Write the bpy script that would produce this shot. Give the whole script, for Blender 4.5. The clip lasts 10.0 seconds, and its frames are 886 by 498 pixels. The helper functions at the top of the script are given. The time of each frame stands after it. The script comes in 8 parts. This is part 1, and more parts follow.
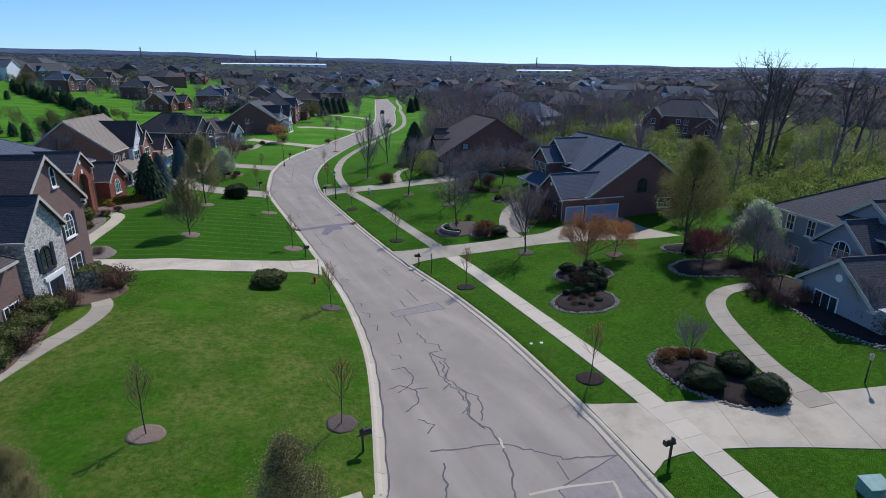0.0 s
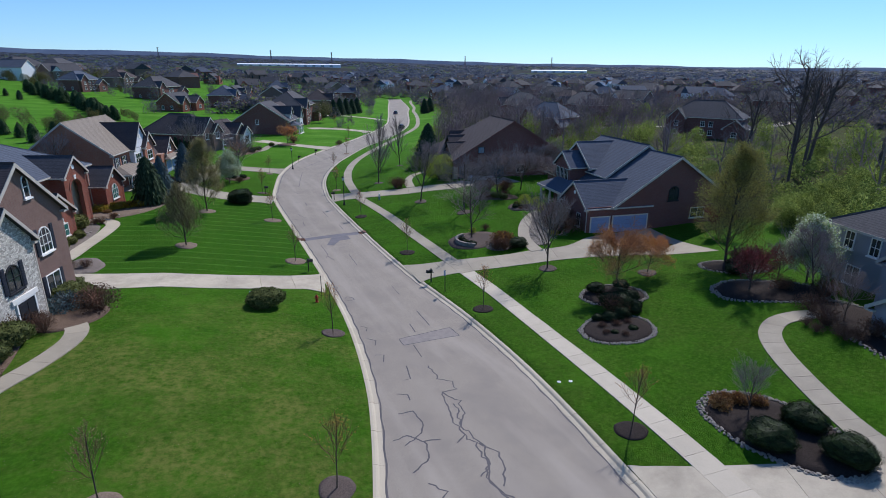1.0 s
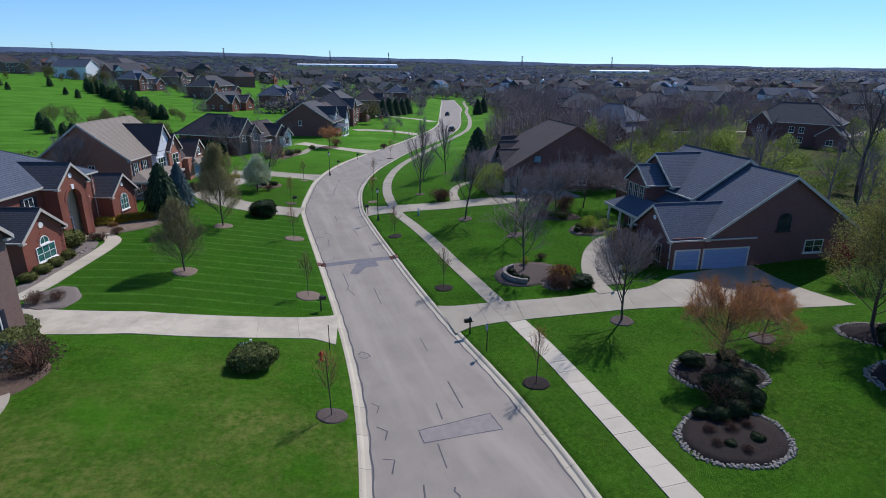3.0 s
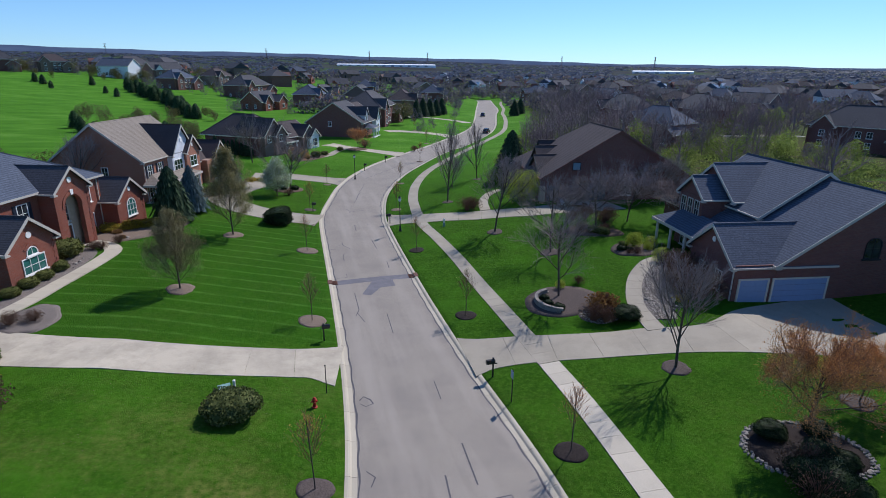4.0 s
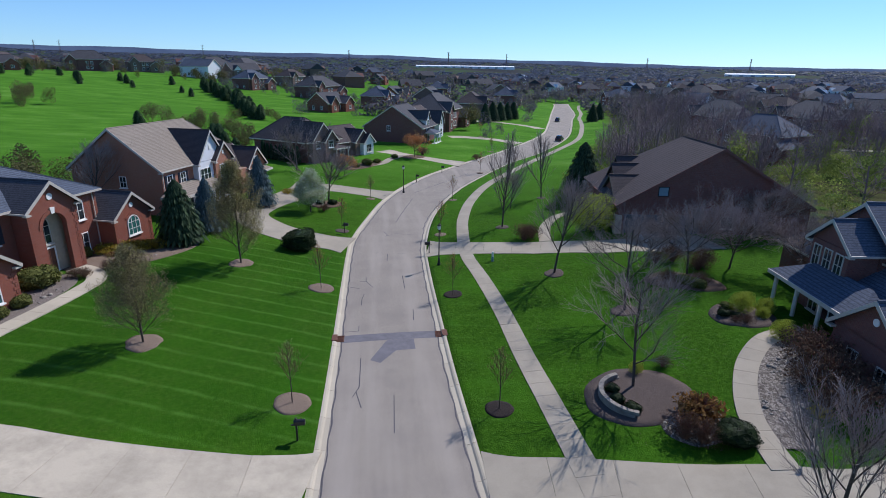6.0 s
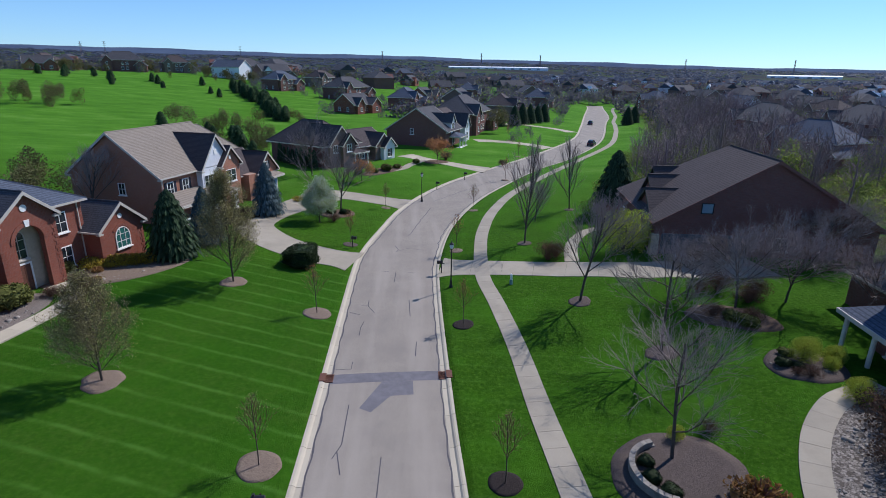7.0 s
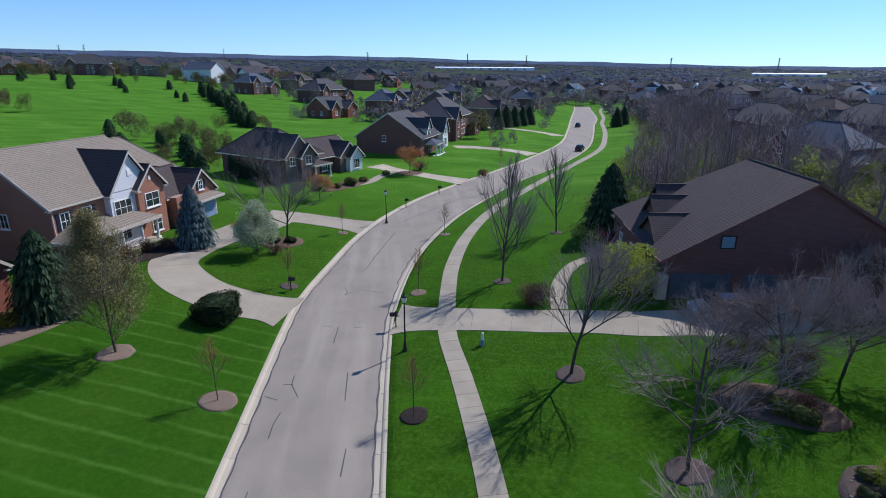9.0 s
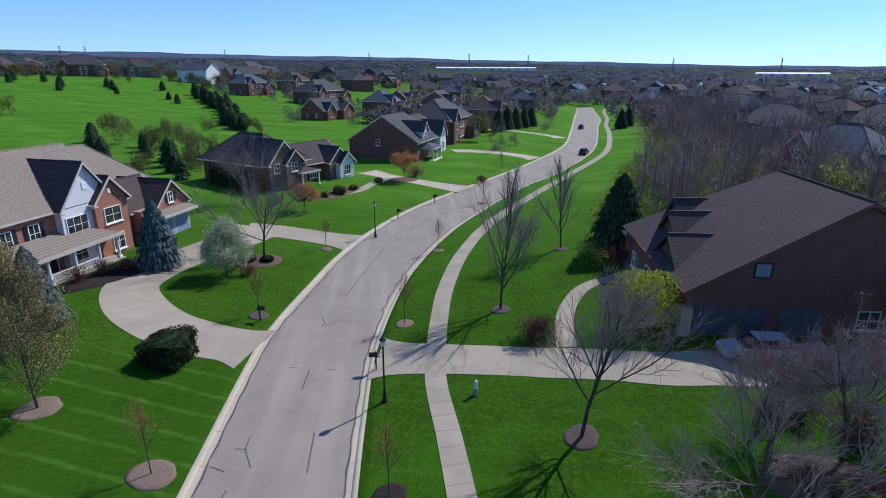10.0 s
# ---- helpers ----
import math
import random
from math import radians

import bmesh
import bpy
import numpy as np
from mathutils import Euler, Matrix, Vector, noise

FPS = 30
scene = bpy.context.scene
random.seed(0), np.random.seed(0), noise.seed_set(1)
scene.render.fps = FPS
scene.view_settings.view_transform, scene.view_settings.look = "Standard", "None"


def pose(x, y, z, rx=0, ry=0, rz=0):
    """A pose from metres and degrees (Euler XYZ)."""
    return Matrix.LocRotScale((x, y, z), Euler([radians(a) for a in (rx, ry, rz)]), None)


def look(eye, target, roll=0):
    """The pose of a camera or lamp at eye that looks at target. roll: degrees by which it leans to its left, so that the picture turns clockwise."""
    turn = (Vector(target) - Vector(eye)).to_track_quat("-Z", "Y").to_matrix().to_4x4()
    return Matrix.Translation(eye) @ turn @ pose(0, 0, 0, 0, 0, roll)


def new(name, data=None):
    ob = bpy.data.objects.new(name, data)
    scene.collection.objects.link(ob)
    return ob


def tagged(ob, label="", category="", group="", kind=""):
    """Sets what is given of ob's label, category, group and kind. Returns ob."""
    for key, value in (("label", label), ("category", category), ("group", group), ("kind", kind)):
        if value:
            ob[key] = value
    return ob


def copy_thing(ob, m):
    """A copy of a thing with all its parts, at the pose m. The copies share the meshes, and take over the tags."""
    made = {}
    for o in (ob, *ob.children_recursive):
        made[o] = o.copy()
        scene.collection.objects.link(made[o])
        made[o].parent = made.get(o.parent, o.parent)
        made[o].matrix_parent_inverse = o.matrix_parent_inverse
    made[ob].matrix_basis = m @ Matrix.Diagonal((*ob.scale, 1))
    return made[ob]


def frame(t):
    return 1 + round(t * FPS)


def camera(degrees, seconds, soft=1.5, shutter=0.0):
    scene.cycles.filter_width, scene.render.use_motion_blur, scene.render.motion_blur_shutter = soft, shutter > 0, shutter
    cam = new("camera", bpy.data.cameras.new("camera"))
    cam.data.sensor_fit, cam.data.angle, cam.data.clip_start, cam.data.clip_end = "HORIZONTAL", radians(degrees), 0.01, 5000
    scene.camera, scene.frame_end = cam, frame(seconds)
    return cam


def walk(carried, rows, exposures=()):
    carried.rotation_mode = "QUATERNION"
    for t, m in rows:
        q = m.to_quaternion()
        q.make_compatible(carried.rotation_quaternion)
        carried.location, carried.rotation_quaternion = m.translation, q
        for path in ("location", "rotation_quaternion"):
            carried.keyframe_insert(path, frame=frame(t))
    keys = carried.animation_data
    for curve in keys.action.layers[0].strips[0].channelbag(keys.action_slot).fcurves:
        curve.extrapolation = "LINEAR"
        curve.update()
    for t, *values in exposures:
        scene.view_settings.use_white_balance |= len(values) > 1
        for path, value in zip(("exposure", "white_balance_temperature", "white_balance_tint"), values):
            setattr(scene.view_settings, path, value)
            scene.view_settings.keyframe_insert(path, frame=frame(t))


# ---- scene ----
cam = camera(78.0, 10.0, soft=0.9)
METRES, EYE, TILT, LEAN, TURN = 64.85, 21.6, 0.0, 0.0, -25.4
ROWS = [
    (0.0, 0.0, 0.0, 0.0, 0.14, -18.22, -0.43),
    (0.5, -0.0015, 0.0409, -0.001, 1.11, -18.21, -0.44),
    (1.0, -0.0029, 0.0841, -0.0025, 1.56, -18.21, -0.41),
    (1.5, -0.0035, 0.1297, -0.0041, 2.84, -18.22, -0.43),
    (2.0, -0.0029, 0.1777, -0.0062, 4.4, -18.23, -0.41),
    (2.5, -0.0014, 0.2269, -0.0082, 5.66, -18.22, -0.39),
    (4.0, 0.0011, 0.3847, -0.0145, 10.98, -18.22, -0.5),
    (4.5, 0.0015, 0.439, -0.0155, 13.08, -18.22, -0.55),
    (5.0, 0.0011, 0.4925, -0.0155, 15.08, -18.19, -0.6),
    (5.5, 0.0003, 0.5448, -0.0157, 16.8, -18.17, -0.66),
    (7.0, -0.0093, 0.6955, -0.0155, 22.14, -18.09, -0.81),
    (7.5, -0.015, 0.7447, -0.0153, 22.42, -18.06, -0.73),
    (8.0, -0.0222, 0.7934, -0.0142, 22.51, -18.04, -0.64),
    (8.5, -0.0293, 0.8426, -0.0139, 21.62, -18.02, -0.45),
    (9.0, -0.0397, 0.8925, -0.0147, 20.84, -18.01, -0.34),
    (9.5, -0.051, 0.9436, -0.0148, 20.9, -17.99, -0.25),
    (10.0, -0.0619, 0.9944, -0.0142, 21.0, -17.99, -0.22),
]
walk(cam, [(t, pose(0, 0, EYE, TILT, LEAN, TURN) @ pose(METRES * x, METRES * y, METRES * z, 90 + pitch, roll, yaw)) for t, x, y, z, yaw, pitch, roll in ROWS], [(0.0, 0.05, 6070, 14.8), (10.0, 0.13, 6060, 16.3)])

# ---- light ----
SUN_EL, SUN_AZ = 45.0, 51.0  # degrees above the ground; clockwise from +y
world = bpy.data.worlds.new("sky")
scene.world = world
world.use_nodes = True
wn = world.node_tree.nodes
sky = wn.new("ShaderNodeTexSky")
sky.sky_type, sky.sun_disc = "NISHITA", False
sky.sun_elevation, sky.sun_rotation = radians(SUN_EL), radians(SUN_AZ)
sky.altitude, sky.air_density, sky.dust_density, sky.ozone_density = 250, 0.9, 0.0, 3.5
wn["Background"].inputs["Strength"].default_value = 0.131
gam = wn.new("ShaderNodeGamma")  # evens out the brightening towards the horizon
gam.inputs["Gamma"].default_value = 0.85
world.node_tree.links.new(sky.outputs[0], gam.inputs["Color"])
tint = wn.new("ShaderNodeMix")
tint.data_type, tint.blend_type = "RGBA", "MULTIPLY"
tint.inputs[0].default_value = 1.0
tint.inputs[7].default_value = (0.68, 0.985, 1.27, 1)
world.node_tree.links.new(gam.outputs[0], tint.inputs[6])
world.node_tree.links.new(tint.outputs[2], wn["Background"].inputs["Color"])
sun = new("sun", bpy.data.lights.new("sun", "SUN"))
sun.data.energy, sun.data.angle, sun.data.color = 4.3, radians(0.53), (1.0, 0.95, 0.87)
_sd = Vector((math.sin(radians(SUN_AZ)) * math.cos(radians(SUN_EL)), math.cos(radians(SUN_AZ)) * math.cos(radians(SUN_EL)), math.sin(radians(SUN_EL))))
sun.matrix_world = look((60, 60, 120), Vector((60, 60, 120)) - _sd)

# ---- materials ----
def nodes_of(name, rough=0.8, spec=0.3, metal=0.0):
    m = bpy.data.materials.new(name)
    m.use_nodes = True
    nt = m.node_tree
    p = nt.nodes["Principled BSDF"]
    p.inputs["Roughness"].default_value = rough
    p.inputs["Specular IOR Level"].default_value = spec
    p.inputs["Metallic"].default_value = metal
    return m, nt, p


def coords(nt, scale=(1, 1, 1), which="Object"):
    c = nt.nodes.new("ShaderNodeTexCoord")
    mp = nt.nodes.new("ShaderNodeMapping")
    mp.inputs["Scale"].default_value = scale
    nt.links.new(c.outputs[which], mp.inputs["Vector"])
    return mp.outputs["Vector"]


def noise_tex(nt, vec, scale, detail=4.0, rough=0.55):
    n = nt.nodes.new("ShaderNodeTexNoise")
    n.inputs["Scale"].default_value, n.inputs["Detail"].default_value, n.inputs["Roughness"].default_value = scale, detail, rough
    nt.links.new(vec, n.inputs["Vector"])
    return n.outputs["Fac"]


def ramp(nt, fac, stops):
    r = nt.nodes.new("ShaderNodeValToRGB")
    el = r.color_ramp.elements
    while len(el) < len(stops):
        el.new(0.5)
    for e, (pos, col) in zip(el, stops):
        e.position, e.color = pos, (*col, 1) if len(col) == 3 else col
    nt.links.new(fac, r.inputs["Fac"])
    return r.outputs["Color"]


def mix(nt, fac, a, b, kind="MIX"):
    n = nt.nodes.new("ShaderNodeMix")
    n.data_type, n.blend_type = "RGBA", kind
    for sock, v in ((n.inputs[0], fac), (n.inputs[6], a), (n.inputs[7], b)):
        if isinstance(v, (int, float)):
            sock.default_value = v
        elif isinstance(v, tuple):
            sock.default_value = (*v, 1) if len(v) == 3 else v
        else:
            nt.links.new(v, sock)
    return n.outputs[2]


def maths(nt, op, a, b=0.0):
    n = nt.nodes.new("ShaderNodeMath")
    n.operation = op
    for sock, v in ((n.inputs[0], a), (n.inputs[1], b)):
        if isinstance(v, (int, float)):
            sock.default_value = v
        else:
            nt.links.new(v, sock)
    return n.outputs[0]


def bump(nt, p, height, strength, dist=0.02):
    b = nt.nodes.new("ShaderNodeBump")
    b.inputs["Strength"].default_value, b.inputs["Distance"].default_value = strength, dist
    nt.links.new(height, b.inputs["Height"])
    nt.links.new(b.outputs["Normal"], p.inputs["Normal"])


def rnd_object(nt):
    return nt.nodes.new("ShaderNodeObjectInfo").outputs["Random"]


def shade(c, k):
    return tuple(v * k for v in c)


def plain(name, col, rough=0.6, var=0.25, scale=3.0, spec=0.3, metal=0.0, bumps=0.0):
    """Base colour with soft mottling at two scales."""
    m, nt, p = nodes_of(name, rough, spec, metal)
    v = coords(nt)
    a = noise_tex(nt, v, scale)
    b = noise_tex(nt, v, scale * 11)
    f = maths(nt, "ADD", maths(nt, "MULTIPLY", a, 0.6), maths(nt, "MULTIPLY", b, 0.4))
    nt.links.new(ramp(nt, f, [(0.3, shade(col, 1 - var)), (0.7, shade(col, 1 + var))]), p.inputs["Base Color"])
    if bumps:
        bump(nt, p, b, bumps)
    return m


def grass_material():
    m, nt, p = nodes_of("lawn_grass", 0.95, 0.03)
    v = coords(nt)
    sep = nt.nodes.new("ShaderNodeSeparateXYZ")
    nt.links.new(v, sep.inputs[0])
    x, y = sep.outputs[0], sep.outputs[1]
    fine = noise_tex(nt, v, 3.4, 7.0, 0.78)
    tuft = noise_tex(nt, v, 0.9, 5.0, 0.65)
    broad = noise_tex(nt, v, 0.11, 4.0)
    base = ramp(nt, fine, [(0.34, (0.016, 0.05, 0.0035)), (0.5, (0.035, 0.096, 0.006)), (0.66, (0.072, 0.162, 0.014))])
    base = mix(nt, maths(nt, "MULTIPLY", broad, 0.55), base, (0.042, 0.136, 0.008))
    base = mix(nt, ramp(nt, tuft, [(0.46, (0, 0, 0)), (0.68, (0.3, 0.3, 0.3))]), base, (0.02, 0.07, 0.006))
    sunny = noise_tex(nt, v, 0.22, 5.0, 0.6)
    base = mix(nt, ramp(nt, sunny, [(0.48, (0, 0, 0)), (0.68, (0.4, 0.4, 0.4))]), base, (0.055, 0.175, 0.008))
    # mowing stripes, strong only on the kept lawn between the two drives
    along = maths(nt, "ADD", maths(nt, "MULTIPLY", y, 2.9), maths(nt, "MULTIPLY", x, 0.85))
    wob = maths(nt, "MULTIPLY", noise_tex(nt, v, 0.3, 3.0), 1.8)
    deep_green = maths(nt, "MULTIPLY", ramp(nt, maths(nt, "DIVIDE", y, 100.0), [(0.6, (0, 0, 0)), (0.63, (0.55, 0.55, 0.55)), (0.94, (0.55, 0.55, 0.55)), (0.98, (0, 0, 0))]), ramp(nt, maths(nt, "DIVIDE", x, 100.0), [(0.13, (1, 1, 1)), (0.2, (0, 0, 0))]))
    base = mix(nt, deep_green, base, (0.024, 0.095, 0.006))
    st = maths(nt, "POWER", maths(nt, "ADD", maths(nt, "MULTIPLY", maths(nt, "SINE", maths(nt, "ADD", along, wob)), 0.5), 0.5), 15.0)
    kept = maths(nt, "MULTIPLY", ramp(nt, maths(nt, "DIVIDE", y, 100.0), [(0.6, (0.18, 0.18, 0.18)), (0.63, (1, 1, 1)), (0.95, (1, 1, 1)), (0.99, (0.22, 0.22, 0.22))]), ramp(nt, maths(nt, "DIVIDE", x, 100.0), [(0.13, (1, 1, 1)), (0.2, (0.35, 0.35, 0.35)), (0.5, (0.1, 0.1, 0.1))]))
    gaps = ramp(nt, noise_tex(nt, v, 0.7, 4.0), [(0.35, (0.12, 0.12, 0.12)), (0.6, (0.46, 0.46, 0.46))])
    base = mix(nt, maths(nt, "MULTIPLY", maths(nt, "MULTIPLY", st, kept), gaps), base, (0.1, 0.235, 0.034))
    # dry, yellowish thatch in patches of their own shape
    dry = noise_tex(nt, v, 0.16, 7.0, 0.72)
    speck = noise_tex(nt, v, 2.2, 6.0, 0.75)
    dm = maths(nt, "MULTIPLY", ramp(nt, dry, [(0.4, (0.05, 0.05, 0.05)), (0.6, (1, 1, 1))]), ramp(nt, speck, [(0.34, (0, 0, 0)), (0.66, (0.9, 0.9, 0.9))]))
    south = maths(nt, "MULTIPLY", ramp(nt, maths(nt, "DIVIDE", y, 100.0), [(0.44, (1, 1, 1)), (0.58, (0.12, 0.12, 0.12))]), ramp(nt, maths(nt, "DIVIDE", x, 100.0), [(0.12, (1, 1, 1)), (0.2, (0.2, 0.2, 0.2))]))
    base = mix(nt, maths(nt, "MULTIPLY", dm, south), base, (0.175, 0.18, 0.047))
    # the sunny open field on the rise
    fm = ramp(nt, maths(nt, "DIVIDE", y, 500.0), [(0.22, (0, 0, 0)), (0.33, (1, 1, 1))])
    streak = noise_tex(nt, coords(nt, (0.03, 0.16, 1)), 1.0, 6.0, 0.65)
    field = ramp(nt, streak, [(0.3, (0.045, 0.14, 0.011)), (0.55, (0.075, 0.205, 0.018)), (0.75, (0.12, 0.25, 0.04))])
    base = mix(nt, fm, base, field)
    # leaf-strewn floor of the woods behind the houses
    edge = maths(nt, "MAXIMUM", maths(nt, "ADD", maths(nt, "MULTIPLY", y, 0.39), 8.0), 66.0)
    deep = maths(nt, "ADD", maths(nt, "MULTIPLY", maths(nt, "SUBTRACT", x, edge), 0.12), maths(nt, "SUBTRACT", noise_tex(nt, v, 0.12, 5.0), 0.5))
    litter = ramp(nt, noise_tex(nt, v, 0.25, 6.0, 0.7), [(0.38, (0.05, 0.042, 0.026)), (0.52, (0.07, 0.066, 0.03)), (0.64, (0.05, 0.1, 0.018))])
    base = mix(nt, ramp(nt, deep, [(0.0, (0, 0, 0)), (0.7, (0.9, 0.9, 0.9))]), base, litter)
    # fields and built land further off, dark tones greyed to paint in haze
    r2 = maths(nt, "SQRT", maths(nt, "ADD", maths(nt, "MULTIPLY", maths(nt, "ADD", x, -25.0), maths(nt, "ADD", x, -25.0)), maths(nt, "MULTIPLY", y, y)))
    land = ramp(nt, noise_tex(nt, v, 0.004, 8.0, 0.62), [(0.36, (0.03, 0.034, 0.036)), (0.48, (0.045, 0.046, 0.045)), (0.53, (0.045, 0.085, 0.03)), (0.58, (0.042, 0.046, 0.044)), (0.72, (0.065, 0.062, 0.058))])
    base = mix(nt, ramp(nt, maths(nt, "DIVIDE", r2, 2000.0), [(0.22, (0, 0, 0)), (0.36, (1, 1, 1))]), base, land)
    nt.links.new(base, p.inputs["Base Color"])
    h = maths(nt, "ADD", fine, noise_tex(nt, v, 26.0, 3.0))
    bump(nt, p, h, 0.95, 0.09)
    return m


def asphalt_material():
    m, nt, p = nodes_of("weathered_asphalt", 0.85, 0.25)
    v = coords(nt)
    long_v = coords(nt, (0.55, 0.05, 1))
    grit = noise_tex(nt, v, 34.0, 4.0, 0.7)
    blot = noise_tex(nt, v, 0.35, 6.0, 0.6)
    track = noise_tex(nt, long_v, 1.1, 3.0)
    c = ramp(nt, grit, [(0.36, (0.2, 0.176, 0.146)), (0.64, (0.325, 0.286, 0.238))])
    c = mix(nt, ramp(nt, blot, [(0.42, (0, 0, 0)), (0.66, (0.7, 0.7, 0.7))]), c, (0.215, 0.189, 0.163))
    c = mix(nt, ramp(nt, track, [(0.46, (0, 0, 0)), (0.7, (0.55, 0.55, 0.55))]), c, (0.345, 0.305, 0.258))
    nt.links.new(c, p.inputs["Base Color"])
    bump(nt, p, grit, 0.35, 0.01)
    return m


def concrete_material(name, col, stain=0.35):
    m, nt, p = nodes_of(name, 0.85, 0.25)
    v = coords(nt)
    rnd = rnd_object(nt)
    big = noise_tex(nt, v, 0.32, 7.0, 0.7)
    fine = noise_tex(nt, v, 22.0, 4.0)
    c = mix(nt, rnd, shade(col, 0.9), shade(col, 1.07))
    c = mix(nt, ramp(nt, big, [(0.42, (0, 0, 0)), (0.66, (stain, stain, stain))]), c, shade(col, 0.52))
    c = mix(nt, 0.25, c, ramp(nt, fine, [(0.3, shade(col, 0.7)), (0.7, shade(col, 1.2))]))
    nt.links.new(c, p.inputs["Base Color"])
    bump(nt, p, fine, 0.2, 0.006)
    return m


def brick_material(name, c1, c2, mortar):
    m, nt, p = nodes_of(name, 0.85, 0.2)
    v = coords(nt)
    sep = nt.nodes.new("ShaderNodeSeparateXYZ")
    nt.links.new(v, sep.inputs[0])
    comb = nt.nodes.new("ShaderNodeCombineXYZ")
    nt.links.new(maths(nt, "ADD", sep.outputs[0], sep.outputs[1]), comb.inputs[0])
    nt.links.new(sep.outputs[2], comb.inputs[1])
    b = nt.nodes.new("ShaderNodeTexBrick")
    nt.links.new(comb.outputs[0], b.inputs["Vector"])
    for key, val in (("Scale", 1.0), ("Mortar Size", 0.008), ("Brick Width", 0.21), ("Row Height", 0.075), ("Bias", 0.0)):
        b.inputs[key].default_value = val
    b.inputs["Color1"].default_value, b.inputs["Color2"].default_value, b.inputs["Mortar"].default_value = (*c1, 1), (*c2, 1), (*mortar, 1)
    big = noise_tex(nt, v, 0.8, 5.0)
    c = mix(nt, maths(nt, "MULTIPLY", big, 0.5), b.outputs["Color"], shade(c1, 0.62))
    nt.links.new(c, p.inputs["Base Color"])
    bump(nt, p, maths(nt, "SUBTRACT", 1.0, b.outputs["Fac"]), 0.5, 0.01)
    return m


def stone_material(name, lo, hi, mortar, scale):
    m, nt, p = nodes_of(name, 0.85, 0.2)
    v = coords(nt, (1.0, 1.0, 2.0))
    vo = nt.nodes.new("ShaderNodeTexVoronoi")
    vo.inputs["Scale"].default_value = scale
    nt.links.new(v, vo.inputs["Vector"])
    ed = nt.nodes.new("ShaderNodeTexVoronoi")
    ed.feature = "DISTANCE_TO_EDGE"
    ed.inputs["Scale"].default_value = scale
    nt.links.new(v, ed.inputs["Vector"])
    bw = nt.nodes.new("ShaderNodeRGBToBW")
    nt.links.new(vo.outputs["Color"], bw.inputs[0])
    c = ramp(nt, bw.outputs[0], [(0.2, lo), (0.8, hi)])
    e = ramp(nt, ed.outputs["Distance"], [(0.02, (0, 0, 0)), (0.07, (1, 1, 1))])
    nt.links.new(mix(nt, e, mortar, c), p.inputs["Base Color"])
    bump(nt, p, e, 0.7, 0.03)
    return m


def shingle_material(name, dark, light):
    """Asphalt shingles: courses by height, tabs and weathering by noise."""
    m, nt, p = nodes_of(name, 0.88, 0.2)
    v = coords(nt)
    sep = nt.nodes.new("ShaderNodeSeparateXYZ")
    nt.links.new(v, sep.inputs[0])
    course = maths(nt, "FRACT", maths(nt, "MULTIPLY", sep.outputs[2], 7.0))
    tab = noise_tex(nt, coords(nt, (5.0, 5.0, 10.5)), 1.0, 2.0, 0.4)
    tab2 = noise_tex(nt, v, 9.0, 3.0, 0.6)
    big = noise_tex(nt, v, 0.35, 4.0)
    f = maths(nt, "ADD", maths(nt, "MULTIPLY", tab, 0.55), maths(nt, "MULTIPLY", tab2, 0.45))
    c = ramp(nt, f, [(0.35, dark), (0.65, light)])
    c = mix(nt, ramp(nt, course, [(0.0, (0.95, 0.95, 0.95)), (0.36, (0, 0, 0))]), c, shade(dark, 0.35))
    c = mix(nt, maths(nt, "MULTIPLY", big, 0.35), c, shade(light, 1.3))
    nt.links.new(c, p.inputs["Base Color"])
    bump(nt, p, maths(nt, "ADD", course, f), 0.5, 0.012)
    return m


def siding_material(name, col):
    m, nt, p = nodes_of(name, 0.6, 0.3)
    v = coords(nt)
    sep = nt.nodes.new("ShaderNodeSeparateXYZ")
    nt.links.new(v, sep.inputs[0])
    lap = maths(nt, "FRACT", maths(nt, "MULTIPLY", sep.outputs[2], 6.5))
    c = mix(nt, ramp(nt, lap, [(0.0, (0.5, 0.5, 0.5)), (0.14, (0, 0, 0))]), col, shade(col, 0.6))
    c = mix(nt, maths(nt, "MULTIPLY", noise_tex(nt, v, 1.2), 0.2), c, shade(col, 0.7))
    nt.links.new(c, p.inputs["Base Color"])
    bump(nt, p, lap, 0.5, 0.02)
    return m


def leaf_material(name, stops, rough=0.6, trans=0.25):
    m, nt, p = nodes_of(name, rough, 0.08)
    r = nt.nodes.new("ShaderNodeNewGeometry").outputs["Random Per Island"]
    c = ramp(nt, r, stops)
    c = mix(nt, maths(nt, "MULTIPLY", rnd_object(nt), 0.25), c, stops[0][1])
    nt.links.new(c, p.inputs["Base Color"])
    t = nt.nodes.new("ShaderNodeBsdfTranslucent")
    nt.links.new(c, t.inputs["Color"])
    ms = nt.nodes.new("ShaderNodeMixShader")
    ms.inputs[0].default_value = trans
    nt.links.new(p.outputs[0], ms.inputs[1])
    nt.links.new(t.outputs[0], ms.inputs[2])
    nt.links.new(ms.outputs[0], nt.nodes["Material Output"].inputs["Surface"])
    return m


def mulch_material(name, dark, light):
    m, nt, p = nodes_of(name, 0.95, 0.1)
    v = coords(nt)
    f = noise_tex(nt, v, 14.0, 6.0, 0.75)
    nt.links.new(ramp(nt, f, [(0.3, dark), (0.52, shade(light, 0.6)), (0.75, light)]), p.inputs["Base Color"])
    bump(nt, p, f, 0.9, 0.06)
    return m


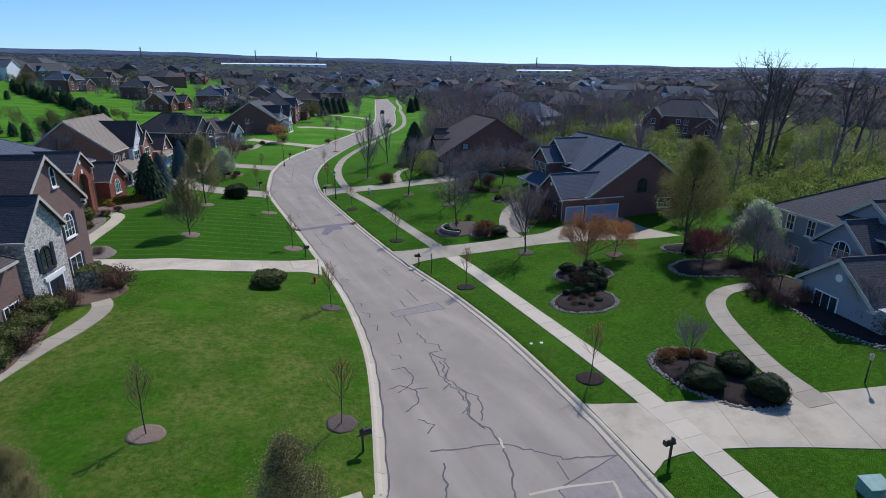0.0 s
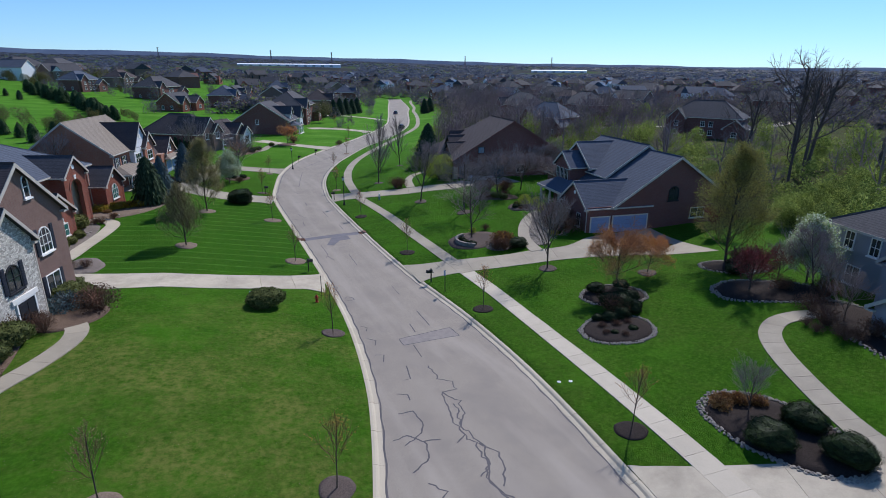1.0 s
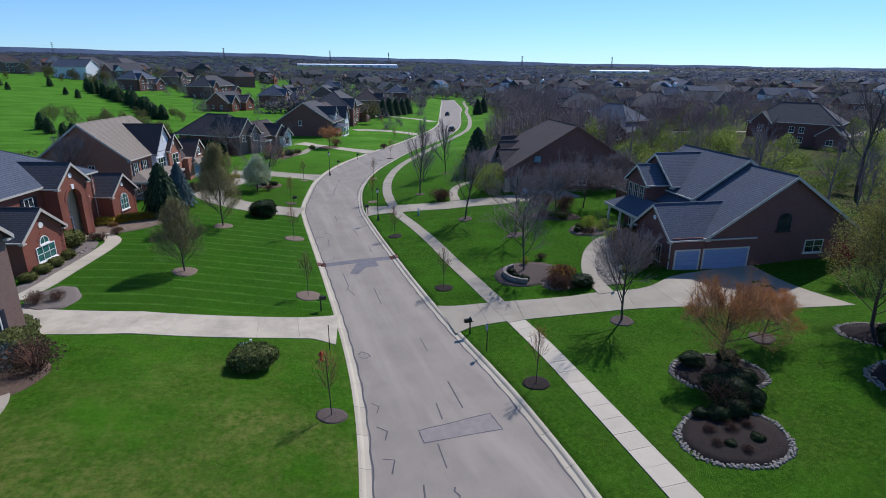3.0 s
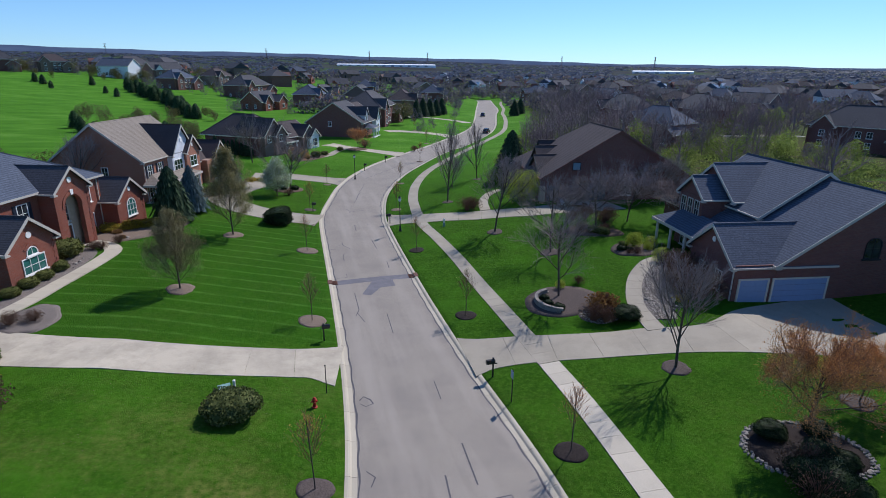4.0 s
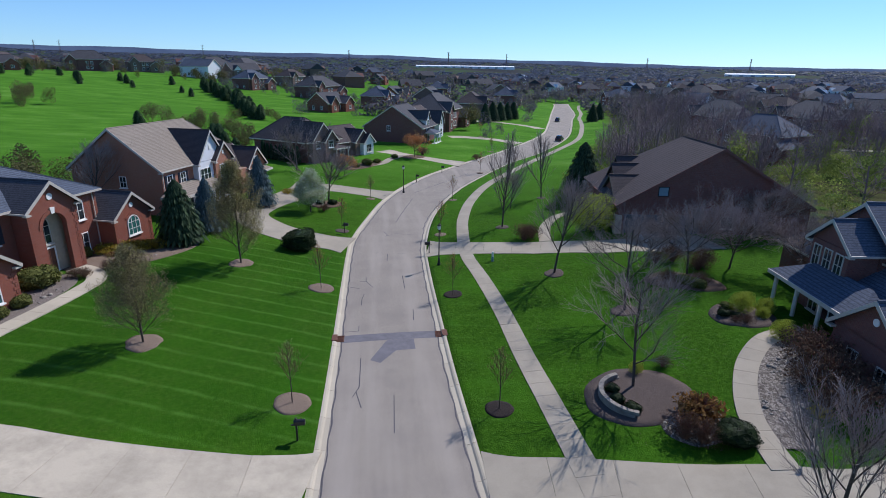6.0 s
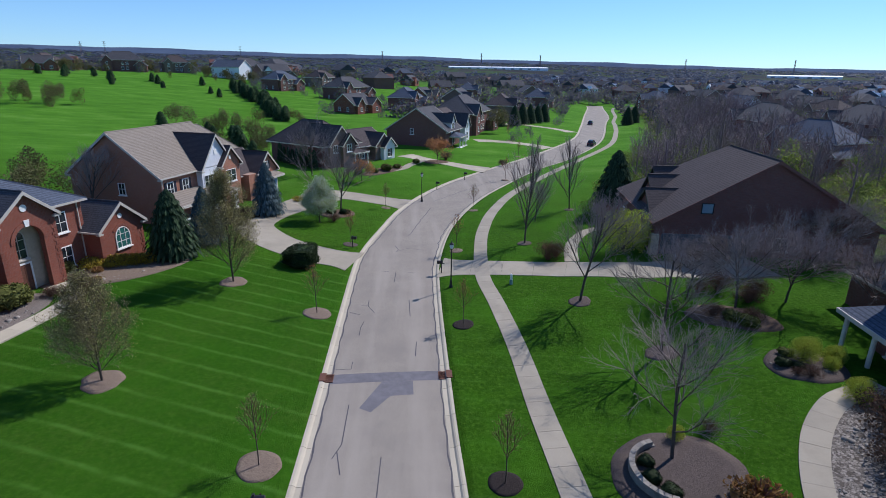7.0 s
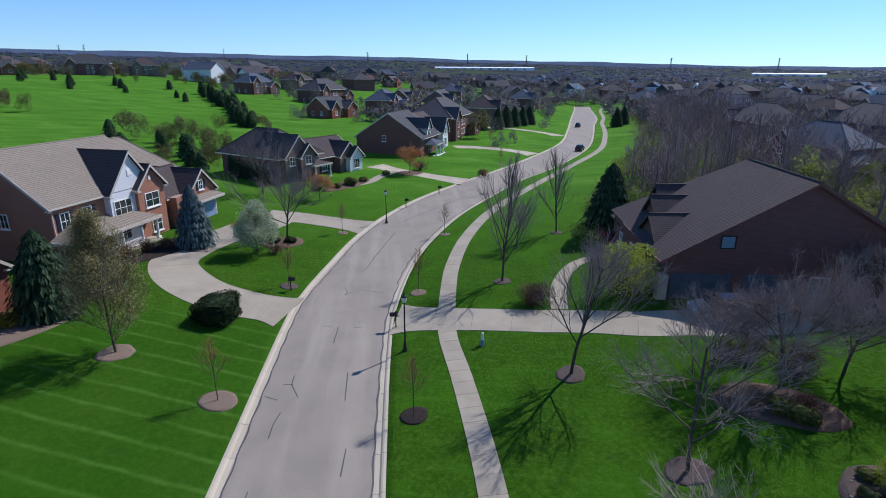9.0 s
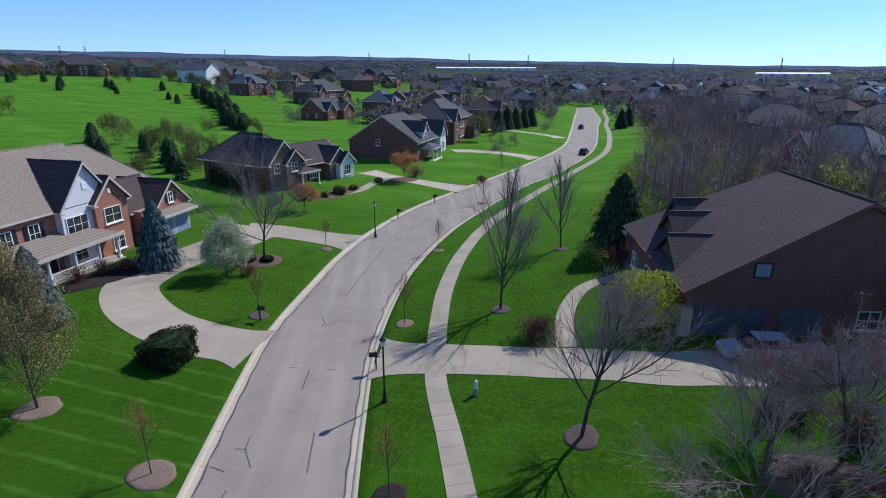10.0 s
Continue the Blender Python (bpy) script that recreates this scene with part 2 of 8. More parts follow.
def glass_material():
    m, nt, p = nodes_of("window_glass", 0.05, 0.6)
    v = coords(nt)
    nt.links.new(ramp(nt, noise_tex(nt, v, 0.9, 3.0), [(0.35, (0.012, 0.016, 0.02)), (0.7, (0.05, 0.06, 0.068))]), p.inputs["Base Color"])
    return m


GRASS = grass_material()
ASPHALT = asphalt_material()
CONCRETE = concrete_material("pale_concrete", (0.46, 0.405, 0.315), 0.8)
NEWWALK = concrete_material("newer_walk_concrete", (0.49, 0.435, 0.345), 0.3)
WALK = concrete_material("walk_concrete", (0.345, 0.305, 0.238), 0.5)
KERB = concrete_material("kerb_concrete", (0.45, 0.398, 0.308), 0.25)
TAR = plain("crack_sealant", (0.075, 0.07, 0.078), 0.7)
PATCH = plain("asphalt_patch", (0.145, 0.138, 0.15), 0.85, 0.22, 2.0, bumps=0.3)
SEALPATCH = plain("worn_patch", (0.225, 0.2, 0.185), 0.85, 0.2, 2.0, bumps=0.3)
RUST = plain("rusty_iron", (0.13, 0.055, 0.035), 0.75, 0.4, 8.0)
BRICK_RED = brick_material("red_brick", (0.3, 0.085, 0.05), (0.2, 0.055, 0.035), (0.27, 0.2, 0.17))
BRICK_DARK = brick_material("plum_brick", (0.235, 0.092, 0.075), (0.15, 0.062, 0.055), (0.2, 0.155, 0.14))
BRICK_TAN = brick_material("buff_brick", (0.235, 0.145, 0.12), (0.165, 0.1, 0.085), (0.24, 0.195, 0.17))
BRICK_ORANGE = brick_material("orange_brick", (0.42, 0.18, 0.11), (0.32, 0.125, 0.08), (0.36, 0.27, 0.22))
STONE = stone_material("fieldstone_veneer", (0.3, 0.28, 0.25), (0.72, 0.69, 0.62), (0.3, 0.28, 0.26), 4.6)
ARCHSTONE = plain("cast_stone", (0.46, 0.38, 0.28), 0.8, 0.15)
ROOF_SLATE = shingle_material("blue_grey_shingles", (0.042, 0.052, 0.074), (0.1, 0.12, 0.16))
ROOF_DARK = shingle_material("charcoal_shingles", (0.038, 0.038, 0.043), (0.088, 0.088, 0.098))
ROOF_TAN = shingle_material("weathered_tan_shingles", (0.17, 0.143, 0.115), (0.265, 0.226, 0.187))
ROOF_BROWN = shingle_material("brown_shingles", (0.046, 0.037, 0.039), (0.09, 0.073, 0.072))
TRIM = plain("weathered_trim", (0.5, 0.46, 0.4), 0.55, 0.1)
GLASS_TEAL = plain("tinted_glass", (0.035, 0.14, 0.125), 0.08, 0.5, 2.0, spec=0.6)
MULCH_PALE = mulch_material("pale_mulch", (0.1, 0.07, 0.052), (0.32, 0.245, 0.19))
MULCH_GREY = mulch_material("grey_mulch", (0.04, 0.031, 0.028), (0.17, 0.135, 0.12))
GRAVEL = mulch_material("grey_gravel", (0.07, 0.058, 0.052), (0.3, 0.255, 0.225))
WHITE = plain("white_paint", (0.78, 0.77, 0.74), 0.5, 0.06)
CREAM = plain("cream_trim", (0.62, 0.57, 0.48), 0.55, 0.08)
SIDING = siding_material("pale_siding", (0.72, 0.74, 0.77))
DARKPAINT = plain("dark_paint", (0.02, 0.022, 0.028), 0.5, 0.2)
BLACKIRON = plain("black_metal", (0.014, 0.014, 0.015), 0.45, 0.2, spec=0.5)
SHUTTER = plain("shutter_paint", (0.02, 0.024, 0.04), 0.5, 0.2)
# white doors with the blue of sky-lit shade put into their colour
GARAGE = plain("shade_blue_garage_door", (0.25, 0.33, 0.5), 0.5, 0.05)
GLASS = glass_material()
MULCH = mulch_material("dark_mulch", (0.014, 0.011, 0.01), (0.058, 0.046, 0.042))
MULCH_BROWN = mulch_material("brown_mulch", (0.07, 0.045, 0.032), (0.22, 0.155, 0.115))
PEBBLE = stone_material("river_pebbles", (0.09, 0.075, 0.062), (0.3, 0.265, 0.23), (0.045, 0.038, 0.032), 7.0)
ROCK = plain("pale_rock", (0.24, 0.215, 0.185), 0.85, 0.35, 2.0, bumps=0.4)
BARK = plain("grey_brown_bark", (0.085, 0.066, 0.055), 0.9, 0.4, 3.0, bumps=0.5)
BARK_DARK = plain("dark_bark", (0.05, 0.038, 0.034), 0.9, 0.4, 3.0, bumps=0.5)
TWIG = plain("bare_twigs", (0.268, 0.213, 0.195), 0.9, 0.3, 1.0)


def woods_material():
    m, nt, p = nodes_of("woods_twigs", 0.9, 0.1)
    v = coords(nt)
    nt.links.new(ramp(nt, noise_tex(nt, v, 0.09, 3.0), [(0.35, (0.2, 0.15, 0.163)), (0.5, (0.245, 0.19, 0.187)), (0.66, (0.2, 0.175, 0.125))]), p.inputs["Base Color"])
    return m


TWIG_WOODS = woods_material()
BARK_WOODS = plain("woods_bark", (0.085, 0.068, 0.063), 0.9, 0.35, 2.0)
PINE = leaf_material("pine_needles", [(0.0, (0.025, 0.055, 0.024)), (1.0, (0.085, 0.15, 0.06))], trans=0.3)
TWIG_OLIVE = plain("olive_twigs", (0.16, 0.128, 0.085), 0.9, 0.3, 1.0)
TWIG_ORANGE = plain("orange_twigs", (0.38, 0.2, 0.11), 0.9, 0.3, 1.0)
TWIG_RED = plain("reddish_twigs", (0.17, 0.085, 0.06), 0.9, 0.3, 1.0)
# palest tone paints the sun caught on single buds
BUDS = leaf_material("olive_buds", [(0.0, (0.11, 0.1, 0.032)), (0.5, (0.22, 0.195, 0.065)), (1.0, (0.62, 0.56, 0.28))], trans=0.5)
BUDS_YELLOW = leaf_material("yellow_green_buds", [(0.0, (0.2, 0.175, 0.04)), (0.5, (0.38, 0.34, 0.085)), (1.0, (0.58, 0.53, 0.17))], trans=0.5)
LOOSE = leaf_material("olive_shrub_leaves", [(0.0, (0.045, 0.06, 0.018)), (1.0, (0.18, 0.2, 0.065))], trans=0.3)
BUDS_ORANGE = leaf_material("orange_buds", [(0.0, (0.42, 0.17, 0.05)), (0.6, (0.62, 0.28, 0.09)), (1.0, (0.72, 0.42, 0.16))], trans=0.35)
BLOSSOM = leaf_material("white_blossom", [(0.0, (0.24, 0.34, 0.1)), (0.45, (0.5, 0.58, 0.32)), (1.0, (0.88, 0.89, 0.82))], trans=0.45)
REDLEAF = leaf_material("red_foliage", [(0.0, (0.1, 0.02, 0.025)), (1.0, (0.26, 0.05, 0.05))])
SPRING = leaf_material("fresh_spring_leaves", [(0.0, (0.09, 0.125, 0.028)), (0.5, (0.19, 0.255, 0.055)), (1.0, (0.34, 0.4, 0.115))], trans=0.5)
NEEDLE = leaf_material("dark_needles", [(0.0, (0.018, 0.038, 0.02)), (1.0, (0.07, 0.115, 0.055))], trans=0.2)
NEEDLE_BLUE = leaf_material("blue_needles", [(0.0, (0.04, 0.065, 0.068)), (1.0, (0.14, 0.2, 0.21))], trans=0.08)
YEW = leaf_material("yew_leaves", [(0.0, (0.008, 0.016, 0.007)), (1.0, (0.035, 0.055, 0.018))], trans=0.1)
BOX = leaf_material("boxwood_leaves", [(0.0, (0.06, 0.07, 0.018)), (1.0, (0.17, 0.18, 0.05))])
BROWNLEAF = leaf_material("brown_dormant_leaves", [(0.0, (0.065, 0.04, 0.028)), (1.0, (0.18, 0.115, 0.075))])
RUSTLEAF = leaf_material("rust_grass", [(0.0, (0.15, 0.08, 0.03)), (1.0, (0.37, 0.21, 0.075))])
GOLDLEAF = leaf_material("golden_foliage", [(0.0, (0.26, 0.19, 0.025)), (1.0, (0.58, 0.45, 0.06))])
# bare and budding crowns, their greys pulled to blue to paint in haze
FARLEAF = leaf_material("haze_tinted_far_crowns", [(0.0, (0.085, 0.08, 0.105)), (0.5, (0.13, 0.122, 0.15)), (0.8, (0.17, 0.158, 0.17)), (0.88, (0.15, 0.18, 0.08)), (1.0, (0.27, 0.3, 0.11))], trans=0.45)
# blue of distant haze put into the leaf colour
DISTANT = leaf_material("haze_blue_ridge_leaves", [(0.0, (0.08, 0.1, 0.15)), (0.8, (0.12, 0.14, 0.195)), (1.0, (0.16, 0.185, 0.18))], trans=0.45)
YARDLEAF = leaf_material("olive_brown_budding_leaves", [(0.0, (0.075, 0.07, 0.032)), (0.6, (0.13, 0.125, 0.05)), (1.0, (0.21, 0.2, 0.085))], trans=0.4)
LIME = leaf_material("lime_leaves", [(0.0, (0.22, 0.27, 0.03)), (0.5, (0.42, 0.48, 0.055)), (1.0, (0.6, 0.65, 0.12))], trans=0.45)
METALWALL = plain("white_metal_cladding", (0.82, 0.83, 0.85), 0.5, 0.04)

# ---- terrain ----
KL = [(-11.5, -50), (4.5, 14), (6.3, 20.6), (8.9, 29.5), (10.5, 36.5), (11.8, 46), (12.4, 56), (12.55, 70), (12.5, 95.5), (13.0, 103), (14.6, 112), (16.6, 121.5), (20.1, 132), (25.8, 144), (34.5, 157.5), (50.5, 181), (70, 215), (84, 253), (103, 310), (125, 375), (130.5, 396)]
KR = [(9.0, -50), (19.1, 14), (20.3, 22), (21.6, 33), (22.1, 42), (22.1, 48), (21.8, 56), (21.6, 64), (21.5, 72), (21.6, 90), (22.2, 100), (24.9, 114), (30.3, 129), (37, 142), (47, 159), (60, 177), (79, 212), (102, 274), (115, 308), (134, 372), (141.5, 396)]


def curve_points(ctrl, n=10):
    """Catmull-Rom through tuples of any length."""
    c = [np.array(p, float) for p in ctrl]
    c = [2 * c[0] - c[1], *c, 2 * c[-1] - c[-2]]
    out = []
    for i in range(1, len(c) - 2):
        for k in range(n):
            t = k / n
            out.append(0.5 * (2 * c[i] + (c[i + 1] - c[i - 1]) * t + (2 * c[i - 1] - 5 * c[i] + 4 * c[i + 1] - c[i + 2]) * t**2 + (3 * c[i] - c[i - 1] - 3 * c[i + 1] + c[i + 2]) * t**3))
    out.append(c[-2])
    return np.array(out)


KLc, KRc = curve_points(KL, 12), curve_points(KR, 12)


def kerb_l(y):
    return float(np.interp(y, KLc[:, 1], KLc[:, 0]))


def kerb_r(y):
    return float(np.interp(y, KRc[:, 1], KRc[:, 0]))


def sstep(t):
    t = min(max(t, 0.0), 1.0)
    return t * t * (3 - 2 * t)


def road_z(y):
    return 0.15 + 1.9 * (1 - sstep((y - 15) / 47))


def ground_z(x, y):
    """Height of the lawns and the land; the road lies a kerb lower."""
    z = road_z(y) + 0.13
    l, r = kerb_l(y) - x, x - kerb_r(y)
    s = 1.0 - 0.25 * sstep((y - 100) / 15)
    if l > 0:
        d = l * s
        rise = 0.115 + 0.065 * math.exp(-(((y - 46) / 14) ** 2))
        z += rise * (d if d < 15 else 15 + min(d - 15, 25) * 0.2)
    elif r > 0:
        d = r * s
        z += 0.06 * min(d, 12) + 0.13 * min(max(d - 12, 0), 10) * (1 - 0.8 * sstep((y - 95) / 20))
    z -= 0.9 * math.exp(-(((x - 50) / 8) ** 2) - ((y - 52.5) / 7) ** 2)
    hill = -0.75 * x + 0.4 * (y - 150)
    if l > 0:
        z += 15 * sstep((hill - 20) / 200) * (1 - sstep((y - 420) / 500))
    far = math.hypot(x - 25, y - 30)
    if far > 900:
        a = math.atan2(x - 25, y - 30)
        z += sstep((far - 900) / 2700) * 0.8 * (64 - 42 * math.tanh(1.8 * (a - 0.33)) + 3 * math.sin(9 * a + 1) + 3 * math.sin(23 * a + far / 400))
    return z


class Geo:
    """Collects vertices and faces for one mesh."""

    def __init__(self):
        self.v, self.f = [], []

    def add(self, verts, faces):
        o = len(self.v)
        self.v += [tuple(p) for p in verts]
        self.f += [tuple(i + o for i in f) for f in faces]

    def box(self, x0, x1, y0, y1, z0, z1):
        self.add([(x, y, z) for z in (z0, z1) for y in (y0, y1) for x in (x0, x1)], [(0, 2, 3, 1), (4, 5, 7, 6), (0, 1, 5, 4), (2, 6, 7, 3), (0, 4, 6, 2), (1, 3, 7, 5)])

    def plate(self, pts, t):
        """A flat or sloped polygon with thickness t below it."""
        n = len(pts)
        self.add([*pts, *[(p[0], p[1], p[2] - t) for p in pts]], [tuple(range(n)), tuple(range(2 * n - 1, n - 1, -1)), *[(i, i + n, (i + 1) % n + n, (i + 1) % n) for i in range(n)]])

    def prism(self, poly, y0, y1):
        """A polygon of (x, z) drawn out from y0 to y1."""
        n = len(poly)
        self.add([*[(x, y0, z) for x, z in poly], *[(x, y1, z) for x, z in poly]], [tuple(range(n)), tuple(range(2 * n - 1, n - 1, -1)), *[(i, i + n, (i + 1) % n + n, (i + 1) % n) for i in range(n)]])

    def tube(self, pts, radii, sides=6, cap=True):
        prev = None
        o = len(self.v)
        for i, p in enumerate(pts):
            d = (Vector(pts[min(i + 1, len(pts) - 1)]) - Vector(pts[max(i - 1, 0)])).normalized()
            a = d.orthogonal().normalized() if prev is None else (prev - d * prev.dot(d)).normalized()
            prev = a
            b = d.cross(a)
            for k in range(sides):
                w = 2 * math.pi * k / sides
                self.v.append(tuple(Vector(p) + (a * math.cos(w) + b * math.sin(w)) * radii[i]))
        for i in range(len(pts) - 1):
            for k in range(sides):
                k2 = (k + 1) % sides
                self.f.append((o + i * sides + k, o + i * sides + k2, o + (i + 1) * sides + k2, o + (i + 1) * sides + k))
        if cap:
            self.f.append(tuple(o + k for k in range(sides))[::-1])
            self.f.append(tuple(o + (len(pts) - 1) * sides + k for k in range(sides)))

    def lathe(self, profile, sides=12, c=(0, 0)):
        """Turned shape from (radius, z) pairs."""
        self.tube([(c[0], c[1], z) for _, z in profile], [max(r, 0.001) for r, _ in profile], sides)

    def moved(self, m, other):
        self.add([m @ Vector(p) for p in other.v], other.f)
        return self

    def mesh(self, name, mat=None, smooth=False):
        me = bpy.data.meshes.new(name)
        me.from_pydata(self.v, [], self.f)
        if mat:
            me.materials.append(mat)
        if smooth:
            me.polygons.foreach_set("use_smooth", [True] * len(me.polygons))
        return me


def part(name, g, mat, parent, label="", smooth=False):
    ob = new(name, g if isinstance(g, bpy.types.Mesh) else g.mesh(name, mat, smooth))
    ob.parent = parent
    if label:
        tagged(ob, label)
    return ob


def thing(name, x, y, z, rz, label, category, group="", kind=""):
    ob = new(name)
    ob.empty_display_size = 0.2
    ob.matrix_basis = pose(x, y, z, 0, 0, rz)
    return tagged(ob, label, category, group, kind)


# one sheet of land from behind the camera to the horizon, cut along the kerbs
def steps(*spans):
    out = [spans[0][0]]
    for a, b, s in spans:
        n = max(1, round((b - a) / s))
        out += [a + (b - a) * (i + 1) / n for i in range(n)]
    return out


def land_sheet():
    rows = steps((-600, -60, 90), (-60, 8, 6), (8, 140, 1.1), (140, 300, 3.2), (300, 396, 8), (396, 900, 50), (900, 4700, 190))
    side = [0, 0.6, 1.3, 2, 3, 4, 5, 6, 7, 8.5, 10, 12, 14, 16, 18, 20, 22, 25, 28, 32, 38, 46, 56, 70, 90, 115, 145, 180, 220, 270, 330, 400, 500, 650, 850, 1100, 1450, 1900, 2500, 3300, 4300]
    g = Geo()
    n = len(side)
    for y in rows:
        l, r = kerb_l(y), kerb_r(y)
        if y > 396:
            l = r = 0.5 * (l + r)
        for d in reversed(side):
            g.v.append((l - d, y, ground_z(l - d - 0.001, y)))
        for f in (0.03, 0.97):
            g.v.append((l + (r - l) * f, y, road_z(y) - 0.5))
        for d in side:
            g.v.append((r + d, y, ground_z(r + d + 0.001, y)))
    w = 2 * n + 2
    for i in range(len(rows) - 1):
        for k in range(w - 1):
            g.f.append((i * w + k, i * w + k + 1, (i + 1) * w + k + 1, (i + 1) * w + k))
    ob = new("ground", g.mesh("ground", GRASS, True))
    return tagged(ob, "bright green spring lawns with mown stripes and far land", "ground", kind="structure")


land_sheet()


def road_sheet():
    g = Geo()
    ys = steps((-50, 8, 4), (8, 140, 1.1), (140, 396, 3.2))
    for y in ys:
        l, r = kerb_l(y), kerb_r(y)
        for k in range(9):
            f = k / 8
            g.v.append((l + (r - l) * f, y, road_z(y) + 0.07 * (1 - (2 * f - 1) ** 2)))
    for i in range(len(ys) - 1):
        for k in range(8):
            g.f.append((i * 9 + k, i * 9 + k + 1, i * 9 + k + 10, i * 9 + k + 9))
    return tagged(new("road", g.mesh("road", ASPHALT, True)), "weathered pale grey asphalt residential street with sealed cracks", "road", kind="structure")


ROAD = road_sheet()


def asphalt_z(x, y):
    l, r = kerb_l(y), kerb_r(y)
    f = (x - l) / max(r - l, 0.1)
    return road_z(y) + 0.07 * (1 - (2 * f - 1) ** 2)


def kerb_line(name, side):
    """Rolled kerb and gutter, cast in lengths of about three metres."""
    top = thing(name, 0, 0, 0, 0, "pale concrete rolled kerb and gutter along the street", "kerb", kind="structure")
    pts = KLc if side < 0 else KRc
    pts = pts[(pts[:, 1] > -48) & (pts[:, 1] < 396)]
    seg = np.r_[0, np.cumsum(np.hypot(*np.diff(pts, axis=0).T))]
    ends = np.arange(0, seg[-1], 3.05)
    prof = [(-0.02, -0.25), (-0.02, 0.15), (0.14, 0.155), (0.24, 0.12), (0.34, 0.035), (0.62, 0.02), (0.66, -0.1)]
    for a in ends[:-1]:
        g = Geo()
        for s in np.linspace(a + 0.012, a + 3.038, 5):
            x, y = np.interp(s, seg, pts[:, 0]), np.interp(s, seg, pts[:, 1])
            dx, dy = np.interp(s + 0.4, seg, pts[:, 0]) - np.interp(s - 0.4, seg, pts[:, 0]), np.interp(s + 0.4, seg, pts[:, 1]) - np.interp(s - 0.4, seg, pts[:, 1])
            q = math.hypot(dx, dy)
            nx, ny = (dy / q, -dx / q) if side < 0 else (-dy / q, dx / q)
            for d, h in prof:
                g.v.append((x + nx * d, y + ny * d, road_z(y) + h))
        w = len(prof)
        for i in range(4):
            for k in range(w - 1):
                f = (i * w + k, i * w + k + 1, (i + 1) * w + k + 1, (i + 1) * w + k)
                g.f.append(f if side > 0 else f[::-1])
        g.f += [tuple(range(w)), tuple(range(5 * w - 1, 4 * w - 1, -1))]
        part("kerb_length", g, KERB, top)


def ribbon_rows(ctrl, step=0.5):
    c = curve_points(ctrl, 14)
    seg = np.r_[0, np.cumsum(np.hypot(c[1:, 0] - c[:-1, 0], c[1:, 1] - c[:-1, 1]))]
    return c, seg


def at_s(c, seg, s):
    x, y, w = (float(np.interp(s, seg, c[:, k])) for k in range(3))
    x1, y1 = np.interp(s + 0.3, seg, c[:, 0]), np.interp(s + 0.3, seg, c[:, 1])
    x0, y0 = np.interp(s - 0.3, seg, c[:, 0]), np.interp(s - 0.3, seg, c[:, 1])
    q = math.hypot(x1 - x0, y1 - y0) or 1
    return x, y, w, -(y1 - y0) / q, (x1 - x0) / q


def slabs(name, ctrl, length, mat, label, category, lift=0.04, across=1, piece="slab", gap=0.008):
    """A paved way of separate slabs laid over the land; ctrl holds (x, y, width)."""
    top = thing(name, 0, 0, 0, 0, label, category, kind="structure")
    c, seg = ribbon_rows(ctrl)
    n = max(1, round(seg[-1] / length))
    for i in range(n):
        a, b = seg[-1] * i / n + gap, seg[-1] * (i + 1) / n - gap
        m = max(2, int((b - a) / 0.6) + 1)
        for j in range(across):
            g = Geo()
            cols = max(3, int(max(p[2] for p in ctrl) / across / 1.4) + 2)
            h = random.uniform(-0.004, 0.004)
            for s in np.linspace(a, b, m):
                x, y, w, nx, ny = at_s(c, seg, s)
                lo, hi = -w / 2 + w * j / across + gap, -w / 2 + w * (j + 1) / across - gap
                for k in range(cols):
                    d = lo + (hi - lo) * k / (cols - 1)
                    px, py = x + nx * d, y + ny * d
                    g.v.append((px, py, ground_z(px, py) + lift + h))
            top_n = len(g.v)
            g.v += [(p[0], p[1], p[2] - 0.16) for p in g.v[:top_n]]
            for r in range(m - 1):
                for k in range(cols - 1):
                    q = r * cols + k
                    g.f.append((q, q + cols, q + cols + 1, q + 1))
                q = r * cols
                g.f.append((q, q + top_n, q + cols + top_n, q + cols))
                q = r * cols + cols - 1
                g.f.append((q + cols, q + cols + top_n, q + top_n, q))
            for k in range(cols - 1):
                g.f.append((k + 1, k + 1 + top_n, k + top_n, k))
                q = (m - 1) * cols + k
                g.f.append((q, q + top_n, q + 1 + top_n, q + 1))
            part(piece, g, mat, top)
    return top


def draped_patch(poly_or_r, cx, cy, dome=0.06, lift=0.03, z_of=ground_z, ang=0.0, rough=0.06, rings=5, n=40, seed=1):
    """A rounded patch laid over the land: an ellipse (rx, ry) with a slightly uneven edge."""
    rx, ry = poly_or_r
    rn = random.Random(seed)
    ph = [rn.uniform(0, 6.28) for _ in range(4)]
    g = Geo()
    ca, sa = math.cos(ang), math.sin(ang)

    def at(f, a):
        k = f * (1 + rough * (math.sin(2 * a + ph[0]) + 0.6 * math.sin(3 * a + ph[1]) + 0.35 * math.sin(7 * a + ph[2])))
        u, v = rx * k * math.cos(a), ry * k * math.sin(a)
        x, y = cx + u * ca - v * sa, cy + u * sa + v * ca
        return x, y, z_of(x, y) + lift + dome * (1 - f * f)

    g.v.append(at(0, 0))
    for i in range(1, rings + 1):
        for k in range(n):
            g.v.append(at(i / rings, 2 * math.pi * k / n))
    for k in range(n):
        x, y, z = at(1.0, 2 * math.pi * k / n)
        g.v.append((x, y, z - 0.15))
    for k in range(n):
        g.f.append((0, 1 + k, 1 + (k + 1) % n))
    for i in range(rings):
        for k in range(n):
            a, b = 1 + i * n + k, 1 + i * n + (k + 1) % n
            g.f.append((a, a + n, b + n, b))
    return g, at


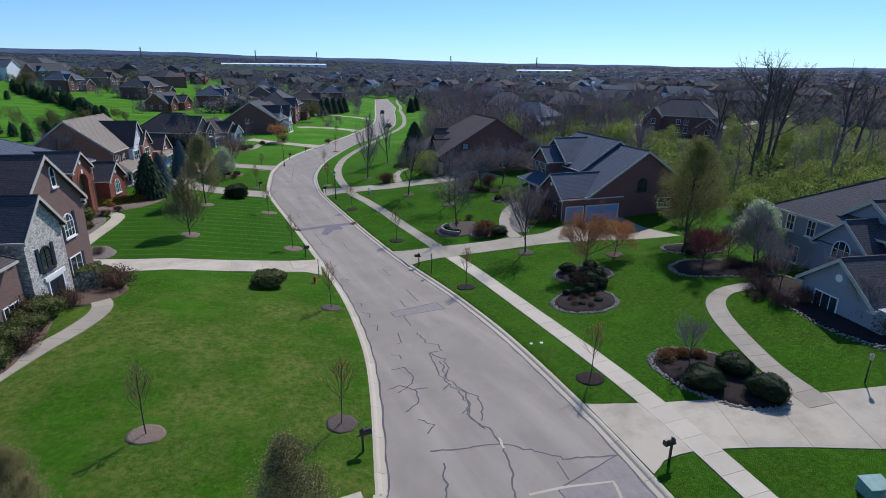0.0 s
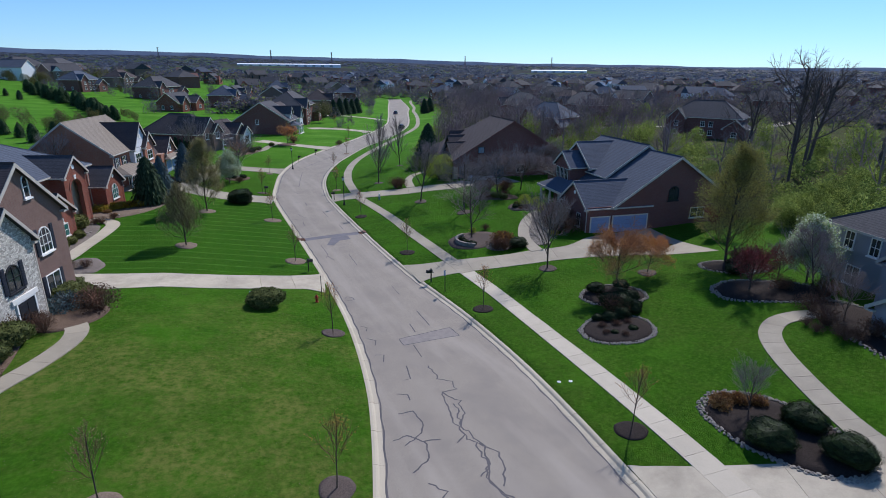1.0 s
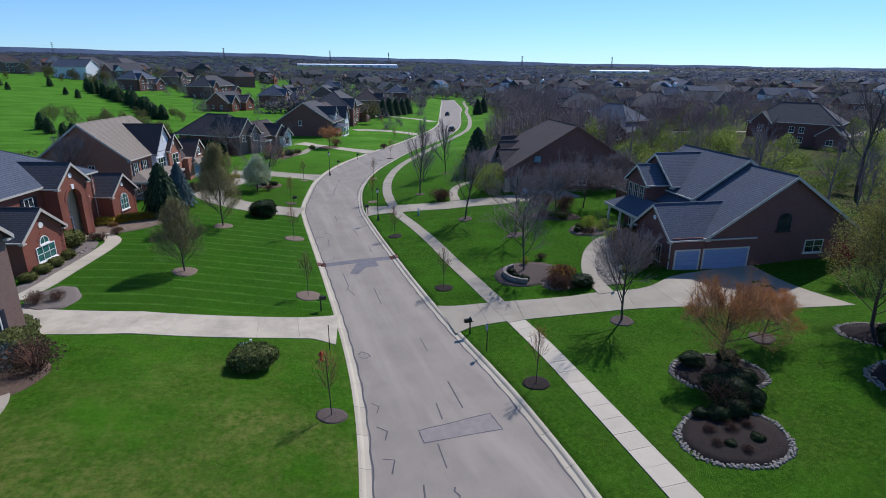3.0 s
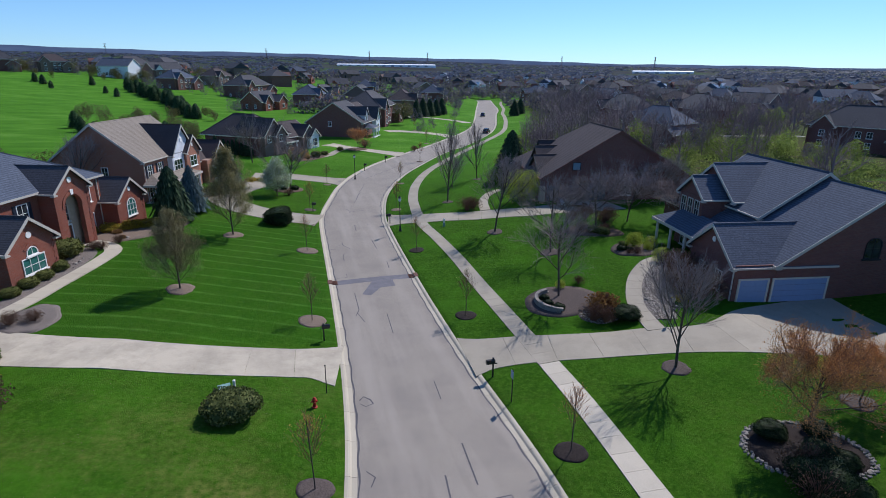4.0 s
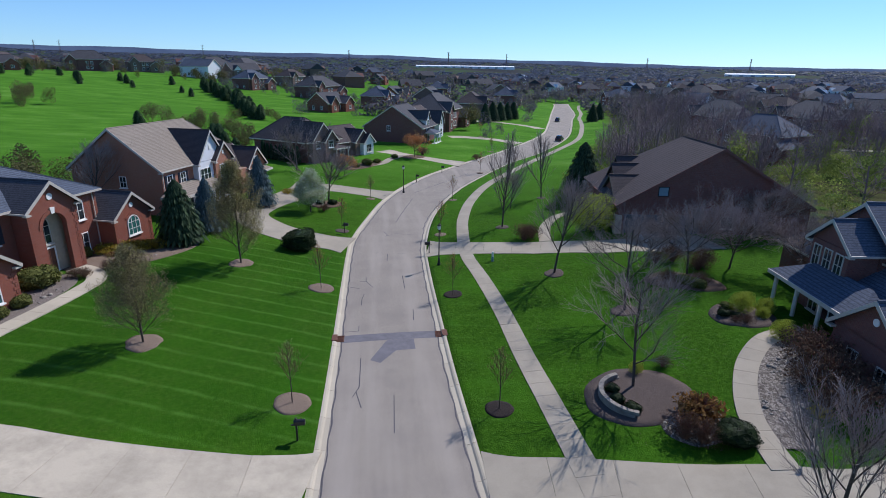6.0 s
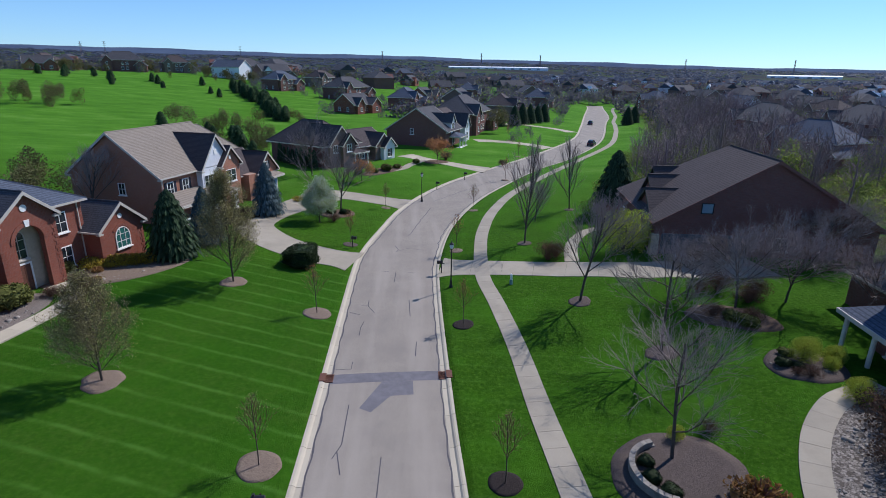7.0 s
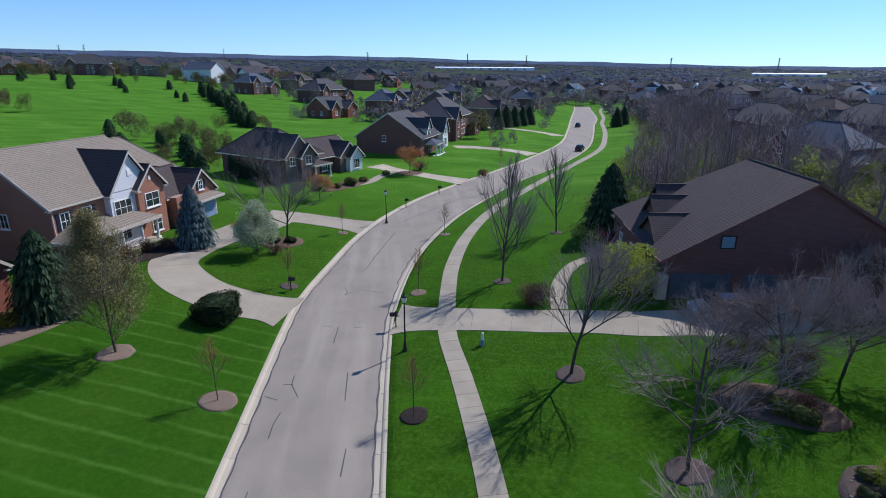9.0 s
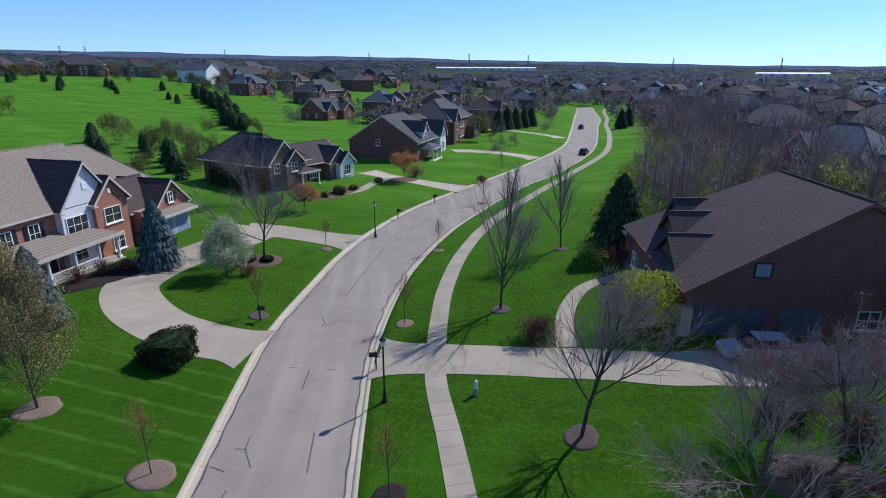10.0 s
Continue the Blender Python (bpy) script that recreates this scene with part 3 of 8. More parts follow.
def draped_ribbon(pts, width, z_of, lift):
    g = Geo()
    c = [Vector((p[0], p[1], 0)) for p in pts]
    for i, p in enumerate(c):
        d = (c[min(i + 1, len(c) - 1)] - c[max(i - 1, 0)]).normalized()
        nrm = Vector((-d.y, d.x, 0)) * (width / 2) * random.uniform(0.75, 1.25)
        for q in (p + nrm, p - nrm):
            g.v.append((q.x, q.y, z_of(q.x, q.y) + lift))
    for i in range(len(c) - 1):
        g.f.append((2 * i, 2 * i + 1, 2 * i + 3, 2 * i + 2))
    return g


def draped_band(ctrl, lift=0.03, cols=7, step=0.5, dome=0.05, seed=3):
    """A long patch of even thickness with ragged edges; ctrl holds (x, y, width)."""
    rn = random.Random(seed)
    c, seg = ribbon_rows(ctrl)
    m = max(3, int(seg[-1] / step))
    g = Geo()
    for s in np.linspace(0, seg[-1], m):
        x, y, w, nx, ny = at_s(c, seg, s)
        e = (rn.uniform(-0.08, 0.08), rn.uniform(-0.08, 0.08))
        for k in range(cols):
            f = k / (cols - 1)
            d = -w / 2 - e[0] + (w + e[0] + e[1]) * f
            px, py = x + nx * d, y + ny * d
            g.v.append((px, py, ground_z(px, py) + lift + dome * (1 - (2 * f - 1) ** 2) - (0.12 if k in (0, cols - 1) else 0.0)))
    for i in range(m - 1):
        for k in range(cols - 1):
            q = i * cols + k
            g.f.append((q, q + cols, q + cols + 1, q + 1))
    return g

# ---- houses: local x along the front, -y to the street, z up from the floor ----
def house(x, y, z, rz, label, group="houses along the street"):
    return thing("house", x, y, z, rz, label, "house", group)


def wall(h, x0, x1, y0, y1, z0, z1, mat, label=""):
    g = Geo()
    g.box(x0, x1, y0, y1, z0, z1)
    return part("wall", g, mat, h, label)


def hip(h, x0, x1, y0, y1, ze, pitch, mat, ov=0.45, trim=None, label=""):
    """Hipped roof over a rectangle; the eaves lie at ze, ov beyond the walls."""
    x0, x1, y0, y1 = x0 - ov, x1 + ov, y0 - ov, y1 + ov
    w = min(x1 - x0, y1 - y0) / 2
    zr = ze + w * pitch
    if x1 - x0 >= y1 - y0:
        r0, r1 = (x0 + w, (y0 + y1) / 2, zr), (x1 - w, (y0 + y1) / 2, zr)
        faces = [(0, 1, 5, 4), (2, 3, 4, 5), (1, 2, 5), (3, 0, 4)]
    else:
        r0, r1 = ((x0 + x1) / 2, y0 + w, zr), ((x0 + x1) / 2, y1 - w, zr)
        faces = [(0, 1, 4), (2, 3, 5), (1, 2, 5, 4), (3, 0, 4, 5)]
    g = Geo()
    g.add([(x0, y0, ze), (x1, y0, ze), (x1, y1, ze), (x0, y1, ze), r0, r1], [*faces, (3, 2, 1, 0)])
    roof = part("roof", g, mat, h, label)
    for a, b, c, d in ((x0, x1, y0 - 0.02, y0 + 0.04), (x0, x1, y1 - 0.04, y1 + 0.02), (x0 - 0.02, x0 + 0.04, y0 + 0.05, y1 - 0.05), (x1 - 0.04, x1 + 0.02, y0 + 0.05, y1 - 0.05)):
        f = Geo()
        f.box(a, b, c, d, ze - 0.2, ze + 0.005)
        part("gutter", f, trim or TRIM, roof)
    corners = [(x0, y0, ze), (x1, y0, ze), (x1, y1, ze), (x0, y1, ze)]
    pairs = [(corners[0], r0), (corners[3], r0 if x1 - x0 >= y1 - y0 else r1), (corners[1], r1 if x1 - x0 >= y1 - y0 else r0), (corners[2], r1), (r0, r1)]
    for a, b in pairs:
        if (Vector(a) - Vector(b)).length > 0.1:
            ridge = Geo()
            ridge.tube([a, b], [0.09, 0.09], 5)
            part("ridge_cap", ridge, mat, roof)
    return roof


def gable(h, x0, x1, y0, y1, ze, rise, mat, wall_mat, axis="y", ov=0.35, trim=None, ends=(1, 1), t=0.2, wall_label=""):
    """Gabled roof; axis is the way its ridge runs. ends: which gable walls are built (low, high)."""
    trim = trim or TRIM
    sw = axis == "x"

    def q(a, b, z):  # a across the ridge, b along it
        return (b, a, z) if sw else (a, b, z)

    a0, a1, b0, b1 = (y0, y1, x0, x1) if sw else (x0, x1, y0, y1)
    m = (a0 + a1) / 2
    half = (a1 - a0) / 2
    slope = rise / half
    zo = ze - ov * slope
    bo0, bo1 = b0 - (ov if ends[0] else 0), b1 + (ov if ends[1] else 0)
    g = Geo()
    zr = ze + rise + t
    sect = [(a0 - ov, zo + t), (m, zr), (a1 + ov, zo + t), (a1 + ov, zo), (m, zr - t), (a0 - ov, zo)]
    g.add([q(a, b, z) for b in (bo0, bo1) for a, z in sect], [(0, 1, 7, 6), (1, 2, 8, 7), (2, 3, 9, 8), (3, 4, 10, 9), (4, 5, 11, 10), (5, 0, 6, 11), (0, 5, 4, 1), (1, 4, 3, 2), (6, 7, 10, 11), (7, 8, 9, 10)])
    roof = part("roof", g, mat, h)
    cap = Geo()
    cap.tube([q(m, bo0, zr), q(m, bo1, zr)], [0.1, 0.1], 5)
    part("ridge_cap", cap, mat, roof)
    for flag, b, s in ((ends[0], bo0, -1), (ends[1], bo1, 1)):
        if not flag:
            continue
        bb = b + 0.05 * s
        for aa, ab in ((a0 - ov - 0.03, m), (a1 + ov + 0.03, m)):
            za, zb = zo + t + 0.02, zr + 0.02
            tr = Geo()
            tr.plate([q(aa, b, za), q(ab, b, zb), q(ab, bb, zb), q(aa, bb, za)], 0.32)
            part("rake_board", tr, trim, roof)
        for aa in (a0 - ov, a1 + ov):
            inner = aa + (0.55 if aa < m else -0.55)
            lo, hi = min(aa, inner), max(aa, inner)
            p0, p1 = q(lo, min(b, b - s * (ov + 0.02)), 0), q(hi, max(b, b - s * (ov + 0.02)), 0)
            tr = Geo()
            tr.box(min(p0[0], p1[0]), max(p0[0], p1[0]), min(p0[1], p1[1]), max(p0[1], p1[1]), zo - 0.12, zo + 0.02)
            part("eave_return", tr, trim, roof)
    for aa in (a0 - ov, a1 + ov):
        lo, hi = (aa - 0.1, aa) if aa < m else (aa, aa + 0.1)
        p0, p1 = q(lo, bo0, 0), q(hi, bo1, 0)
        tr = Geo()
        tr.box(min(p0[0], p1[0]), max(p0[0], p1[0]), min(p0[1], p1[1]), max(p0[1], p1[1]), zo + t - 0.16, zo + t - 0.01)
        part("gutter", tr, trim, roof)
    for flag, b, s in ((ends[0], b0, 1), (ends[1], b1, -1)):
        if flag:
            w = Geo()
            tri = [(a0, ze - 0.01), (a1, ze - 0.01), (m, ze + rise)]
            n = [q(a, b, z) for a, z in tri] + [q(a, b + 0.2 * s, z) for a, z in tri]
            w.add(n, [(0, 1, 2), (5, 4, 3), (0, 3, 4, 1), (1, 4, 5, 2), (2, 5, 3, 0)])
            part("gable_wall", w, wall_mat, h, wall_label)
    return roof


FACES = {"front": 0, "right": 90, "back": 180, "left": -90}


def on_wall(face, at, along, z):
    """A pose with local x along the wall and -y out of it."""
    if face in ("front", "back"):
        return pose(along, at, z, 0, 0, FACES[face])
    return pose(at, along, z, 0, 0, FACES[face])


def put(ob, m):
    ob.matrix_local = m
    return ob


def window(h, face, at, along, z, w, ht, cols=2, rows=2, arch=False, shutters=False, trim=None, sill=True, surround=None, glass=None):
    """Frame, panes and glazing bars, standing proud of the wall."""
    trim = trim or WHITE
    f = Geo()
    b = 0.09
    top = [(w / 2, 0), (w / 2, ht), (-w / 2, ht), (-w / 2, 0)]
    if arch:
        top = [(w / 2, 0), (w / 2, ht - w / 2)] + [(w / 2 * math.cos(a), ht - w / 2 + w / 2 * math.sin(a)) for a in np.linspace(0.2, math.pi - 0.2, 9)] + [(-w / 2, ht - w / 2), (-w / 2, 0)]
    cx, cz = 0, ht / 2
    inner = [(x * (w - 2 * b) / w, cz + (zz - cz) * (ht - 2 * b) / ht) for x, zz in top]
    n = len(top)
    f.add([(x, -0.07, zz) for x, zz in top] + [(x, -0.07, zz) for x, zz in inner] + [(x, 0.02, zz) for x, zz in top] + [(x, 0.02, zz) for x, zz in inner],
          [(i, (i + 1) % n, n + (i + 1) % n, n + i) for i in range(n)] + [(i, 2 * n + i, 2 * n + (i + 1) % n, (i + 1) % n) for i in range(n)] + [(n + i, n + (i + 1) % n, 3 * n + (i + 1) % n, 3 * n + i) for i in range(n)])
    for i in range(1, cols):
        x = -w / 2 + w * i / cols
        f.box(x - 0.025, x + 0.025, -0.06, -0.02, b, ht - (w * 0.12 if arch else b))
    for i in range(1, rows):
        zz = ht * i / rows
        f.box(-w / 2 + b, w / 2 - b, -0.058, -0.022, zz - 0.022, zz + 0.022)
    win = put(part("window", f, trim, h), on_wall(face, at, along, z))
    p = Geo()
    p.add([(x, -0.02, zz) for x, zz in inner] + [(x, 0.0, zz) for x, zz in inner], [tuple(range(n)), tuple(range(2 * n - 1, n - 1, -1))])
    part("pane", p, glass or GLASS, win)
    if sill:
        s = Geo()
        s.box(-w / 2 - 0.1, w / 2 + 0.1, -0.16, 0.02, -0.12, 0)
        part("sill", s, trim, win)
    if surround:
        s = Geo()
        s.prism([(w / 2 + 0.02, ht - w * 0.2), (w / 2 + 0.22, ht - w * 0.1), (0.3, ht + 0.34), (-0.3, ht + 0.34), (-w / 2 - 0.22, ht - w * 0.1), (-w / 2 - 0.02, ht - w * 0.2), (-0.3, ht + 0.06), (0.3, ht + 0.06)], -0.05, 0.02)
        part("lintel", s, surround, win)
    if shutters:
        for sx in (-1, 1):
            s = Geo()
            x0 = sx * (w / 2 + 0.04)
            x1 = sx * (w / 2 + 0.44)
            s.box(min(x0, x1), max(x0, x1), -0.06, 0.02, 0, ht)
            for k in range(9):
                zz = 0.1 + (ht - 0.2) * k / 8.5
                s.box(min(x0, x1) + 0.05, max(x0, x1) - 0.05, -0.085, -0.055, zz, zz + ht * 0.055)
            part("shutter", s, SHUTTER, win)
    return win


def garage_door(h, face, at, along, w, ht=2.25, mat=None):
    g = Geo()
    for r in range(4):
        g.box(-w / 2, w / 2, -0.05, 0.02, ht * r / 4 + 0.012, ht * (r + 1) / 4 - 0.012)
        n = max(4, round(w / 0.6))
        for k in range(n):
            x0 = -w / 2 + w * k / n + 0.07
            g.box(x0, x0 + w / n - 0.14, -0.065, -0.045, ht * r / 4 + 0.1, ht * (r + 1) / 4 - 0.1)
    d = put(part("garage_door", g, mat or GARAGE, h), on_wall(face, at, along, 0.03))
    fr = Geo()
    fr.box(-w / 2 - 0.16, -w / 2, -0.08, 0.02, 0, ht + 0.14)
    fr.box(w / 2, w / 2 + 0.16, -0.08, 0.02, 0, ht + 0.14)
    fr.box(-w / 2, w / 2, -0.08, 0.02, ht, ht + 0.14)
    part("door_frame", fr, CREAM if mat is None else mat, d)
    return d


def front_door(h, face, at, along, w=1.1, ht=2.3, mat=None):
    g = Geo()
    g.box(-w / 2, w / 2, -0.05, 0.02, 0, ht)
    for z0, z1 in ((0.2, 0.9), (1.05, ht - 0.2)):
        for x0 in (-w / 2 + 0.12, 0.06):
            g.box(x0, x0 + w / 2 - 0.18, -0.075, -0.04, z0, z1)
    d = put(part("door", g, mat or DARKPAINT, h), on_wall(face, at, along, 0.05))
    fr = Geo()
    fr.box(-w / 2 - 0.14, -w / 2, -0.09, 0.02, 0, ht + 0.14)
    fr.box(w / 2, w / 2 + 0.14, -0.09, 0.02, 0, ht + 0.14)
    fr.box(-w / 2, w / 2, -0.09, 0.02, ht, ht + 0.14)
    part("door_frame", fr, WHITE, d)
    k = Geo()
    k.lathe([(0.02, 1.0), (0.045, 1.03), (0.045, 1.07), (0.02, 1.1)], 8, (w / 2 - 0.12, -0.09))
    part("handle", k, BLACKIRON, d)
    return d


def column(h, x, y, z0, z1, r=0.14, mat=None):
    g = Geo()
    g.box(x - r * 1.4, x + r * 1.4, y - r * 1.4, y + r * 1.4, z0, z0 + 0.25)
    g.lathe([(r, z0 + 0.25), (r, z1 - 0.2)], 12, (x, y))
    g.box(x - r * 1.3, x + r * 1.3, y - r * 1.3, y + r * 1.3, z1 - 0.2, z1)
    part("column", g, mat or WHITE, h)


def quoins(h, x, y, z0, z1, mat, sx, sy):
    k = 0
    z = z0
    while z < z1 - 0.2:
        g = Geo()
        a, b = (0.45, 0.28) if k % 2 else (0.28, 0.45)
        x0, x1 = sorted((x + 0.035 * sx, x - a * sx))
        y0, y1 = sorted((y + 0.035 * sy, y - b * sy))
        g.box(x0, x1, y0, y1, z, z + 0.24)
        part("quoin", g, mat, h)
        z += 0.3
        k += 1


def downspout(h, x, y, z0, z1):
    g = Geo()
    g.box(x - 0.045, x + 0.045, y - 0.045, y + 0.045, z0, z1)
    part("downspout", g, TRIM, h)


def vent_pipe(h, x, y, z):
    g = Geo()
    g.lathe([(0.06, z - 0.4), (0.06, z + 0.35)], 8, (x, y))
    part("vent_pipe", g, DARKPAINT, h)


def round_vent(h, face, at, along, z, r=0.3, mat=None):
    g = Geo()
    pts = [(r * math.cos(a), r * math.sin(a)) for a in np.linspace(0, 2 * math.pi, 16, endpoint=False)]
    g.prism(pts, -0.05, 0.02)
    put(part("gable_vent", g, mat or WHITE, h), on_wall(face, at, along, z))


def slope_roof(h, x0, x1, y0, y1, z0, z1, mat, t=0.18, trim=None):
    """A lean-to: z0 at y0 (outer edge), z1 at y1 (wall), hipped in at both ends."""
    d = min(y1 - y0, (x1 - x0) / 2)
    g = Geo()
    top = [(x0, y0, z0), (x1, y0, z0), (x1 - d * 0.9, y1, z1), (x0 + d * 0.9, y1, z1), (x0, y1, z0), (x1, y1, z0)]
    faces = [(0, 1, 2, 3), (0, 3, 4), (1, 5, 2)]
    rim = [(0, 1), (1, 5), (5, 2), (2, 3), (3, 4), (4, 0)]
    g.add([*top, *[(a, b, c - t) for a, b, c in top]], [*faces, *[tuple(i + 6 for i in f[::-1]) for f in faces], *[(a, a + 6, b + 6, b) for a, b in rim]])
    roof = part("porch_roof", g, mat, h)
    for a, b, c, d in ((x0, x1, y0 - 0.06, y0 + 0.02), (x0 - 0.05, x0 + 0.03, y0 + 0.03, y1), (x1 - 0.03, x1 + 0.05, y0 + 0.03, y1)):
        f = Geo()
        f.box(a, b, c, d, z0 - 0.3, z0 + 0.01)
        part("fascia", f, trim or TRIM, roof)


def arch_brick_house():
    """Red brick, tall arched entrance, hipped slate-blue roof."""
    h = house(-12.6, 86.0, 2.15, 72, "red brick two-storey house with arched entrance and slate-blue roof")
    B = BRICK_RED
    wall(h, -11.5, 6.7, 1.7, 16.5, -1.5, 6.55, B)
    hip(h, -11.5, 6.7, 1.7, 16.5, 6.6, 0.52, ROOF_SLATE)
    # entrance bay with an arched recess
    g = Geo()
    arch = [(1.25, 0), (1.25, 4.6)] + [(1.25 * math.cos(a), 4.6 + 1.25 * math.sin(a)) for a in np.linspace(0.2, math.pi - 0.2, 11)] + [(-1.25, 4.6), (-1.25, 0)]
    g.box(1.25, 2.5, 0, 0.5, -1.5, 6.5)
    g.box(-2.5, -1.25, 0, 0.5, -1.5, 6.5)
    for i in range(1, len(arch) - 2):
        (xa, za), (xb, zb) = arch[i], arch[i + 1]
        g.prism([(xb, zb), (xa, za), (xa, 6.5), (xb, 6.5)], 0, 0.5)
    g.box(-2.5, -2.2, 0.5, 2, -1.5, 6.5)
    g.box(2.2, 2.5, 0.5, 2, -1.5, 6.5)
    part("entrance_bay", g, B, h)
    rec = Geo()
    rec.box(-2.2, 2.2, 1.0, 1.72, -1, 6.4)
    rec.box(2.14, 2.2, 0.5, 1.0, -1, 6.4)
    rec.box(-2.2, -2.14, 0.5, 1.0, -1, 6.4)
    part("recess_wall", rec, ARCHSTONE, h)
    gable(h, -2.5, 2.5, 0, 7.5, 6.5, 2.05, ROOF_DARK, B, ends=(1, 0))
    ring = [(r * math.cos(a), 4.6 + r * math.sin(a)) for r in (1.26, 1.6) for a in np.linspace(0, math.pi, 13)]
    for i in range(12):
        surround = Geo()
        surround.prism([ring[i], ring[13 + i], ring[14 + i], ring[i + 1]], -0.06, 0.02)
        part("arch_block", surround, BRICK_RED, h)
    key = Geo()
    key.prism([(-0.16, 5.8), (0.16, 5.8), (0.24, 6.35), (-0.24, 6.35)], -0.1, 0.02)
    part("keystone", key, WHITE, h)
    round_vent(h, "front", 0, 0, 7.35)
    window(h, "front", 1.0, -0.35, 2.9, 1.3, 2.5, 2, 3, arch=True, trim=TRIM)
    front_door(h, "front", 1.0, -0.3, 1.2, 2.4, RUST)
    for x in (-2.5, 2.5):
        quoins(h, x, 0, 0, 6.3, B, 1 if x > 0 else -1, -1)
    # wing to the north, and garage wing to the south
    wall(h, 6.3, 11.5, -0.3, 8.5, -1.5, 3.65, B)
    gable(h, 6.3, 11.5, -0.3, 9, 3.65, 2.1, ROOF_DARK, B, ends=(1, 1))
    window(h, "front", -0.3, 8.9, 1.35, 1.75, 2.1, 3, 3, arch=True, surround=B, glass=GLASS_TEAL)
    round_vent(h, "front", -0.3, 8.9, 4.55, 0.26)
    for x in (6.3, 11.5):
        quoins(h, x, -0.3, 0, 3.4, B, 1 if x > 8 else -1, -1)
    wall(h, -12.3, -6.7, -2.7, 7, -1.5, 3.6, B)
    gable(h, -12.3, -6.7, -2.7, 6, 3.6, 2.2, ROOF_DARK, B, ends=(1, 0))
    window(h, "front", -2.7, -9.5, 0.9, 2.6, 1.5, 3, 2, glass=GLASS_TEAL)
    window(h, "front", -2.7, -9.5, 2.5, 1.3, 0.8, 2, 1, arch=True, surround=B, glass=GLASS_TEAL)
    round_vent(h, "front", -2.7, -9.5, 4.35, 0.3)
    quoins(h, -6.7, -2.7, 0, 3.3, B, 1, -1)
    # upper windows between the bays
    window(h, "front", 1.7, 4.3, 3.9, 1.35, 1.9, 2, 2)
    window(h, "front", 1.7, 4.3, 0.6, 1.35, 2.0, 2, 2)
    window(h, "front", 1.7, -4.6, 3.9, 1.35, 1.9, 2, 2, shutters=True)
    window(h, "front", 1.7, -4.6, 0.6, 1.5, 2.0, 2, 2)
    window(h, "right", 6.7, 10, 3.8, 1.2, 1.6)
    window(h, "left", -12.3, 2, 0.9, 1.4, 1.5)
    downspout(h, 6.2, 1.6, 0, 6.4)
    st = Geo()
    st.box(-1.8, 1.8, -1.0, 1.4, -0.4, 0.04)
    st.box(-1.5, 1.5, -1.4, -1.0, -0.5, -0.12)
    part("doorstep", st, CONCRETE, h)
    vent_pipe(h, 3, 12, 9.2)
    return h


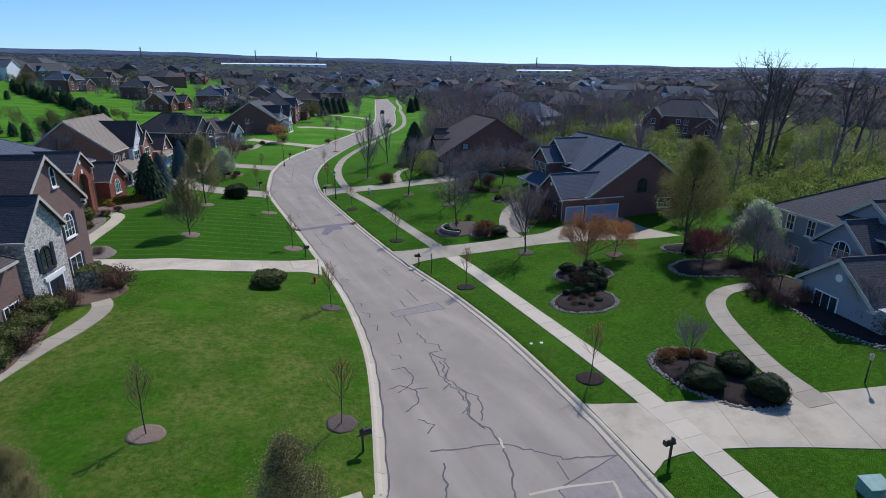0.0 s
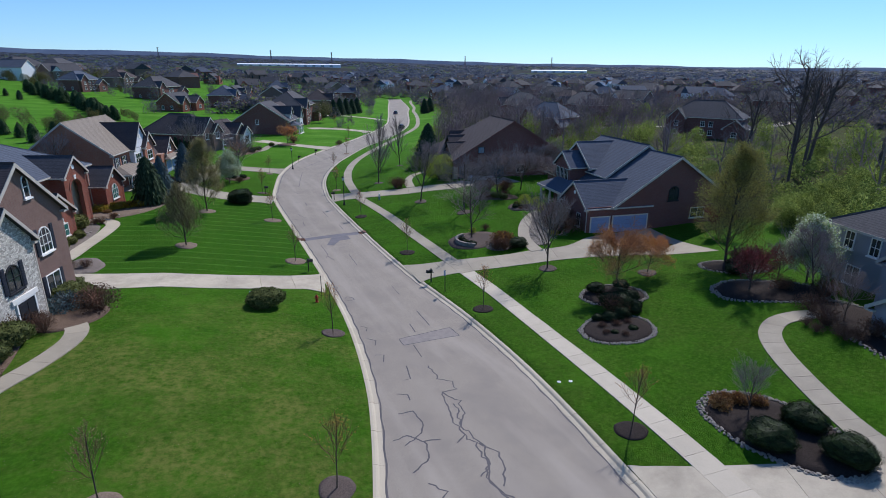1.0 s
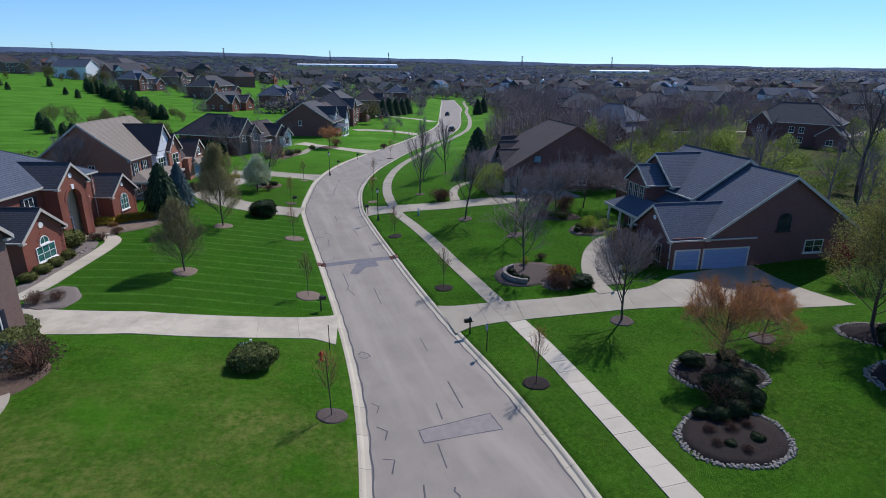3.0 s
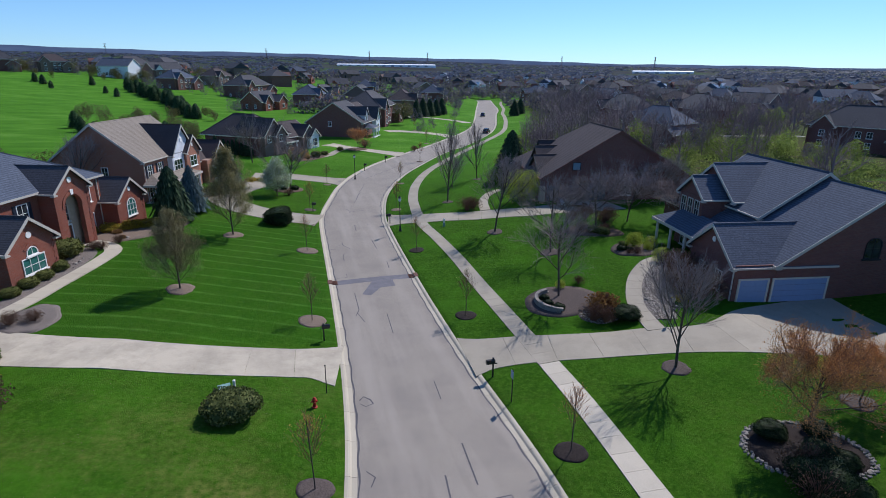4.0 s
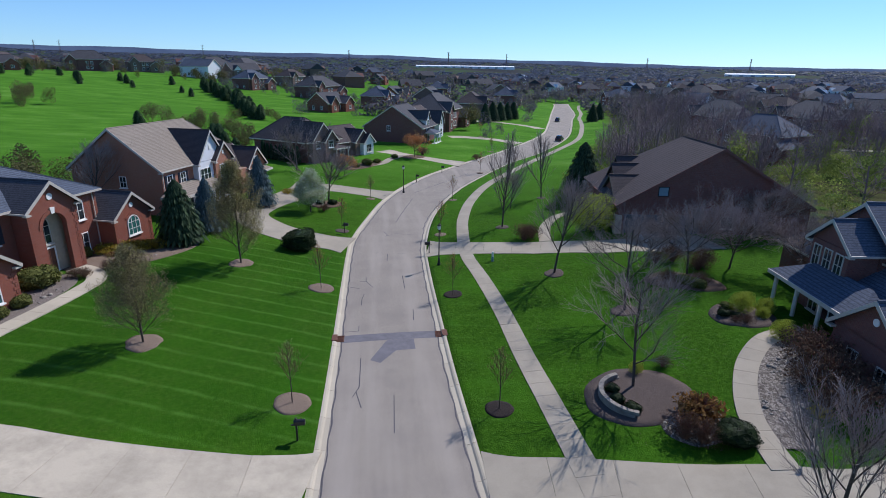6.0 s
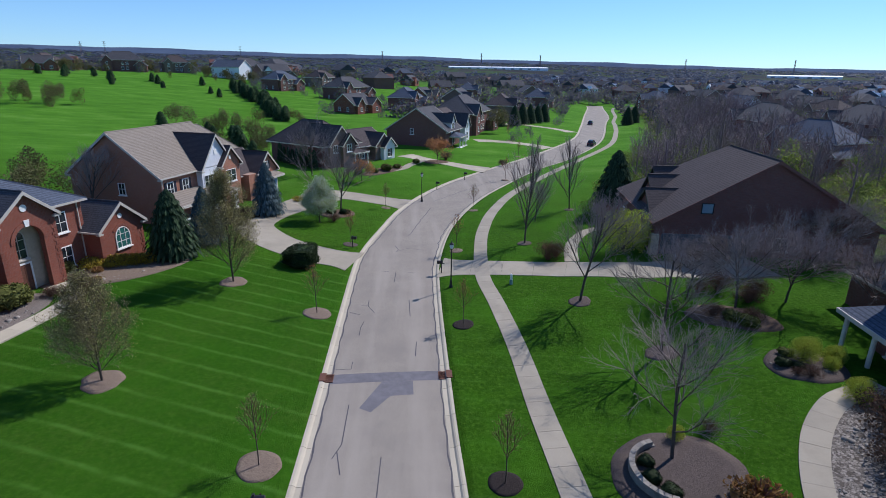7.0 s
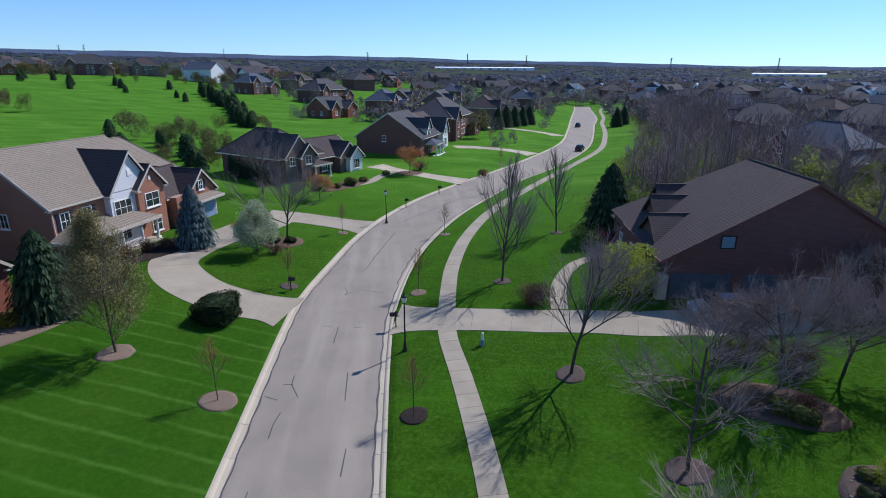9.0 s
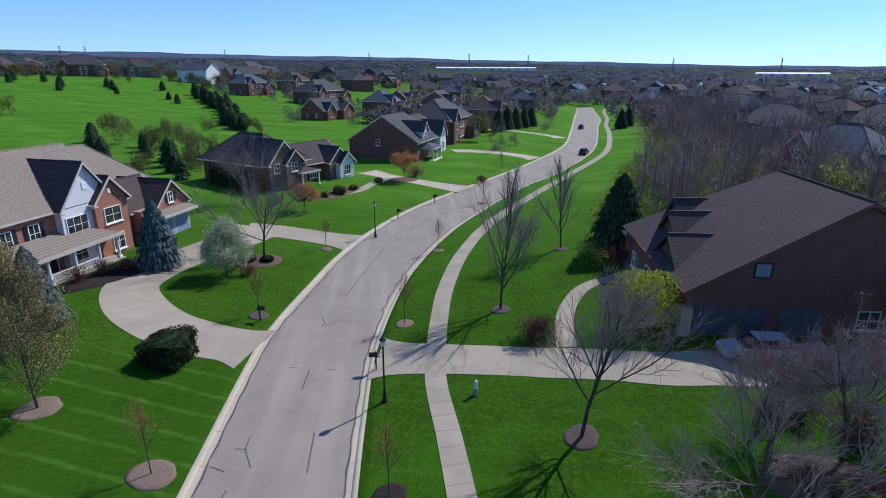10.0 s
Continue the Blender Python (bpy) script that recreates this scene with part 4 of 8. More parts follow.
def tan_roof_house():
    h = house(-10.4, 106.7, 1.9, 73, "orange brick two-storey house with tan shingle roof and white gable")
    B = BRICK_ORANGE
    wall(h, 0, 15, 0.4, 13.4, -1.5, 6.1, B)
    gable(h, 0, 15, 0.4, 13.4, 6.1, 4.9, ROOF_TAN, B, axis="x", ends=(1, 0))
    # second, lower block behind to the north with its hip
    wall(h, 13.5, 26, 6.2, 15.5, -1.5, 5.0, B)
    hip(h, 12, 26, 5.5, 15.5, 5.0, 0.96, ROOF_TAN)
    # white gabled bay
    wall(h, 6.5, 12.4, -0.4, 5, -1.5, 6.1, SIDING, "pale lap siding")
    gable(h, 6.5, 12.8, -0.4, 9.5, 6.2, 3.9, ROOF_BROWN, SIDING, ends=(1, 0), wall_label="pale lap siding gable")
    window(h, "front", -0.4, 8.1, 3.5, 2.5, 1.75, 3, 2, trim=WHITE)
    v = Geo()
    v.box(-0.28, 0.28, -0.06, 0.02, 0, 0.7)
    put(part("gable_vent", v, WHITE, h), on_wall("front", -0.4, 9.65, 7.6))
    # brick gabled bay
    wall(h, 10.0, 14.2, -0.8, 4, -1.5, 6.1, B)
    gable(h, 10.0, 14.2, -0.8, 7, 6.1, 2.2, ROOF_BROWN, B, ends=(1, 0))
    window(h, "front", -0.8, 12.1, 3.6, 2.2, 1.7, 2, 2)
    v = Geo()
    v.box(-0.18, 0.18, -0.06, 0.02, 0, 0.5)
    put(part("gable_vent", v, WHITE, h), on_wall("front", -0.8, 12.1, 6.7))
    # upper windows over the porch
    for x in (1.5, 4.2):
        window(h, "front", 0.4, x, 3.6, 1.15, 1.75, 2, 2, shutters=True)
    window(h, "left", 0, 6, 3.7, 1.0, 1.5)
    # porch
    slope_roof(h, -0.8, 11.2, -2.5, 0.35, 2.9, 4.0, ROOF_TAN)
    for x in (-0.3, 2.6, 5.4, 8.2, 10.6):
        column(h, x, -2.2, 0.3, 2.65)
    deck = Geo()
    deck.box(-0.6, 11, -2.5, 0.4, -0.9, 0.3)
    part("porch_floor", deck, CONCRETE, h)
    for xa, xb in ((-0.15, 2.45), (2.75, 5.25), (5.55, 8.05)):
        g = Geo()
        g.box(xa, xb, -2.24, -2.16, 1.1, 1.18)
        g.box(xa, xb, -2.24, -2.16, 0.42, 0.48)
        rail = part("railing", g, WHITE, h)
        n = int((xb - xa) / 0.16)
        for i in range(n):
            x = xa + (xb - xa) * (i + 0.5) / n
            b = Geo()
            b.box(x - 0.025, x + 0.025, -2.225, -2.175, 0.46, 1.12)
            part("baluster", b, WHITE, rail)
    front_door(h, "front", 0.4, 5.2, 1.1, 2.3)
    for x in (1.4, 7.9):
        window(h, "front", 0.4 if x < 6 else -0.4, x, 0.75, 1.5, 1.6, 2, 2)
    window(h, "front", -0.8, 12.3, 0.6, 1.6, 1.8, 2, 2)
    # garage wing
    wall(h, 15.2, 22.8, -1.5, 6, -1.5, 3.9, B)
    gable(h, 17.4, 22.8, -1.5, 5.5, 3.9, 2.6, ROOF_BROWN, B, ends=(1, 0))
    gable(h, 14.6, 20.5, -0.2, 6, 3.9, 2.9, ROOF_BROWN, B, axis="x", ends=(0, 1))
    window(h, "front", -1.5, 20.0, 4.0, 0.9, 1.25, 2, 2, shutters=True)
    slope_roof(h, 16.8, 23.4, -2.5, -1.45, 2.9, 3.5, ROOF_TAN)
    for x in (18.6, 21.4):
        garage_door(h, "front", -1.5, x, 2.4)
    downspout(h, 0.1, 0.3, 0, 5.9)
    vent_pipe(h, 7, 9, 9.8)
    return h


def stone_front_house():
    """Buff brick with a fieldstone entrance gable and black shutters."""
    h = house(-9.3, 57.0, 3.0, 72, "buff brick and fieldstone two-storey house with dark roof")
    B = BRICK_TAN
    wall(h, -8.6, 1.2, 0, 9, -2, 7.4, B)
    gable(h, -8.6, 1.2, 0, 8, 7.4, 4.2, ROOF_BROWN, B, ends=(1, 0))
    wall(h, -20, -4.4, 0.6, 14, -2, 6.4, B)
    gable(h, -22, -0.4, 0.8, 14, 7.0, 4.0, ROOF_BROWN, B, axis="x", ends=(1, 1))
    window(h, "front", 0, -2.6, 9.0, 0.75, 1.7, 1, 2, arch=True)
    window(h, "front", 0, -1.7, 4.4, 1.6, 2.1, 3, 3, arch=True, shutters=True)
    window(h, "front", 0, -1.7, 0.7, 1.9, 2.0, 2, 1, shutters=True)
    window(h, "right", 1.2, 4.5, 4.3, 1.2, 1.7)
    # stone entrance bay
    wall(h, -10.2, -5.2, -1.2, 2, -2, 6.7, STONE, "pale fieldstone veneer")
    gable(h, -10.2, -5.2, -1.2, 6, 6.7, 2.5, ROOF_DARK, STONE, ends=(1, 0), wall_label="pale fieldstone veneer")
    window(h, "front", -1.2, -7.9, 3.6, 1.5, 1.9, 2, 2, arch=True, shutters=True, trim=DARKPAINT)
    front_door(h, "front", -1.2, -7.3, 1.9, 2.6)
    hd = Geo()
    hd.box(-8.7, -5.9, -1.32, -1.18, 2.75, 3.1)
    part("lintel", hd, WHITE, h)
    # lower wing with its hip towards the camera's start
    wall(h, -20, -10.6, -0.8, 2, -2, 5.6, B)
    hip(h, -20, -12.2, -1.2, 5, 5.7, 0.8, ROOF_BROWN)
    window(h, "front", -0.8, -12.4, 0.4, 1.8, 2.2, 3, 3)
    downspout(h, -5.0, -1.1, 0, 6.2)
    st = Geo()
    st.box(-9, -5.6, -3.0, -1.2, -0.6, 0.03)
    part("doorstep", st, CONCRETE, h)
    return h


def slate_gable_house():
    """Plum brick, slate-blue roof, the broad gable with the garage doors to the side."""
    h = house(45.2, 58.0, 1.8, -98, "dark plum brick two-storey house with slate-blue roof and white garage doors")
    B = BRICK_DARK
    # main long block: its gable end looks up the drive
    wall(h, -15, 0, 3.9, 20.5, -1.5, 3.4, B)
    gable(h, -15, 0.0, 3.9, 21.5, 3.4, 5.75, ROOF_SLATE, B, axis="x", ends=(0, 1))
    # front garage gable towards the street
    wall(h, -6.9, -0.05, 0.2, 8, -1.5, 3.4, B)
    gable(h, -6.9, -0.3, 0.2, 9.5, 3.3, 2.6, ROOF_SLATE, B, ends=(1, 0))
    round_vent(h, "front", 0.2, -3.6, 4.7, 0.25)
    garage_door(h, "right", -0.02, 2.0, 2.5, 2.05)
    garage_door(h, "right", -0.02, 6.3, 4.9, 2.05)
    window(h, "front", 0.2, -2.2, 0.5, 1.0, 1.8, trim=TRIM)
    window(h, "front", 0.2, -4.8, 0.5, 1.0, 1.8, trim=TRIM)
    # windows in the broad gable
    window(h, "right", 0, 12.4, 3.7, 1.5, 1.9, 2, 2, arch=True, trim=DARKPAINT)
    window(h, "right", 0, 16.4, 1.2, 2.2, 1.4, 2, 2, trim=CREAM)
    # upper storey to the north
    wall(h, -18.5, -6.9, 6.75, 18.6, -1.5, 5.7, B)
    gable(h, -18.5, -6.9, 6.65, 18.75, 5.75, 4.0, ROOF_SLATE, B, axis="x", ends=(1, 1))
    wall(h, -17.5, -11.8, 6.0, 9, -1.5, 6.3, B)
    gable(h, -18.6, -10.6, 6.4, 14, 6.4, 3.0, ROOF_SLATE, B, ends=(1, 0))
    wall(h, -16.2, -11.9, 3.8, 7, 2, 6.4, B)
    gable(h, -16.4, -11.8, 3.9, 9, 6.4, 1.8, ROOF_SLATE, B, ends=(1, 0))
    # frames take the duller trim colour in place of shade on white ones
    for x in (-15.4, -14.1, -12.8):
        window(h, "front", 3.8, x, 4.2, 0.95, 1.8, 2, 2, trim=TRIM)
    window(h, "front", 6.75, -9.5, 3.7, 0.9, 1.6, 2, 2, trim=TRIM)
    window(h, "front", 6.75, -7.7, 3.7, 0.9, 1.6, 2, 2, trim=TRIM)
    for x in (-10.4, -8.6, -6.95):
        downspout(h, x, 6.66, 3.6, 5.5)
    # porch
    slope_roof(h, -17.3, -6.8, 1.4, 4.0, 3.2, 4.6, ROOF_SLATE)
    for x in (-16.6, -13.7, -10.8, -7.9):
        column(h, x, 1.8, 0.2, 2.95, 0.16, CREAM)
    deck = Geo()
    deck.box(-17, -6.9, 1.4, 4.2, -0.8, 0.2)
    part("porch_floor", deck, CONCRETE, h)
    wall(h, -16.5, -6.5, 3.9, 7.5, -1.5, 3.35, B)
    front_door(h, "front", 3.9, -12, 1.1, 2.3)
    for x in (-14.6, -9.3):
        window(h, "front", 3.9, x, 0.6, 1.2, 1.7, trim=TRIM)
    # low side room to the north
    wall(h, -25, -20, 7, 13, -1.5, 3.35, B)
    hip(h, -25, -20, 7, 13, 3.4, 0.75, ROOF_SLATE)
    downspout(h, -0.12, 0.1, 0, 2.9)
    vent_pipe(h, -4, 15, 7.5)
    return h


# low to high along the street side: x0, x1, front, eave, rise
DORMERS = ((-8.6, -3.8, 1.2, 4.0, 1.9), (-12.4, -8.8, 2.6, 5.0, 1.7), (-15.2, -12.2, 4.0, 5.6, 1.6))


def brown_roof_house():
    """Plum brick with a broad brown roof."""
    h = house(43.9, 95.2, 2.1, -98, "dark brick house with a broad brown shingle roof")
    B = BRICK_DARK
    wall(h, -17, 0, 0.6, 23, -1.5, 3.6, B)
    gable(h, -12.0, 0.0, 0.6, 23, 3.6, 6.6, ROOF_BROWN, B, axis="x", ends=(0, 1), trim=BRICK_DARK)
    end = Geo()  # the hipped far end of the main roof
    end.add([(-12.0, 11.8, 10.4), (-12.0, 0.25, 3.6), (-17.6, 0.25, 3.6), (-17.6, 23.35, 3.6), (-12.0, 23.35, 3.6)], [(0, 1, 2), (0, 2, 3), (0, 3, 4), (4, 3, 2, 1)])
    part("roof", end, ROOF_BROWN, h)
    # front gables towards the street
    for x0, x1, y0, ze, rise in DORMERS:
        wall(h, x0 + 0.1, x1 - 0.1, y0, y0 + 3, 3.0, ze, B)
        gable(h, x0, x1, y0, y0 + 5.5, ze, rise, ROOF_BROWN, B, ends=(1, 0), trim=DARKPAINT)
    wall(h, -18.5, -15, 1.0, 4.5, -1.5, 2.6, B)
    hip(h, -18.5, -15, 1.0, 4.5, 2.7, 0.6, ROOF_BROWN, trim=DARKPAINT)
    # pane coloured pale blue-grey to paint the sky reflected in its glass
    window(h, "right", 0, 5.6, 4.7, 1.25, 1.15, 1, 1, trim=DARKPAINT, sill=False, glass=plain("painted_sky_reflection", (0.2, 0.3, 0.36), 0.3, 0.1))
    window(h, "right", 0, 13.5, 0.9, 1.6, 1.5, 2, 2, trim=TRIM)
    garage_door(h, "right", 0, 3.8, 4.6, 2.3, plain("grey_door_paint", (0.1, 0.11, 0.13), 0.5))
    garage_door(h, "right", 0, 8.8, 2.6, 2.3, plain("grey_door_paint", (0.1, 0.11, 0.13), 0.5))
    pier = Geo()
    pier.box(-0.3, 0.5, 0.2, 1.0, -0.5, 2.4)
    part("pier", pier, ARCHSTONE, h)
    window(h, "front", 0.6, -9, 0.6, 1.6, 1.6)
    window(h, "front", 0.6, -13.5, 0.6, 1.0, 1.5)
    return h


def corner_grey_house():
    """Grey sided house at the start, seen past its front shrubs."""
    h = house(46.0, 24.5, 3.35, -105, "grey sided two-storey house with dark shingle roof")
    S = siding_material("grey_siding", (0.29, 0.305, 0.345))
    wall(h, -11.6, 9, 5.0, 17, -1.5, 5.2, S)
    hip(h, -11.6, 9, 5.0, 17, 5.3, 0.62, ROOF_DARK)
    gable(h, -6.0, 1.4, 6.0, 11, 5.3, 2.5, ROOF_DARK, S, ends=(1, 0))
    wall(h, -4.4, 0.8, 3.2, 6, -1.5, 4.0, S)
    gable(h, -4.4, 0.8, 3.2, 9, 4.1, 2.2, ROOF_DARK, S, ends=(1, 0))
    window(h, "front", 3.2, -1.8, 3.0, 1.8, 1.7, 3, 2, arch=True)
    wall(h, 0.2, 7.4, -2.0, 8, -1.5, 2.6, S)
    gable(h, 0.2, 6.4, -2.0, 8, 2.6, 2.4, ROOF_DARK, S, ends=(1, 0))
    window(h, "front", -2.0, 2.6, 0.5, 2.2, 1.6, 3, 1)
    round_vent(h, "front", -2.0, 3.3, 3.6, 0.3)
    gable(h, 4.4, 10, 0.8, 9, 2.6, 2.4, ROOF_DARK, S, ends=(1, 0))
    wall(h, 4.6, 10, 0.8, 9, -1.5, 2.6, S)
    for x in (-9.5, -7, 5, 7.5):
        window(h, "front", 5.0, x, 3.4, 1.0, 1.6)
    window(h, "front", 5.0, -8.5, 0.4, 1.4, 1.7)
    ch = Geo()
    ch.box(5.2, 6.4, 11, 11.9, 5, 10.6)
    ch.box(5.1, 6.5, 10.9, 12, 10.6, 10.8)
    part("chimney", ch, BRICK_DARK, h)
    return h


def gabled_brown_house():
    """Brown-roofed house with buff brick and siding gables, beyond the looped drive."""
    h = house(4.2, 148.0, 2.0, 53, "brown brick house with dark brown roof and buff brick gables")
    B = BRICK_DARK
    wall(h, -1.0, 8.5, 2, 17, -1.5, 4.2, B)
    hip(h, -1.2, 8.8, 1.6, 17.4, 4.3, 0.8, ROOF_BROWN, trim=CREAM)
    gable(h, -0.6, 5.6, 0.6, 9, 4.6, 3.3, ROOF_BROWN, BRICK_TAN, ends=(1, 0), trim=CREAM)
    wall(h, -0.6, 5.6, 0.6, 5, -1.5, 4.6, BRICK_TAN)
    wall(h, 2.2, 5.6, -0.2, 3, -1.5, 4.4, BRICK_TAN)
    gable(h, 2.2, 5.8, -0.2, 6, 4.5, 1.9, ROOF_BROWN, BRICK_TAN, ends=(1, 0), trim=CREAM)
    window(h, "front", -0.2, 3.9, 3.0, 1.4, 1.5, 2, 2)
    window(h, "front", 0.6, 0.9, 3.0, 1.2, 1.5, 2, 2)
    wall(h, 7, 18, 2.5, 12, -1.5, 3.1, B)
    gable(h, 6, 18.5, 2.2, 11.5, 3.2, 2.9, ROOF_BROWN, B, axis="x", ends=(0, 1), trim=CREAM)
    wall(h, 13, 18, 0.8, 5, -1.5, 3.1, BRICK_TAN)
    gable(h, 13, 18, 0.8, 7, 3.2, 2.3, ROOF_BROWN, BRICK_TAN, ends=(1, 0), trim=CREAM)
    wall(h, 14.6, 18.2, -0.2, 4, -1.5, 2.9, SIDING)
    gable(h, 14.8, 18.4, -0.2, 5, 2.9, 1.7, ROOF_BROWN, SIDING, ends=(1, 0), trim=CREAM)
    window(h, "front", -0.2, 16.5, 0.6, 1.7, 1.8, 3, 2)
    slope_roof(h, 4.6, 9.0, -1.0, 2.3, 2.7, 3.3, ROOF_BROWN, trim=CREAM)
    for x in (5, 8.7):
        column(h, x, -0.7, 0.1, 2.5, 0.14, WHITE)
    front_door(h, "front", 2.0, 7.0)
    window(h, "front", 2.5, 10.5, 0.6, 1.6, 1.6, 3, 2, shutters=True)
    return h


def porch_gable_house():
    """Dark brick with the broad gable end to the camera, a dormer and a small porch."""
    h = house(29.2, 180.2, 1.9, 68, "dark plum brick house with slate roof and white dormer")
    B = BRICK_DARK
    wall(h, -2, 10, 1, 17, -1.5, 4.2, B)
    gable(h, -2, 10, 0.6, 17, 4.2, 5.3, ROOF_DARK, B, axis="x", ends=(1, 1))
    wall(h, 2.2, 4.8, 0.9, 4, 3, 6.4, SIDING)
    gable(h, 2.0, 5.0, 0.9, 7, 6.3, 1.8, ROOF_DARK, SIDING, ends=(1, 0))
    window(h, "front", 0.9, 3.5, 4.4, 1.5, 1.6, 2, 2)
    slope_roof(h, 1, 7, -2.0, 1.0, 2.7, 3.8, ROOF_SLATE)
    for x in (1.4, 4, 6.6):
        column(h, x, -1.7, 0.1, 2.5)
    deck = Geo()
    deck.box(0.9, 7, -2.2, 1, -1, 0.1)
    part("porch_floor", deck, WHITE, h)
    front_door(h, "front", 1, 4.2)
    window(h, "left", -2, 10, 3.2, 1.0, 1.4)
    wall(h, 10, 18, 2, 14, -1.5, 4.4, BRICK_TAN)
    gable(h, 10, 19, 2, 14, 4.4, 4.2, ROOF_BROWN, BRICK_TAN, axis="x", ends=(0, 1))
    wall(h, 13.5, 18, 0.6, 4, -1.5, 4.4, SIDING)
    gable(h, 13.5, 18, 0.6, 8, 4.4, 3.0, ROOF_DARK, SIDING, ends=(1, 0))
    window(h, "front", 0.6, 15.7, 0.8, 1.6, 1.8)
    window(h, "front", 0.6, 15.7, 3.6, 1.4, 1.6)
    return h


def far_house(kind, mat_wall, mat_roof, label):
    """A plainer house for the further rows."""
    h = house(0, 0, 0, 0, label, "houses beyond")
    w, d, e = ((16, 11, 5.6), (19, 12, 5.8), (14, 10, 3.4), (22, 13, 6.0))[kind]
    wall(h, -w / 2, w / 2, 0, d, -3, e, mat_wall)
    if kind in (0, 3):
        hip(h, -w / 2, w / 2, 0, d, e, 0.72, mat_roof, trim=CREAM)
    else:
        gable(h, -w / 2, w / 2, 0, d, e, 3.9, mat_roof, mat_wall, axis="x", trim=CREAM)
    gable(h, -w / 2 + 1, -w / 2 + 6, -1.2, d / 2, e - 0.2, 2.7, mat_roof, SIDING if kind == 1 else mat_wall, ends=(1, 0))
    wall(h, -w / 2 + 1, -w / 2 + 6, -1.2, 2, -3, e - 0.2, mat_wall)
    gable(h, w / 2 - 4.5, w / 2 + 2, -2.4, d / 2, 3.2, 2.5, mat_roof, mat_wall, ends=(1, 0))
    wall(h, w / 2 - 4.5, w / 2 + 2, -2.4, 5, -3, 3.2, mat_wall)
    for x in (-w / 2 + 3.5, 0.2, 2.6):
        window(h, "front", -1.2 if x < -2 else 0, x, 0.7, 1.3, 1.6, 2, 2)
        if e > 4:
            window(h, "front", -1.2 if x < -2 else 0, x, 3.3, 1.3, 1.6, 2, 2)
    window(h, "front", -2.4, w / 2 - 1.2, 0.7, 1.6, 1.5)
    for y in (d * 0.3, d * 0.7):
        window(h, "left", -w / 2, y, 0.8, 1.0, 1.5)
        window(h, "back", d, -w / 4 + y, 0.8, 1.4, 1.6)
    return h


def distant_house(kind, mat_wall, mat_roof, label):
    """A small shape for the rows near the horizon: body, roof, one gabled bay, windows."""
    h = house(0, 0, 0, 0, label, "houses far off")
    w, d, e = ((16, 11, 5.6), (19, 12, 5.8), (14, 10, 3.4), (22, 13, 6.0))[kind]
    wall(h, -w / 2, w / 2, 0, d, -4, e, mat_wall)
    g = Geo()
    o = 0.5
    k = 0.0 if kind in (1, 2) else d / 2
    g.add([(-w / 2 - o, -o, e), (w / 2 + o, -o, e), (w / 2 + o, d + o, e), (-w / 2 - o, d + o, e), (-w / 2 - o + k, d / 2, e + 4.2), (w / 2 + o - k, d / 2, e + 4.2)], [(0, 1, 5, 4), (2, 3, 4, 5), (1, 2, 5), (3, 0, 4), (3, 2, 1, 0)])
    part("roof", g, mat_roof, h)
    b = Geo()
    b.prism([(-w / 2 + 1, -4), (-w / 2 + 6, -4), (-w / 2 + 6, e), (-w / 2 + 3.5, e + 2.6), (-w / 2 + 1, e)], -1.2, d / 2)
    part("bay", b, mat_wall, h)
    for x, y in ((-w / 2 + 3.5, -1.2), (1.5, 0), (w / 2 - 3, 0)):
        p = Geo()
        p.box(x - 0.8, x + 0.8, y - 0.05, y + 0.05, 0.9, e - 0.8)
        part("window", p, GLASS, h)
    return h

# ---- plants ----
def turned(d, angle, azimuth):
    """d leaned by angle towards the azimuth round it."""
    a = d.orthogonal().normalized()
    b = d.cross(a)
    return (d * math.cos(angle) + (a * math.cos(azimuth) + b * math.sin(azimuth)) * math.sin(angle)).normalized()


def grow(rn, wood, fine, tips, p, d, length, r, lvl, P):
    n = 4 if lvl == 0 else 1 if lvl == P["levels"] else 2 if lvl == P["levels"] - 1 else 3
    pts, rad = [p.copy()], [r]
    for i in range(n):
        w = P["wig"] * (0.4 if lvl == 0 else 1.0)
        d = (d + Vector((rn.uniform(-w, w), rn.uniform(-w, w), rn.uniform(-w, w) + P["up"] * (lvl > 0)))).normalized()
        pts.append(pts[-1] + d * (length / n))
        rad.append(r * (1 - (0.45 if lvl < P["levels"] else 0.7) * (i + 1) / n))
    (wood if lvl < P.get("wood", 2) else fine).tube(pts, rad, 7 if lvl == 0 else 5 if lvl == 1 else 3, cap=False)
    if lvl == P["levels"]:
        tips.append((pts[0], pts[-1]))
        return
    k = P["kids"][lvl]
    az = rn.uniform(0, 6.28)
    for j in range(k):
        f = P["from"][lvl] + (1 - P["from"][lvl]) * (j + rn.uniform(0.1, 0.9)) / k
        i = min(int(f * n), n - 1)
        q = pts[i].lerp(pts[i + 1], f * n - i)
        base = (pts[i + 1] - pts[i]).normalized()
        az += 2.4 + rn.uniform(-0.4, 0.4)
        ang = P["ang"][lvl] * rn.uniform(0.75, 1.25)
        if lvl == 0 and P.get("cone"):
            ang *= 1.2 - 0.75 * f
        ln = length * P["ratio"][lvl] * rn.uniform(0.75, 1.15) * ((1.3 - 0.95 * (f - P["from"][0]) / (1 - P["from"][0])) if lvl == 0 else 1.15 - 0.4 * f)
        grow(rn, wood, fine, tips, q, turned(base, ang, az), ln, max(rad[i] * P["thin"][lvl], P["least"]), lvl + 1, P)
    if lvl > 0:
        grow(rn, wood, fine, tips, pts[-1], d, length * 0.45, max(rad[-1] * 0.8, P["least"]), P["levels"] if lvl < P["levels"] - 1 else lvl + 1, P)


